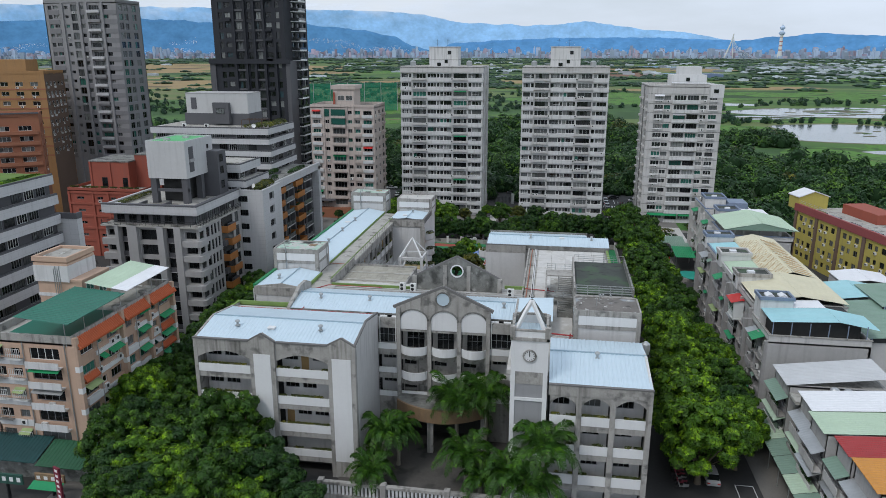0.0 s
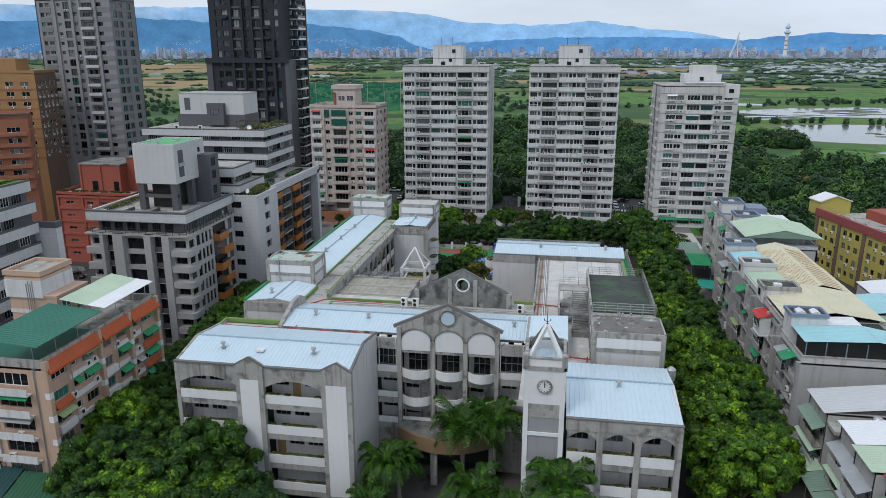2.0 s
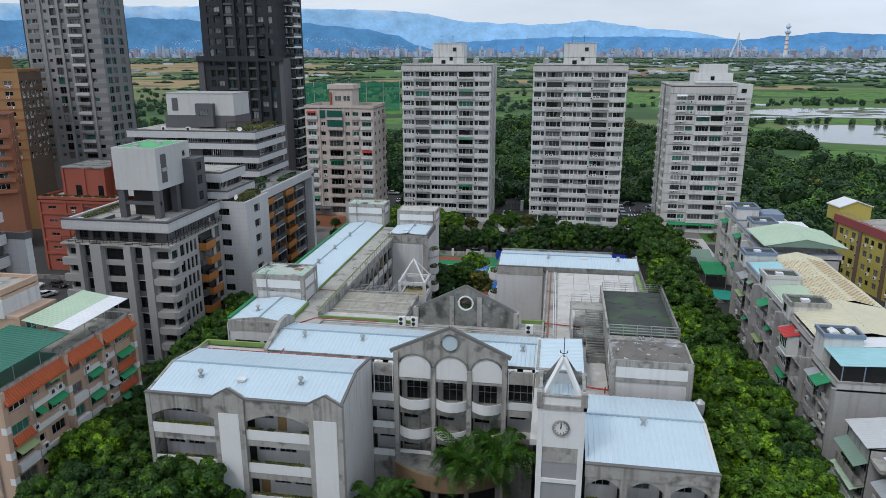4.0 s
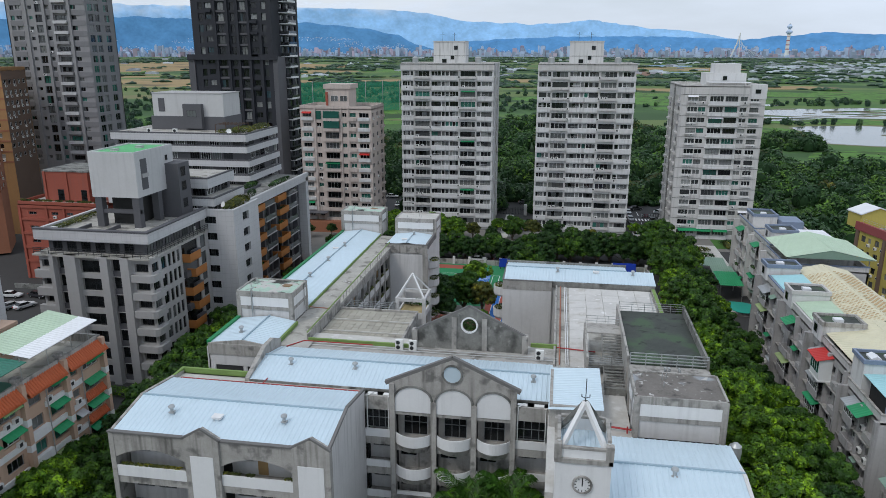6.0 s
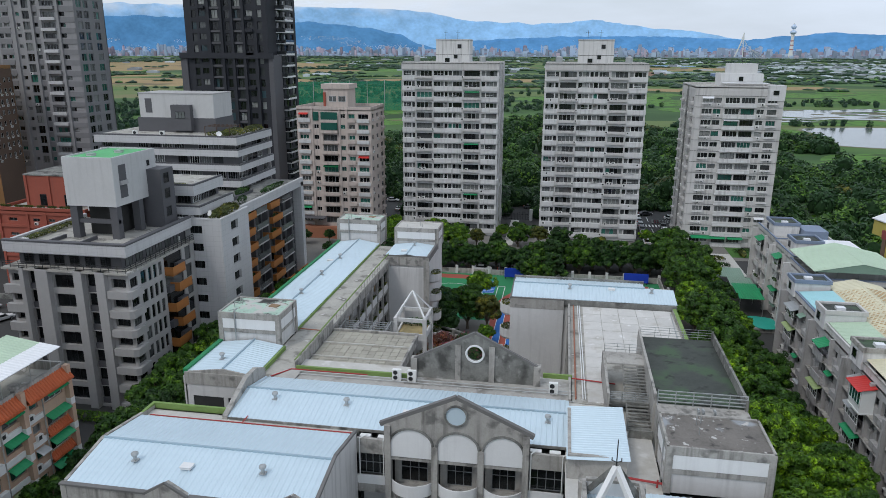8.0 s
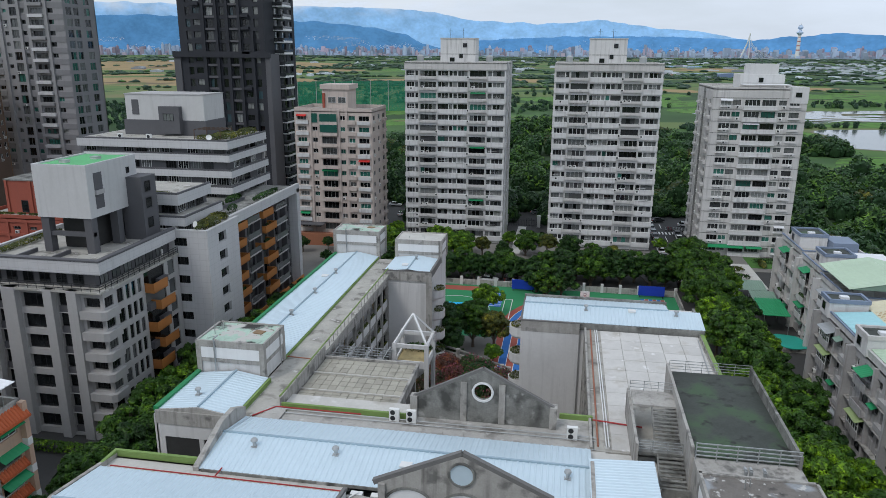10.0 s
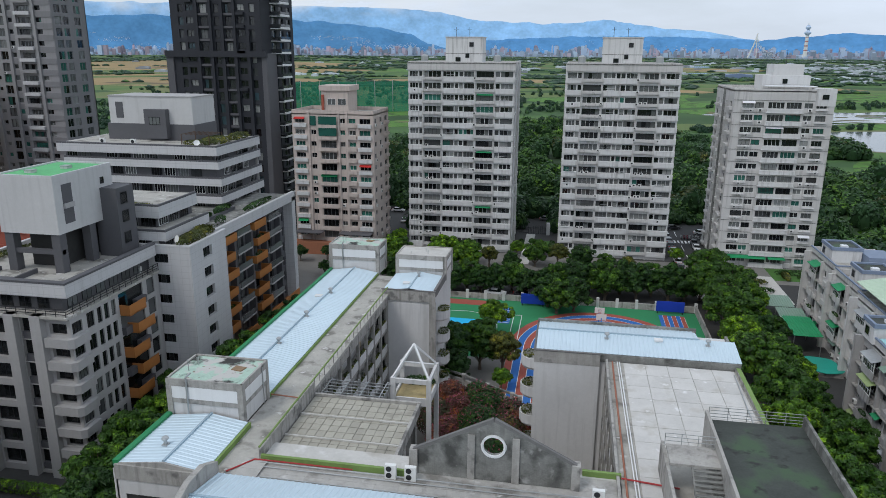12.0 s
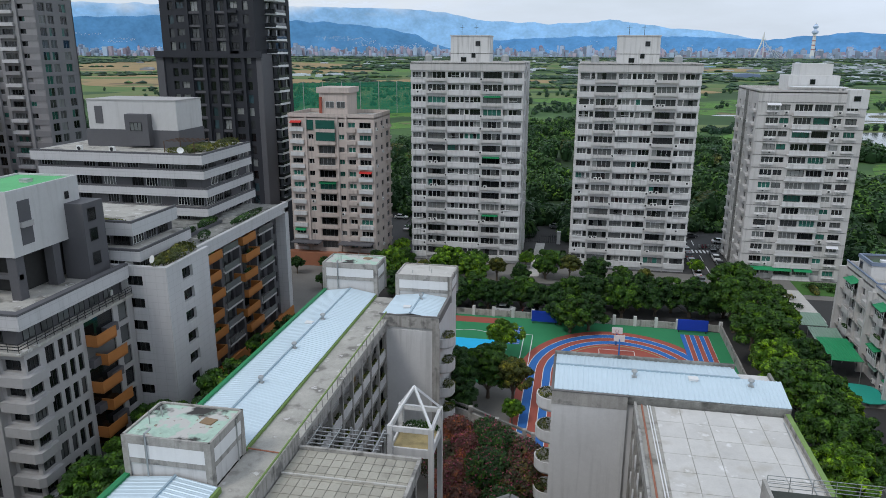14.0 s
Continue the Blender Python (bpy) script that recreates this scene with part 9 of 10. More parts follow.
def row_house(label, x0, x1, y0, y1, z, seed, roof=None, roof_h=1.4, ridge=True, ph=True, roof_x=None, wall=None, open_end=False):
    r = random.Random(seed)
    h = thing("row_house", label, "walk-up house", group="eastern row houses")
    wall = wall or M_rowwall
    rim_mat = r.choice([M_bluetrim, M_bluetrim, M_conc, M_tile2])
    core(h, x0, x1, y0, y1, 0, z, 1.0)
    fl = [0.4 + (z - 0.6) / 4 * i for i in range(4)]
    st = (z - 0.6) / 4
    m = side("W", x0, x1, y0, y1)
    wd = y1 - y0
    facade(h, m, wd, 0, z, fl, [(0.6, 2.0, 1.0, 2.3, 2), (wd * 0.28, wd * 0.52, 0.5, 2.6, 3), (wd * 0.58, wd * 0.70, 1.0, 2.3, 1), (wd * 0.76, wd - 0.7, 0.6, 2.5, 3)], wall, seed, 0.7, [M_frame, M_framewhite, M_framedark], [M_glass, M_glassmid, M_glassgrey], 0.4, 0.16, [M_awngreen, M_awnlime, M_sheetgreygreen, M_steel, M_steel])
    for i, f in enumerate(fl):
        if i and r.random() < 0.8:
            a, b = wd * 0.26, wd * 0.54
            part("balcony", bx(bx(box(a, b, -1.1, -0.98, f - 0.1, f + 0.9), a, b, -1.1, 0, f - 0.25, f - 0.1), a, a + 0.12, -1.0, 0, f - 0.1, f + 0.9), wall, h, "", m)
            if r.random() < 0.5:
                part("balcony_planting", leaf_cloud(bmesh.new(), [((a + b) / 2, -0.8, f + 1.0, 1.1, 0.35, 0.35)], 150, 0.16, r), M_leafdark, h, "", m)
            if r.random() < 0.45:
                window(h, m, a + 0.1, b - 0.1, f + 0.9, f + 2.5, 5, 2, -1.05, M_framewhite, M_glassgrey)
                awning(h, m, a - 0.1, b + 0.1, f + 2.9, r.choice([M_awngreen, M_awnlime, M_steel]), 1.6, 0.5)
        if i and r.random() < 0.7:
            part("bay_parapet", box(wd * 0.74, wd - 0.4, -0.6, 0, f - 0.1, f + 0.7), wall, h, "", m)
    for u in (0, wd * 0.55, wd - 0.5):
        part("wall_pier", box(u, u + 0.5, -1.2 if u == 0 else -0.5, 0, 0, z), wall, h, "", m)
    for f in fl[1:]:
        part("floor_slab", box(0.5, wd - 0.5, -0.7, 0, f - 0.42, f - 0.27), M_conc, h, "", m)
    for w in "SEN":
        part("wall", box(0 if w == "E" else 0.0, (x1 - x0) if w in "SN" else wd, 0, 0.3, 0, z), M_rowend if w == "S" else wall, h, "", side(w, x0, x1, y0, y1))
    flat_roof(h, x0, x1, y0, y1, z, M_roofconc, M_tile2, 0.9)
    part("blue_trim", bx(box(x0 - 0.1, x0 + 0.2, y0 - 0.1, y1 + 0.1, z + 0.9, z + 1.1), x0 + 0.2, x1 + 0.1, y0 - 0.1, y0 + 0.2, z + 0.9, z + 1.1), rim_mat, h)
    if ph:
        px0, px1, py0, py1 = (x0 + r.uniform(0.9, 1.6), x0 + r.uniform(6.0, 7.2), y0 + wd * r.uniform(0.36, 0.46), y0 + wd * r.uniform(0.74, 0.84)) if ph is True else ph
        part("stair_room", box(px0, px1, py0, py1, z, z + 2.4), M_tile, h, "pale rooftop stair room")
        part("stair_room_rim", bx(bx(bx(box(px0 - 0.15, px1 + 0.15, py0 - 0.15, py0 + 0.2, z + 2.4, z + 3.0), px0 - 0.15, px1 + 0.15, py1 - 0.2, py1 + 0.15, z + 2.4, z + 3.0), px0 - 0.15, px0 + 0.2, py0 + 0.2, py1 - 0.2, z + 2.4, z + 3.0), px1 - 0.2, px1 + 0.15, py0 + 0.2, py1 - 0.2, z + 2.4, z + 3.0), rim_mat, h)
        part("stair_room_top", box(px0 + 0.1, px1 - 0.1, py0 + 0.1, py1 - 0.1, z + 2.4, z + 2.7), M_roofdark, h, "dark wet flat roof")
        window(h, side("W", px0, px1, py0, py1), 0.8, 2.2, z + 0.7, z + 2.0, 1, 1, -0.05, M_frame, M_glass)
        part("roof_box", box(px0 + 1.8, px0 + 3.0, py0 + 1, py0 + 2.0, z + 2.7, z + 3.1), M_sheetwhite, h, "white roof hatch box")
    if roof:
        rx0 = roof_x or (x0 + 7.4 if ph else x0 + 0.2)
        xr = (rx0 + x1) / 2 if ridge else x1
        za = z + roof_h
        w1 = y1 - y0
        if ridge:
            part("shed_roof", ribbed(bmesh.new(), w1, x1 + 0.2 - xr, za, za + 1.0, 0.6), roof, h, "", pose(x1 + 0.2, y0, 0, 0, 0, 90))
        part("shed_roof", ribbed(bmesh.new(), w1, xr - rx0, za, za + 1.0, 0.6), roof, h, "", pose(rx0, y1, 0, 0, 0, -90))
        for i in range(4):
            for xx in (rx0 + 0.2, x1 - 0.2):
                yy = y0 + 0.3 + (w1 - 0.6) * i / 3
                part("roof_post", bar(bmesh.new(), (xx, yy, z), (xx, yy, za + 0.02), 0.07, 4), M_steel, h)
    return h


M_lath = mk("tan_roof_laths", (0.50, 0.36, 0.20), 0.8, 0.15, 0.4, 2.0, 0.0)


def lath_skin(parent, x0, x1, y0, y1, za, zb, seed):
    """Short tan laths lying brick-fashion over a sheet roof that rises from za at x0 to zb at x1."""
    r = random.Random(seed)
    bm = bmesh.new()
    k, rows_ = int((x1 - x0) / 0.62), int((y1 - y0) / 0.5)
    for j in range(rows_):
        for i in range(k):
            x = x0 + 0.62 * (i + 0.5 * (j % 2))
            if x + 0.4 > x1 or r.random() < 0.06:
                continue
            z = za + (zb - za) * (x - x0) / (x1 - x0) + 0.05
            bx(bm, x, x + 0.36, y0 + 0.5 * j, y0 + 0.5 * j + 0.2, z, z + 0.05)
    return tagged(part("lath_skin", bm, M_lath, parent, "tan laths over the sheet roof"), kind="stuff")


rows = [
    ("grey-white corner row house with aqua sheet roof terrace", 36.8, 51.0, 81.6, 91.5, None, 1.5, 37.0, False),
    ("grey row house with cream sheet roof and stair room", 36.8, 51.0, 91.5, 105.2, M_sheetcream, 1.4, 37.1, (36.5, 42.0, 101.2, 105.0)),
    ("grey row house with cream slatted roof and green awnings", 36.8, 51.0, 105.2, 119.0, M_sheetcream, 1.4, 42.4, (36.5, 42.0, 114.8, 118.8)),
    ("grey row house with tan slatted roof and dark stair room", 36.8, 50.8, 119.0, 133.0, M_sheetcream, 1.4, 42.4, (36.5, 42.0, 129.2, 132.8)),
]
for i, (lb, a, b, c, d, rf, rh, rx, ph) in enumerate(rows):
    hh = row_house(lb, a, b, c, d, 14.1 if i else 12.5, 940 + i, rf, rh if i else rh + 1.6, True, ph, rx)
    if i == 0:
        # added dark block gives the open terrace its shade by colour
        part("terrace_room", box(38.0, 50.0, 83.4, 91.2, 12.5, 15.2), M_inside, hh, "dark block painted as shade under the aqua terrace roof")
        for k in range(6):
            part("glazing_post", box(37.2 + 2.6 * k, 37.32 + 2.6 * k, 81.8, 81.92, 13.4, 15.55), M_bluetrim, hh)
        part("sheet_roof", ribbed(bmesh.new(), 6.2, 9.4, 15.55, 16.0, 0.5), M_sheetaqua, hh, "aqua ribbed sheet roof", pose(37.0, 88.0, 0, 0, 0, -90))
        part("sheet_roof", ribbed(bmesh.new(), 6.2, 5.6, 15.0, 16.0, 0.5), M_sheetaqua, hh, "aqua ribbed sheet roof", pose(52.0, 81.8, 0, 0, 0, 90))
        part("sheet_roof", ribbed(bmesh.new(), 3.6, 4.6, 15.8, 16.05, 0.5), M_sheetwhite, hh, "white ribbed sheet roof", pose(41.8, 91.6, 0, 0, 0, -90))
        part("stair_room", box(36.9, 41.7, 88.0, 91.3, 12.5, 16.9), M_tile, hh, "pale rooftop stair room with dark flat top")
        part("stair_room_rim", bx(bx(bx(box(36.7, 41.9, 87.8, 88.1, 16.9, 17.4), 36.7, 41.9, 91.2, 91.5, 16.9, 17.4), 36.7, 37.0, 88.1, 91.2, 16.9, 17.4), 41.6, 41.9, 88.1, 91.2, 16.9, 17.4), M_bluetrim, hh)
        part("stair_room_top", box(37.0, 41.6, 88.1, 91.2, 16.9, 17.1), M_roofdark, hh)
        for hx in (38.4, 40.4):
            part("roof_hatch", prism(bmesh.new(), [(hx - 0.6, 17.1), (hx + 0.6, 17.1), (hx + 0.6, 17.3), (hx, 17.6), (hx - 0.6, 17.3)], 88.6, 90.2), M_sheetwhite, hh, "white roof hatch")
    if i in (2, 3):
        lath_skin(hh, 42.6, 46.5, c + 0.3, d - (0.3 if i == 2 else 4.2), 15.56, 16.45, 60 + i)
        lath_skin(hh, 47.0, 50.7, c + 0.3, d - (0.3 if i == 2 else 4.2), 16.45, 15.56, 70 + i)
        part("front_roof", ribbed(bmesh.new(), 9.2, 5.1, 15.3, 15.75, 0.5), (M_sheetpale, M_sheetaqua)[i - 2], hh, "pale sheet roof over the front terrace", pose(37.0, c + 9.5, 0, 0, 0, -90))
        # another added block, near-black in place of the shade under the roof
        part("terrace_room", box(38.2, 50.4, c + 0.6, d - 4.4, 14.1, 15.2), M_inside, hh, "dark block painted as shade under the terrace roof")
    if i == 1:
        # same dark filler for the shade beneath the cream roof
        part("terrace_room", box(38.2, 50.4, c + 0.6, d - 4.4, 14.1, 15.3), M_inside, hh, "dark block painted as shade under the terrace roof")
red_row = [o for o in scene.objects if o.name.startswith("row_house")]
mw = side("W", 36.8, 51, 91.5, 101.0)
part("bay_cabin", bx(box(1.0, 4.4, -1.6, 0, 10.4, 13.4), 0.9, 4.5, -1.7, 0, 10.2, 10.4), M_framewhite, red_row[1], "white glazed balcony cabin", mw)
window(red_row[1], mw, 1.1, 4.3, 11.2, 13.2, 4, 1, -1.66, M_framewhite, M_glassgreen)
awning(red_row[1], mw, 0.7, 4.7, 13.8, M_awnred, 2.2, 0.5)
awning(red_row[0], side("W", 36.8, 51.0, 81.6, 91.5), 5.0, 8.0, 12.6, M_awngreen, 1.8, 0.7)
awning(red_row[2], side("W", 36.8, 51, 105.2, 119.0), 4.5, 7.6, 13.2, M_awngreen, 1.8, 0.6)

gh = row_house("white corner house with broad pale green gabled roof", 42.0, 56.4, 137.4, 150.5, 14.0, 950, None, 0, False, False, None, M_tile)
part("gabled_roof", ribbed(bmesh.new(), 14.5, 7.7, 16.6, 18.2, 0.6), M_sheetpale, gh, "pale green gabled sheet roof", pose(57.0, 136.2, 0, 0, 0, 90))
part("gabled_roof", ribbed(bmesh.new(), 14.5, 7.7, 16.6, 18.2, 0.6), M_sheetpale, gh, "pale green gabled sheet roof", pose(41.6, 150.7, 0, 0, 0, -90))
part("gable_board", prism(bmesh.new(), [(41.6, 16.5), (57.0, 16.5), (49.3, 18.15)], 136.3, 136.4), M_sheetgreygreen, gh)
for i in range(5):
    part("roof_post", bar(bmesh.new(), (42.3 + 3.5 * i, 137.6, 14), (42.3 + 3.5 * i, 137.6, 16.6), 0.09, 4), M_steel, gh)
part("roof_room", box(45, 55, 141, 149, 14, 16.4), M_tile2, gh)
gh2 = row_house("grey row house with blue-trimmed parapet and roof tanks", 42.6, 56.0, 150.5, 163.0, 14.2, 951, None, 0, False, True, None, M_tile2)
gh3 = row_house("pale end house with rooftop stair room", 42.6, 54.0, 163.0, 177.0, 14.6, 952, None, 0, False, True, None, M_tile2)
part("roof_shed", box(50, 55.5, 152, 160, 14.2, 16.4), M_sheetwhite, gh2, "white metal roof shed")
part("roof_shed", box(49, 53.6, 166, 172, 14.6, 16.6), M_bluetrim, gh3)

# green sheds and canopies at the street side
for lb, a, b, c, d, z, mt in (("bright green canopy roof over a yard", 35.5, 40.5, 157.5, 166.0, 4.2, M_awngreen), ("dull green shed roof by the houses", 36.0, 41.0, 167.5, 172.5, 3.6, M_sheetgreygreen), ("dark green shed roof by the plaza", 34.6, 41.0, 176.5, 182.0, 3.0, M_sheetgreygreen)):
    s = thing("yard_canopy", lb, "canopy", group="yard canopies")
    part("canopy_sheet", ribbed(bmesh.new(), b - a, d - c, z - 0.3, z + 0.3, 0.5), mt, s, "", pose(a, c, 0))
    for px in (a + 0.2, b - 0.2):
        for py in (c + 0.2, d - 0.2):
            part("post", bar(bmesh.new(), (px, py, 0), (px, py, z - 0.25 + (0.55 if py > c + 1 else 0)), 0.07, 4), M_steel, s)
tarp = thing("tarpaulin", "teal tarpaulin spread over a low yard roof", "tarpaulin")
part("sheet", slab(bmesh.new(), blob(38.6, 152.0, 3.6, 3.2, 5, 20, 0.15), 0.9, 1.0), mk("teal_tarpaulin", (0.02, 0.34, 0.26), 0.5, 0.15, 0.4, 3, 0.02), tarp)
part("low_roof", box(35.6, 41.5, 149, 155, 0, 0.9), M_conc, tarp)
tk = thing("water_tank", "red plastic water tank in a yard", "tank", 35.0, 168.5, 0)
part("drum", lathe(bmesh.new(), [(0.9, 0), (0.95, 0.3), (0.95, 1.5), (0.5, 1.8)], 14), M_awnred, tk)

# ---- second row behind, grey-green and aqua sheds ----
for lb, a, b, c, d, z, rf in (("low house with aqua sheet roof", 52.6, 63, 101.5, 111, 12.5, M_sheetaqua), ("low house with grey-green sheet roof", 51.6, 66, 84, 101, 12.3, M_sheetgreygreen), ("low house with raised green roof", 58.0, 72, 96, 108, 13.4, M_sheetgreygreen), ("white-roofed low house behind the row", 60, 70, 118, 126, 10.5, M_sheetwhite)):
    b_ = thing("low_house", lb, "house", group="low houses behind the row")
    part("wall", box(a + 0.3, b - 0.3, c + 0.3, d - 0.3, 0, z), M_tile2, b_)
    part("roof_sheet", ribbed(bmesh.new(), d - c, (b - a) / 2, z + 0.6, z + 1.3, 0.6), rf, b_, "", pose(b, c, 0, 0, 0, 90))
    part("roof_sheet", ribbed(bmesh.new(), d - c, (b - a) / 2, z + 0.6, z + 1.3, 0.6), rf, b_, "", pose(a, d, 0, 0, 0, -90))
    part("band", box(a + 0.1, b - 0.1, c + 0.1, c + 0.4, z, z + 0.6), M_darkmetal, b_)
    for i in range(4):
        part("roof_post", box(a + 0.3 + i * (b - a - 1) / 3, a + 0.5 + i * (b - a - 1) / 3, c + 0.05, c + 0.25, z, z + 0.7), M_bluetrim, b_)

# ---- mustard-yellow block ----
yb = thing("yellow_block", "mustard-yellow block with maroon top band and many windows", "apartment block", 68.7, 176.6, 0, 12.5)
core(yb, 0, 16, -62, 0, 0, 13.2, 0.8)
fy = [0.5 + 3.15 * i for i in range(4)]
my = side("W", 0, 16, -62, 0)
facade(yb, my, 62, 0, 13.2, fy, [(2.0 + 4.8 * i, 3.6 + 4.8 * i, 0.9, 2.3, 2) for i in range(12)] + [(4.4 + 4.8 * i, 5.6 + 4.8 * i, 1.0, 2.2, 1) for i in range(12)], M_yellow, 960, 0.3, [M_framedark, M_frame], [M_glass, M_glassgrey], 0.55, joined=True)
for i in range(13):
    if i % 2 == 0:
        part("brown_pilaster", box(0.2 + 4.8 * i, 1.2 + 4.8 * i, -0.35, 0, 0, 13.2), M_brown, yb, "", my)
part("top_band", box(-0.2, 62.2, -0.4, 0.3, 13.2, 15.1), M_maroon, yb, "maroon top band", my)
for w in "SEN":
    part("wall", box(0, 16 if w != "E" else 62, 0, 0.3, 0, 13.4), M_yellow, yb, "", side(w, 0, 16, -62, 0))
part("roof_slab", box(0.3, 15.7, -61.7, -0.3, 13.3, 13.6), M_roofconc, yb)
part("roof_shed", box(9, 15, -20, -6, 13.6, 16), M_terra, yb, "red roof shed")
part("roof_shed", prism(bmesh.new(), [(0, 13.4), (8, 13.4), (8, 16.8), (4, 18.2), (0, 16.8)], -1, 4), M_yellow, yb, "yellow rooftop hut with white roof")
part("hut_roof", prism(bmesh.new(), [(-0.3, 16.75), (4, 18.25), (8.3, 16.75), (8.3, 17.0), (4, 18.5), (-0.3, 17.0)], -1.3, 4.3), M_sheetwhite, yb)
for y in (-8, -14, -22, -30, -38):
    part("skylight", box(2.0, 4.0, y, y + 4, 13.6, 14.0), M_glassgrey, yb, "white framed skylight")
part("roof_railing", rail(bmesh.new(), [(0.2, -1.5, 15.1), (0.2, -60, 15.1)], 0.9, 2.2, 2), M_steel, yb)

# ---- nearer walk-ups on the eastern side ----


M_sheetgrey = mk("pale_grey_sheet", (0.52, 0.53, 0.54), 0.5, 0.08, 0.3, 2.0, 0.0)


def walkup(label, x0, x1, y0, y1, z, seed, roof, slope=0.9, drop_w=True):
    r = random.Random(seed)
    h = thing("walk_up_house", label, "walk-up house", group="near walk-up houses")
    core(h, x0, x1, y0, y1, 0, z, 0.9)
    fl = [0.2 + 3.0 * i for i in range(int(z // 3))]
    wd = y1 - y0
    m = side("W", x0, x1, y0, y1)
    facade(h, m, wd, 0, z, fl, [(0.5, wd * 0.45, 0.6, 2.5, 3), (wd * 0.55, wd - 0.5, 0.8, 2.4, 2)], M_rowwall, seed, 0.6, [M_frame, M_framewhite], [M_glass, M_glassgrey], 0.3)
    for i, f in enumerate(fl):
        if i:
            part("balcony", bx(box(0.2, wd - 0.2, -1.1, -1.0, f - 0.1, f + 0.9), 0.2, wd - 0.2, -1.1, 0, f - 0.25, f - 0.1), r.choice([M_tile2, M_paint, M_conc]), h, "", m)
            awning(h, m, 0.1, wd - 0.1, f + 2.8, r.choice([M_sheetpale, M_sheetgreygreen, M_steel]), 1.5, 0.6)
            if r.random() < 0.7:
                part("balcony_planting", leaf_cloud(bmesh.new(), [(wd / 2, -0.8, f + 1.0, wd * 0.3, 0.3, 0.4)], 220, 0.16, r), M_leafdark, h, "", m)
    for w in "SEN":
        part("wall", box(0, x1 - x0 if w != "E" else wd, 0, 0.3, 0, z), M_rowend, h, "", side(w, x0, x1, y0, y1))
    part("roof_sheet", ribbed(bmesh.new(), wd + 0.2, x1 - x0 + 0.6, z, z + slope, 0.45), roof, h, "", pose(x0 - 0.5, y1 + 0.1, 0, 0, 0, -90))
    part("roof_bed", box(x0, x1, y0, y1, z - 0.3, z - 0.06), M_conc, h)
    return h


w1 = walkup("grey-white walk-up house with pale sheet roof", 36.8, 49.0, 70.3, 76.8, 10.9, 971, M_sheetgrey, 1.8)
walkup("walk-up house with bright white sheet roof", 37.4, 49.0, 62.2, 67.6, 11.4, 972, M_sheetwhite, 0.9)
walkup("walk-up house with faded pale green roof", 37.0, 49.0, 56.8, 62.2, 11.3, 973, M_sheetpale, 0.8)
walkup("walk-up house with red and orange sheet roof", 37.9, 50.0, 51.8, 56.2, 11.4, 974, M_sheetred, 0.8)
walkup("walk-up house with orange sheet roof", 38.1, 50.0, 45.0, 51.6, 11.4, 975, M_sheetorange, 0.8)
part("low_roof", box(36.8, 49, 67.6, 70.3, 9.4, 9.8), M_roofconc, w1)
for x, y in ((42.0, 69.2), (43.6, 69.0), (45.4, 56.5), (46.9, 56.5)):
    tkn = thing("water_tank", "stainless steel roof water tank", "tank", x, y, 9.8 if y > 60 else 11.9, group="roof water tanks")
    part("drum", lathe(bmesh.new(), [(0.56, 0.2), (0.6, 0.3), (0.6, 1.35), (0.42, 1.55), (0.12, 1.62)], 16), M_steel, tkn)
    bm = bmesh.new()
    for a in (0, 90, 180, 270):
        bar(bm, (0.5 * math.cos(radians(a)), 0.5 * math.sin(radians(a)), 0), (0.5 * math.cos(radians(a)), 0.5 * math.sin(radians(a)), 0.3), 0.05, 4)
    part("stand", bm, M_darkmetal, tkn)
ln = thing("lean_to_row", "row of dull green-grey lean-to roofs at street level", "lean-to")
for i in range(8):
    y = 44 + i * 4.2
    part("lean_to_roof", ribbed(bmesh.new(), 4.1, 2.8, 3.1, 3.7, 0.5), M_sheetgreygreen if i % 3 else M_sheetpale, ln, "", pose(34.0, y + 4.1, 0, 0, 0, -90))
    part("post", bar(bmesh.new(), (34.3, y + 2, 0), (34.3, y + 2, 3.1), 0.06, 4), M_steel, ln)
part("lean_to_wall", box(36.4, 36.8, 44, 77, 0, 3.2), M_concdark, ln)

# ---- playground: track, courts, boards ----


def flat(name, label, pts, z, mat):
    return tagged(part(name, slab(bmesh.new(), pts, z - 0.02, z), mat, None), label, "sports ground", kind="structure")


M_trkred = mk("red_track_rubber", (0.34, 0.085, 0.06), 0.85, 0.08, 0.3, 3, 0.005)
M_board = mk("deep_blue_board", (0.012, 0.05, 0.42), 0.5, 0.08, 0.4, 3, 0.0)
M_trkblue = mk("blue_track_rubber", (0.030, 0.14, 0.42), 0.85, 0.08, 0.3, 3, 0.005)
M_trkgreen = mk("green_court_rubber", (0.03, 0.22, 0.09), 0.85, 0.08, 0.3, 3, 0.005)
M_cyan = mk("cyan_court_rubber", (0.02, 0.46, 0.78), 0.8, 0.08, 0.3, 3, 0.005)
flat("court_base", "green rubber playground surface", [(-32, 146), (-14.5, 146), (-14.5, 118), (22, 118), (22, 176), (-32, 178)], 0.03, M_trkgreen)
cx, cy = 2.2, 152.0


def oval(a, b, y_low, k=26):
    """The near-straight and the far bend of the track at half width a and depth b."""
    pts = [(cx + a * math.cos(math.pi * i / k), cy + b * math.sin(math.pi * i / k)) for i in range(k + 1)]
    return [(cx + a, y_low)] + pts + [(cx - a, y_low)]


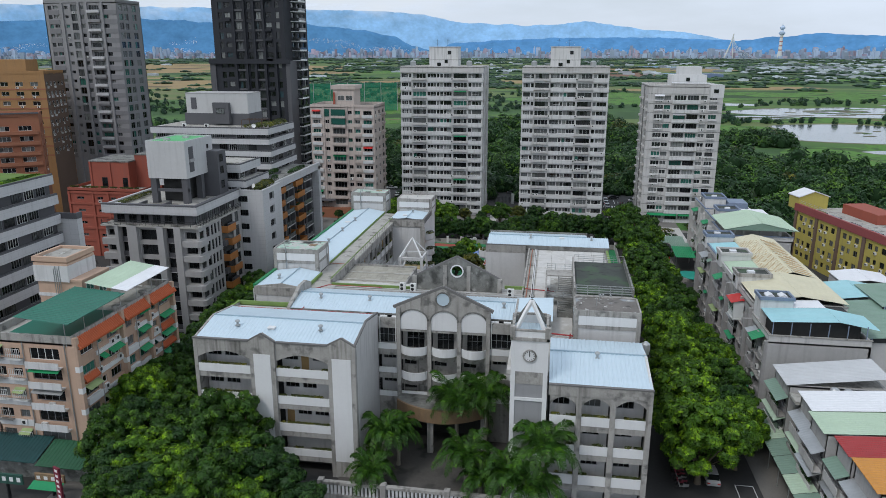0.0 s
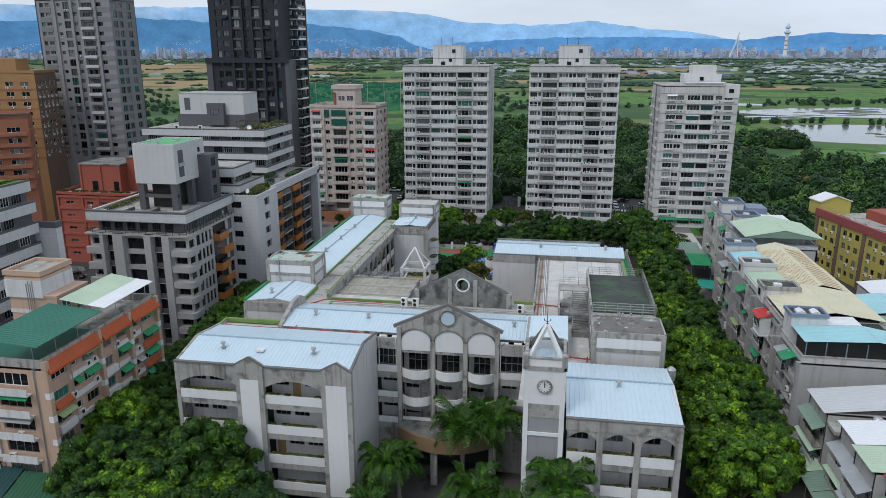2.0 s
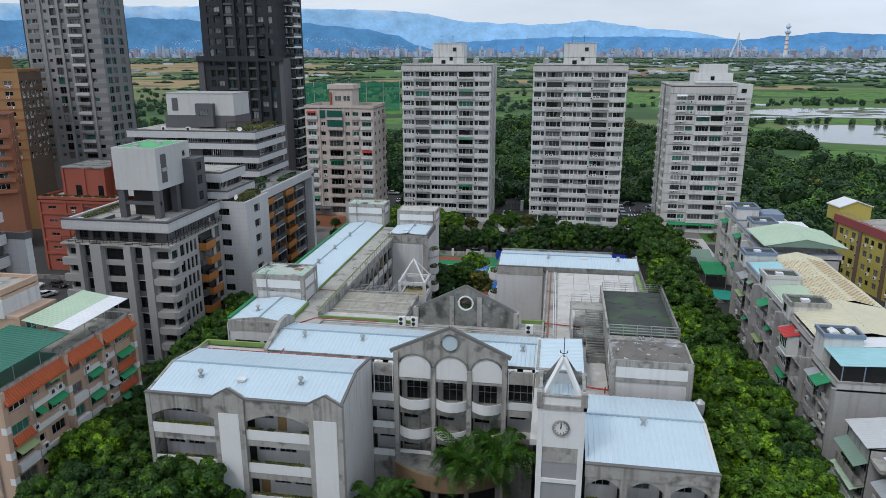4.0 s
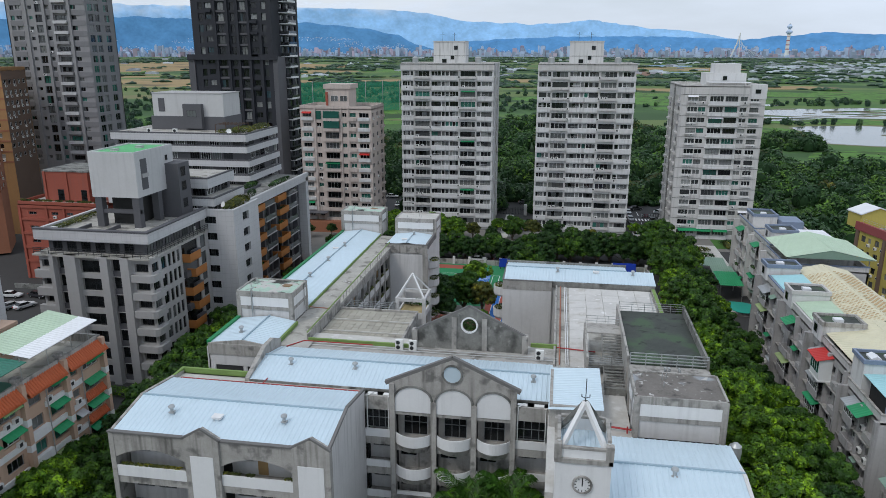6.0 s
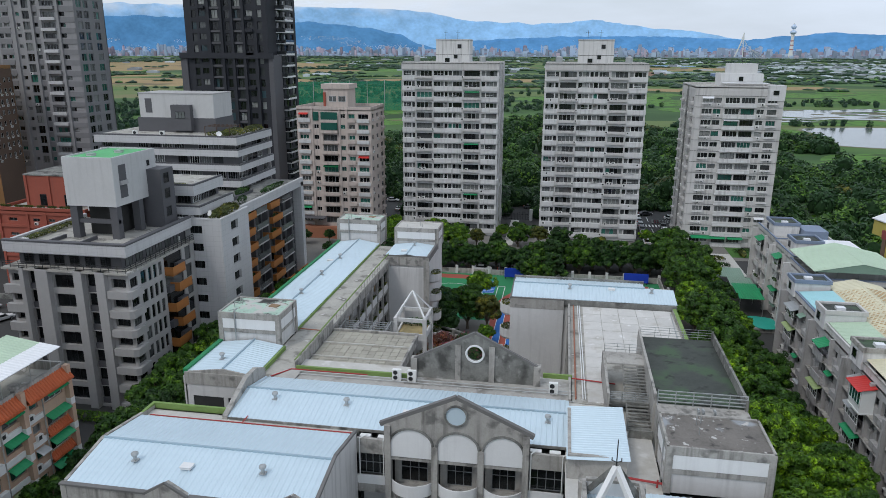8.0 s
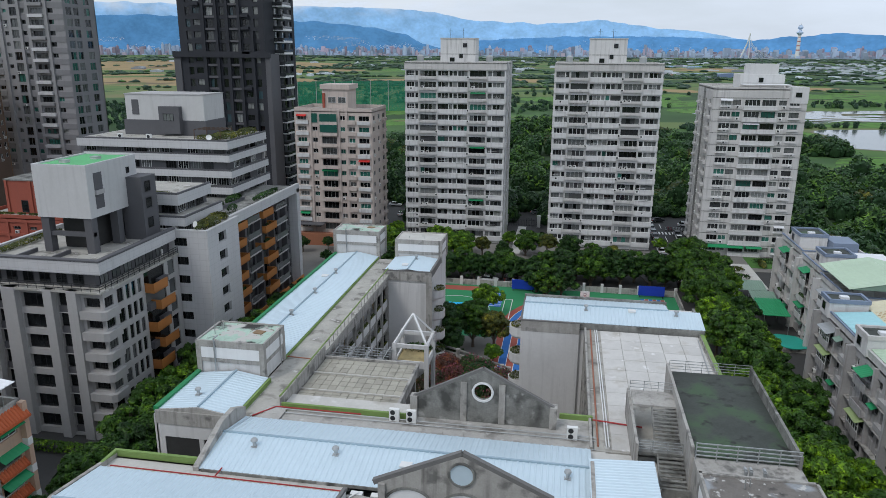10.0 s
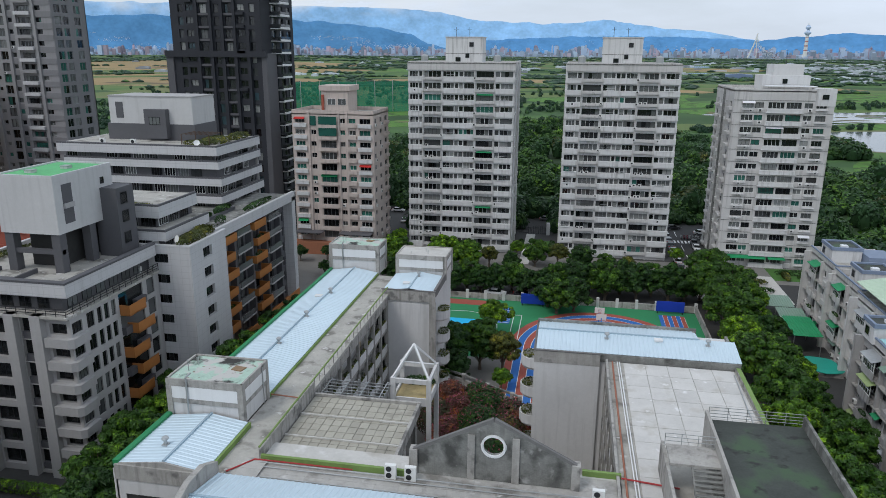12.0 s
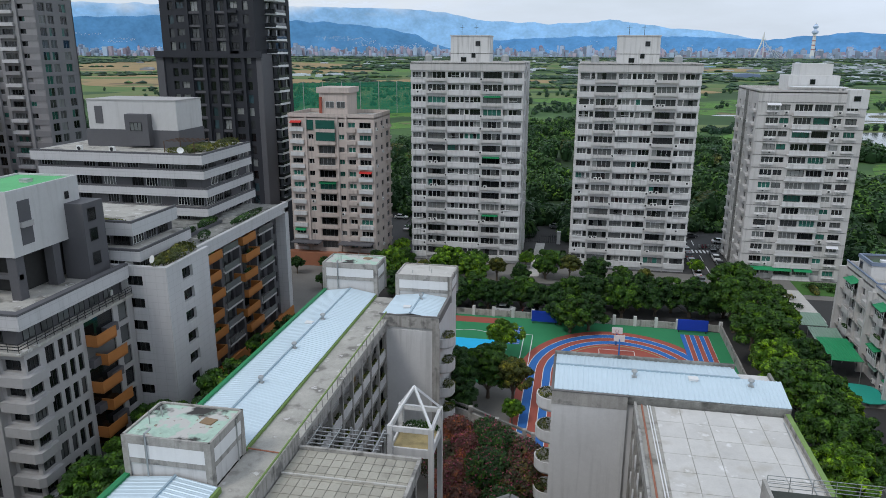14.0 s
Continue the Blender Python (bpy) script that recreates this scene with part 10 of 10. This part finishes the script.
for i, (a, b, mt, z) in enumerate(((17.0, 20.6, M_trkred, 0.05), (15.6, 19.0, M_white, 0.056), (15.5, 18.9, M_trkblue, 0.062), (14.2, 17.4, M_white, 0.068), (14.1, 17.3, M_trkred, 0.074), (12.9, 15.9, M_white, 0.08), (12.8, 15.8, M_trkblue, 0.086), (11.6, 14.4, M_white, 0.092), (11.5, 14.3, M_trkred, 0.098), (10.9, 13.6, M_awnlime, 0.104), (10.7, 13.4, M_trkred, 0.11))):
    pts = oval(a, b, 118.5)
    flat("track", ("red rubber running lane", "white lane line", "blue rubber running lane")[0 if mt is M_trkred else 2 if mt is M_trkblue else 1], pts, z, mt)
# sprint straight
for i in range(6):
    flat("sprint_lane", "straight sprint lane in rubber", [(14.2 + i * 0.85, 152), (15.0 + i * 0.85, 152), (15.0 + i * 0.85, 173.6), (14.2 + i * 0.85, 173.6)], 0.118, M_trkred if i % 2 else M_trkblue)
    flat("lane_line", "white sprint lane line", [(15.0 + i * 0.85, 152), (15.05 + i * 0.85, 152), (15.05 + i * 0.85, 173.6), (15.0 + i * 0.85, 173.6)], 0.122, M_white)


def line_path(pts, w=0.12, z=0.125):
    for (ax, ay), (bx_, by) in zip(pts, pts[1:]):
        d = Vector((bx_ - ax, by - ay, 0)).normalized() * 1
        nx, ny = -d.y * w / 2, d.x * w / 2
        flat("court_line", "white painted court line", [(ax - nx, ay - ny), (bx_ - nx, by - ny), (bx_ + nx, by + ny), (ax + nx, ay + ny)], z, M_white)


line_path([(-1.2, 158), (-1.2, 163.6), (5.0, 163.6), (5.0, 158)])
line_path([(1.9 + 2.2 * math.cos(math.pi * i / 10), 158 + 2.2 * math.sin(math.pi * i / 10)) for i in range(11)])
flat("court_mat", "red rubber strip by the wall", [(-31, 172.5), (-19.5, 172.5), (-19.5, 175.5), (-31, 175.5)], 0.05, M_trkred)
flat("court_mat", "cyan basketball key on green court", [(-28, 159.2), (-19.8, 159.2), (-19.8, 164.2), (-28, 164.2)], 0.05, M_cyan)
line_path([(-25.2 + 7.5 * math.cos(math.pi * i / 14), 160 + 8.5 * math.sin(math.pi * i / 14)) for i in range(15)], 0.14, 0.07)
flat("court_mat", "blue ladder markings on green court", [(-18.2, 163), (-15.6, 163), (-15.6, 172), (-18.2, 172)], 0.05, M_trkblue)
line_path([(-15.0, 150), (-15.0, 168), (-13.4, 168), (-13.4, 150)], 0.14, 0.07)
for i in range(9):
    line_path([(-18.1, 163.4 + i), (-15.7, 163.4 + i)], 0.12, 0.07)


def hoop(x, y, rz):
    h = thing("basketball_hoop", "basketball hoop with white board on a blue post", "basketball hoop", x, y, 0.1, rz, group="basketball hoops")
    part("post", bar(bar(bmesh.new(), (0, 1.4, 0), (0, 1.0, 2.6), 0.14, 8), (0, 1.0, 2.6), (0, 0.1, 3.2), 0.1, 6), M_trkblue, h)
    part("board", bx(box(-0.95, 0.95, 0, 0.08, 2.8, 4.0), -0.9, 0.9, -0.02, 0, 2.85, 3.95), M_clean, h)
    part("square", bx(bx(bx(box(-0.3, 0.3, -0.04, -0.02, 3.1, 3.15), -0.3, 0.3, -0.04, -0.02, 3.5, 3.55), -0.3, -0.25, -0.04, -0.02, 3.15, 3.5), 0.25, 0.3, -0.04, -0.02, 3.15, 3.5), M_darkmetal, h)
    bm = bmesh.new()
    for i in range(12):
        p, q = (2 * math.pi * j / 12 for j in (i, i + 1))
        bar(bm, (0.23 * math.cos(p), -0.28 + 0.23 * math.sin(p), 3.05), (0.23 * math.cos(q), -0.28 + 0.23 * math.sin(q), 3.05), 0.02, 4)
    part("rim", bm, M_awnred, h)


hoop(1.9, 164.6, 0)
hoop(2.1, 161.0, 180)
for x, y, w in ((-11.6, 174.2, 5.0), (16.6, 175.0, 5.6)):
    bdn = thing("display_board", "deep blue board on the playground wall", "board", x, y, 0, group="blue boards")
    part("panel", box(-w / 2, w / 2, -0.1, 0.1, 0.5, 2.7), M_board, bdn)
    part("legs", bx(box(-w / 2 + 0.2, -w / 2 + 0.4, -0.1, 0.1, 0, 0.5), w / 2 - 0.4, w / 2 - 0.2, -0.1, 0.1, 0, 0.5), M_darkmetal, bdn)
wl2 = thing("boundary_wall", "low grey school wall with pale piers", "wall")
part("wall_body", bx(box(-34, 22, 176.6, 176.9, 0, 1.3), 21.8, 22.1, 118, 176.6, 0, 1.6), M_conc, wl2)
for i in range(15):
    part("pier", box(-34 + i * 4 - 0.3, -34 + i * 4 + 0.3, 176.4, 177.0, 0, 2.0), M_paint, wl2)
wl3 = thing("boundary_wall", "low grey wall along the west street", "wall")
part("wall_body", box(-44.6, -44.3, 52, 176, 0, 1.5), M_conc, wl3)
# courtyard
flat("courtyard_paving", "grey courtyard paving", [(-32, 84), (0, 84), (0, 118), (-14.6, 118), (-14.6, 145.9), (-32, 145.9)], 0.06, M_pave)
gw = thing("garden_wall", "curved grey courtyard ramp wall", "wall")
bm = bmesh.new()
arc = [(-10.6, 124.2), (-11.8, 125.0), (-15.7, 127.3), (-19.7, 129.9), (-22.5, 131.2)]
for (ax, ay), (bx_, by) in zip(arc, arc[1:]):
    d = Vector((ax - bx_, ay - by, 0)).normalized() * 0.15
    slab(bm, [(ax - d.y, ay + d.x), (ax + d.y, ay - d.x), (bx_ + d.y, by - d.x), (bx_ - d.y, by + d.x)][::-1], 0, 3.4)
part("ramp_wall", bm, M_conc, gw)
for ax, ay in arc:
    part("post", box(ax - 0.28, ax + 0.28, ay - 0.28, ay + 0.28, 0, 4.3), M_conc, gw)
for (ax, ay), (bx_, by) in zip(arc, arc[1:]):
    part("coping", bar(bmesh.new(), (ax, ay, 4.1), (bx_, by, 4.1), 0.2, 4), M_concdark, gw)
for i, (x, y, s) in enumerate(((-18.5, 118.5, 1.0), (-14.8, 119.5, 1.15), (-11.4, 118.5, 1.0), (-19, 113, 0.95), (-15.2, 113.2, 1.2), (-11.4, 113.0, 1.05), (-17.2, 107.5, 1.0), (-13, 107, 1.1), (-16, 102, 0.9), (-20.4, 122.5, 1.0), (-16.6, 123.4, 0.95), (-21.4, 117.2, 0.95), (-9.6, 116.0, 1.0))):
    bg = thing("flowering_shrub", "large reddish shrub with pink blossom", "shrub", x, y, 0, group="courtyard shrubs")
    r = random.Random(500 + i)
    lob = [(0, 0, 4.0 * s, 2.4 * s, 2.4 * s, 2.6 * s), (1.5 * s, 0.6, 3.0, 1.8, 1.8, 2.0), (-1.3, -1.0, 3.4, 1.7, 1.7, 1.9)]
    part("stem", bar(bar(bar(bmesh.new(), (0, 0, 0), (0.2, 0.1, 3.6), 0.14), (0.1, 0, 1), (1.5, 0.6, 3.2), 0.08), (0.1, 0, 1), (-1.3, -1, 3.4), 0.08), M_bark, bg)
    part("foliage", leaf_cloud(bmesh.new(), lob, 4200, 0.22, r), (M_leafred, M_leafdark, M_leafbrown)[i % 3], bg)
    part("blossom", leaf_cloud(bmesh.new(), [(a, b, c, d * 1.04, e * 1.04, f * 1.04) for a, b, c, d, e, f in lob], (1500, 700, 1100)[i % 3] if i < 6 else 500, 0.17, r, 0.8), M_flower, bg)

# ---- royal palms before the entrance ----


def frond(bm, r, origin, az, length, lift, droop):
    """An arching rib with two rows of narrow hanging leaflets."""
    d0 = Vector((math.cos(az), math.sin(az), 0))
    k = 12
    pts = [Vector(origin) + d0 * (length * (s - 0.2 * s * s)) + Vector((0, 0, lift * s - droop * s ** 2.3)) for s in (i / k for i in range(k + 1))]
    up = Vector((0, 0, 1))
    for i in range(k):
        p, q = pts[i], pts[i + 1]
        bar(bm, p, q, 0.05 * (1 - 0.7 * i / k), 3)
        fwd = (q - p).normalized()
        sd = fwd.cross(up).normalized()
        ll = length * 0.24 * math.sin(math.pi * min(0.95, 0.16 + 0.84 * i / k)) ** 0.6
        for h in (0.0, 0.25, 0.5, 0.75):
            base = p.lerp(q, h)
            for sg in (-1, 1):
                if r.random() < 0.08:
                    continue
                mid = base + sd * sg * ll * 0.5 + fwd * ll * 0.3 + up * ll * r.uniform(0.0, 0.22)
                tip = base + sd * sg * ll * r.uniform(0.7, 1.0) + fwd * ll * r.uniform(0.5, 0.8) - up * ll * r.uniform(0.1, 0.6)
                wv = fwd * 0.05
                bm.faces.new([bm.verts.new(v) for v in (base - wv * 0.6, base + wv * 0.6, mid + wv, tip, mid - wv)])


def palm(x, y, h, seed, n=15, length=3.6, z=0.1):
    r = random.Random(seed)
    t = thing("palm_tree", "royal palm with a smooth grey trunk and arching fronds", "palm", x, y, z, group="royal palms")
    bm = bmesh.new()
    lathe(bm, [(0.34, 0), (0.25, 0.8), (0.28, h * 0.45), (0.2, h - 1.2)], 10)
    part("trunk", bm, M_palmbark, t)
    part("crownshaft", lathe(bmesh.new(), [(0.2, h - 1.25), (0.25, h - 0.9), (0.14, h + 0.1)], 10), M_leafbright, t, "smooth green crownshaft")
    for i in range(n):
        az = i * 2.4 + r.uniform(-0.25, 0.25)
        up = ((i * 3) % 7) / 6
        bm = bmesh.new()
        frond(bm, r, (0, 0, h), az, length * r.uniform(0.85, 1.2) * (1 - 0.25 * up), 1.3 + 3.4 * up + r.uniform(-0.3, 0.5), 2.1 + 1.2 * (1 - up) + r.uniform(0, 0.8))
        part("frond", bm, M_palmleaf, t)
    return t


PALMS = [(-16.3, 57.6, 6.4, 3.8), (-14.9, 60.0, 5.4, 3.5), (-17.0, 53.6, 3.0, 3.7), (-7.6, 64.3, 8.4, 5.0), (-3.6, 64.8, 9.3, 5.0), (-5.2, 55.6, 5.3, 4.4), (4.4, 47.4, 12.2, 4.6), (0.6, 47.8, 8.2, 3.9), (3.4, 46.0, 8.0, 4.2), (-3.2, 53.6, 3.4, 3.6)]
for i, (x, y, h, ln_) in enumerate(PALMS):
    palm(x, y, h, 300 + i, 18, ln_ * 1.12)
ysh = thing("bush", "yellow-tipped shrub among the palms", "shrub", -18.6, 60.2, 0.1)
part("foliage", leaf_cloud(bmesh.new(), [(0, 0, 2.6, 1.0, 1.0, 2.4)], 700, 0.24, rng), M_leafbright, ysh)

# ---- hedges and verges ----
hd = thing("hedge", "clipped green hedge before the grey apartments", "hedge")
part("foliage", leaf_cloud(bmesh.new(), [(-69, 95.6, 0.7, 12, 0.8, 0.9), (-56.5, 110, 0.8, 0.9, 16, 1.0), (-55.5, 145, 0.8, 0.9, 18, 1.0)], 4200, 0.26, rng), M_leafbright, hd)
for a, b, c, d, mt, lb, z in ((-57, -44.6, 40, 180, M_pave, "pale pavement beside the school", 0.05), (32, 36.4, 44, 200, M_pave, "pavement along the row houses", 0.05), (-82, -57, 166, 204, M_pave, "brick-paved plaza with planting", 0.05), (-52, 56, 200, 214, M_pave, "paved strip before the towers", 0.05), (24, 44, 186, 206, M_roofpale, "bare sandy plaza beside the tower", 0.06)):
    tagged(part("pavement", box(a, b, c, d, -0.05, z), mt, None), lb, "pavement", kind="structure")
for i, (a, b, c, d) in enumerate(((-14.5, -10, 219, 229), (-19.5, -17.0, 219, 228), (44, 56, 203, 213))):
    tagged(part("lawn", box(a, b, c, d, 0.0, 0.1), mk("lawn_grass_%d" % i, (0.06, 0.15, 0.03), 0.95, 0.25, 0.3, 3, 0.01), None), "small green lawn by the towers", "lawn", kind="structure")
tagged(part("path", box(-17, -14.5, 205, 236, 0.0, 0.09), M_roofpale, None), "pale garden path between the towers", "path", kind="structure")
gt2 = thing("garden_gate", "wrought metal estate gate between pale piers", "gate", -15.8, 236.5, 0)
for x in (-5, 5):
    part("pier", box(x - 0.5, x + 0.5, -0.5, 0.5, 0, 3.6), M_tile, gt2)
for s in (-1, 1):
    bm = bmesh.new()
    for i in range(9):
        bar(bm, (s * (0.2 + i * 0.52), 0, 0.1), (s * (0.2 + i * 0.52), 0, 2.2 + 0.6 * math.sin(i / 8 * math.pi)), 0.05, 4)
    bar(bm, (s * 0.2, 0, 0.4), (s * 4.4, 0, 0.4), 0.06, 4)
    bar(bm, (s * 0.2, 0, 2.0), (s * 4.4, 0, 2.0), 0.06, 4)
    part("gate_leaf", bm, M_darkmetal, gt2)
part("gatehouse", prism(bmesh.new(), [(-9.5, 0), (-6, 0), (-6, 3), (-7.75, 4.4), (-9.5, 3)], -2, 2), M_tile, gt2)

for k, (cx, cy, rx, ry) in enumerate(((50, 208, 5, 0.8), (47, 205, 0.8, 3), (53, 205.5, 3.5, 0.7), (38, 193, 3.5, 0.7), (38.5, 199, 3.0, 0.7), (-17.8, 222, 0.9, 4.5), (-9.2, 222, 0.9, 4.5), (34.5, 186.5, 4, 0.8))):
    gh_ = thing("garden_hedge", "low green garden hedge near the towers", "hedge", cx, cy, 0.05, group="garden hedges")
    part("foliage", leaf_cloud(bmesh.new(), [(0, 0, 0.7, rx, ry, 0.75)], 420, 0.3, rng), (M_leafdark, M_leafolive, M_leaf)[k % 3], gh_)

# ---- streets and cars ----
for i in range(8):
    tagged(part("road_marking", box(22.0 + 1.0 * i, 22.5 + 1.0 * i, 234.5, 237.5, 0.0, 0.02), M_white, None), "white zebra crossing stripe", "road marking", kind="structure")
for y0_ in (186, 196, 206, 216, 226, 242, 252):
    tagged(part("road_marking", box(26.4, 26.6, y0_, y0_ + 6, 0.0, 0.02), M_white, None), "white road line", "road marking", kind="structure")
tagged(part("road_marking", bx(bx(bx(box(29.0, 29.1, 58, 62.4, 0, 0.02), 31.2, 31.3, 58, 62.4, 0, 0.02), 29.1, 31.2, 58, 58.1, 0, 0.02), 29.1, 31.2, 62.3, 62.4, 0, 0.02), M_white, None), "white parking box marking", "road marking", kind="structure")
CARCOL = [mk("car_paint_%d" % i, c, 0.3, 0.03, 0.5, 3, 0.0, spec=0.6) for i, c in enumerate(((0.70, 0.70, 0.70), (0.42, 0.43, 0.44), (0.03, 0.03, 0.035), (0.16, 0.17, 0.18), (0.30, 0.04, 0.04), (0.05, 0.09, 0.16)))]
M_tyre = mk("tyre_rubber", (0.02, 0.02, 0.02), 0.9, 0.1, 1, 4, 0.0)


def build_car(mat):
    c = thing("car", "parked saloon car with dark windows", "car", 0, 0, -60, group="parked cars")
    body = [(-2.2, 0.35), (2.2, 0.35), (2.25, 0.75), (1.3, 0.95), (-1.9, 0.98), (-2.25, 0.8)]
    bm = prism(bmesh.new(), body, -0.85, 0.85)
    bmesh.ops.bevel(bm, geom=list(bm.edges), offset=0.08, segments=2, affect="EDGES")
    part("body", bm, mat, c)
    bm = prism(bmesh.new(), [(-1.75, 0.95), (1.05, 0.93), (0.35, 1.42), (-1.2, 1.45)], -0.74, 0.74)
    part("cabin_glass", bm, M_glass, c)
    part("roof_panel", box(-1.15, 0.3, -0.70, 0.70, 1.41, 1.47), mat, c)
    for x in (-1.35, 1.35):
        for y in (-0.8, 0.8):
            bm = bmesh.new()
            lathe(bm, [(0.32, -0.1), (0.32, 0.1)], 12)
            bmesh.ops.rotate(bm, verts=bm.verts, matrix=Matrix.Rotation(radians(90), 3, "X"))
            w = part("wheel", bm, M_tyre, c, "", pose(x, y, 0.32))
            bm = bmesh.new()
            lathe(bm, [(0.18, -0.12), (0.18, 0.12)], 10)
            bmesh.ops.rotate(bm, verts=bm.verts, matrix=Matrix.Rotation(radians(90), 3, "X"))
            put("rim", kept("rim", lambda: mesh_of("rim", bm, M_steel)), w)
    for y in (-0.62, 0.62):
        part("headlight", box(2.12, 2.28, y - 0.2, y + 0.2, 0.62, 0.76), M_clean, c)
        part("tail_light", box(-2.28, -2.15, y - 0.18, y + 0.18, 0.68, 0.82), M_awnred, c)
    return c


CARS = [build_car(mt) for mt in CARCOL]


def park(x, y, rz, k):
    return copy_thing(CARS[k], pose(x, y, 0.02, 0, 0, rz))


van = copy_thing(CARS[0], pose(-47.6, 41.6, 0.02, 0, 0, 8) @ Matrix.Diagonal((1.15, 1.15, 1.5, 1)))
tagged(van, "white delivery van parked by the trees", "van")
for i in range(9):
    park(23.2 + rng.uniform(-0.15, 0.15), 203 + i * 5.3, 90, rng.choice([0, 0, 1, 1, 2, 3]))
for i in range(8):
    park(30.0 + rng.uniform(-0.15, 0.15), 196 + i * 5.3, -90, rng.choice([0, 0, 1, 3, 2]))
for x, y, rz, k in ((26.2, 63.2, 88, 1), (-61.5, 258, 0, 0), (-56, 244, 90, 0), (-64, 246, 20, 3), (26.5, 251, 20, 2), (-12, 255, 0, 3), (-6, 256, 0, 1), (34, 246, 0, 0), (-20, 179.8, 0, 0), (-14, 179.8, 0, 2), (60, 262, 0, 0)):
    park(x, y, rz, k)
for i, k in enumerate((2, 3, 1, 0)):
    park(-119.6 + 2.75 * i, 127.6 + 0.45 * i, 68, k)
for x, y, rz, k in ((-122.5, 133.2, 72, 3), (-119.2, 134.6, 8, 0), (-113.4, 135.6, -12, 2), (-116.0, 128.9, 68, 2)):
    park(x, y, rz, k)


def scooter(x, y, rz):
    s = thing("scooter", "parked motor scooter with black seat", "scooter", x, y, 0.02, rz, group="parked scooters")

    def body():
        bm = bmesh.new()
        prism(bm, [(-0.75, 0.35), (-0.15, 0.28), (0.35, 0.28), (0.6, 0.95), (0.45, 1.0), (0.25, 0.42), (-0.1, 0.42), (-0.2, 0.72), (-0.8, 0.75)], -0.16, 0.16)
        bar(bm, (0.52, -0.32, 1.02), (0.52, 0.32, 1.02), 0.03)
        return mesh_of("body", bm, (M_darkmetal, M_sign, M_signred, M_steel)[rng.randrange(4)])

    put("body", kept(("sc", rng.randrange(3)), body), s)
    put("seat", kept("scs", lambda: mesh_of("seat", box(-0.78, -0.18, -0.15, 0.15, 0.74, 0.84), M_tyre)), s)
    for wx in (-0.6, 0.65):
        def wheel():
            bm = bmesh.new()
            lathe(bm, [(0.24, -0.06), (0.24, 0.06)], 12)
            bmesh.ops.rotate(bm, verts=bm.verts, matrix=Matrix.Rotation(radians(90), 3, "X"))
            return mesh_of("wheel", bm, M_tyre)
        put("wheel", kept("scw", wheel), s, pose(wx, 0, 0.24))


for i in range(12):
    scooter(22.2 + rng.uniform(-0.1, 0.1), 60.5 + i * 0.9, 180 + rng.uniform(-8, 8))
for i in range(8):
    scooter(27.5 + i * 0.8, 239.5, 90 + rng.uniform(-8, 8))

# green mesh golf-range fence on the plain
nf = thing("net_fence", "tall green mesh fence of a driving range on poles", "fence", -262, 600, 0, rz=28)
for i in range(9):
    part("pole", bar(bmesh.new(), (i * 16, 0, -0.3), (i * 16, 0, 27), 0.3, 6), M_steel, nf)
bm = bmesh.new()
for i in range(8 * 30):
    bx(bm, i * 128 / 240 - 0.13, i * 128 / 240 + 0.16, -0.02, 0.02, 0, 26)
for i in range(34):
    bx(bm, 0, 128, -0.02, 0.02, i * 0.78, i * 0.78 + 0.28)
tagged(part("mesh", bm, mk("green_net", (0.02, 0.24, 0.14), 0.8, 0.1, 0.3, 2, 0.0), nf), kind="stuff")


# ---- laid pieces: terrace tiles and roof slabs ----
M_terrtile = mk("cream_terrace_tile", (0.37, 0.35, 0.295), 0.85, 0.14, 0.4, 3.0, 0.01, rand=0.10, patch=[((0.24, 0.225, 0.19), 0.55, 0.3, 0.15)])
tile_me = mesh_of("tile", box(0, 0.85, 0, 1.03, 0, 0.06), M_terrtile)
for i in range(12):
    for j in range(11):
        yy = 82.6 + j * 1.1
        put("tile", tile_me, gt, pose(-30.25 + i * 0.91, yy, 17.22))
M_roofpanel = mk("pale_roof_panel", (0.56, 0.545, 0.52), 0.85, 0.12, 0.35, 2.0, 0.01, rand=0.06, patch=[((0.40, 0.37, 0.32), 0.55, 0.4, 0.2), ((0.70, 0.69, 0.68), 0.62, 0.8, 0.08)])
slab_me = mesh_of("roof_panel", box(0, 2.36, 0, 2.84, 0, 0.07), M_roofpanel)
for i in range(5):
    for j in range(10):
        xx, yy = 2.0 + i * 2.42, 79.3 + j * 2.89
        if xx > 4.0 and yy < 89.5:
            continue
        put("roof_panel", slab_me, re, pose(xx, yy, 17.75))
M_deck = mk("stained_deck_slab", (0.40, 0.385, 0.36), 0.9, 0.2, 0.4, 2.2, 0.01, rand=0.05, patch=[((0.22, 0.21, 0.19), 0.54, 0.5, 0.14), ((0.52, 0.51, 0.49), 0.62, 0.9, 0.08)])
deck_me = mesh_of("deck_panel", box(0, 1.985, 0, 1.94, 0, 0.05), M_deck)
deck_low = mesh_of("deck_panel", box(0, 1.985, 0, 1.55, 0, 0.05), M_deck)
for i in range(16):
    for j in range(3):
        if i < 7:
            if j < 2:
                put("deck_panel", deck_low, mb, pose(-31.6 + i * 2.0, 78.3 + j * 1.57, 17.9 if i < 1 else 17.7))
            continue
        put("deck_panel", deck_me, mb, pose(-31.6 + i * 2.0, 78.3 + j * 2.0 - (0.0 if j < 2 else 0.15), 17.7))

# templates are no part of the place
for src in [t for ts in TREES.values() for t in ts] + CARS:
    for o in (*src.children_recursive, src):
        bpy.data.objects.remove(o)
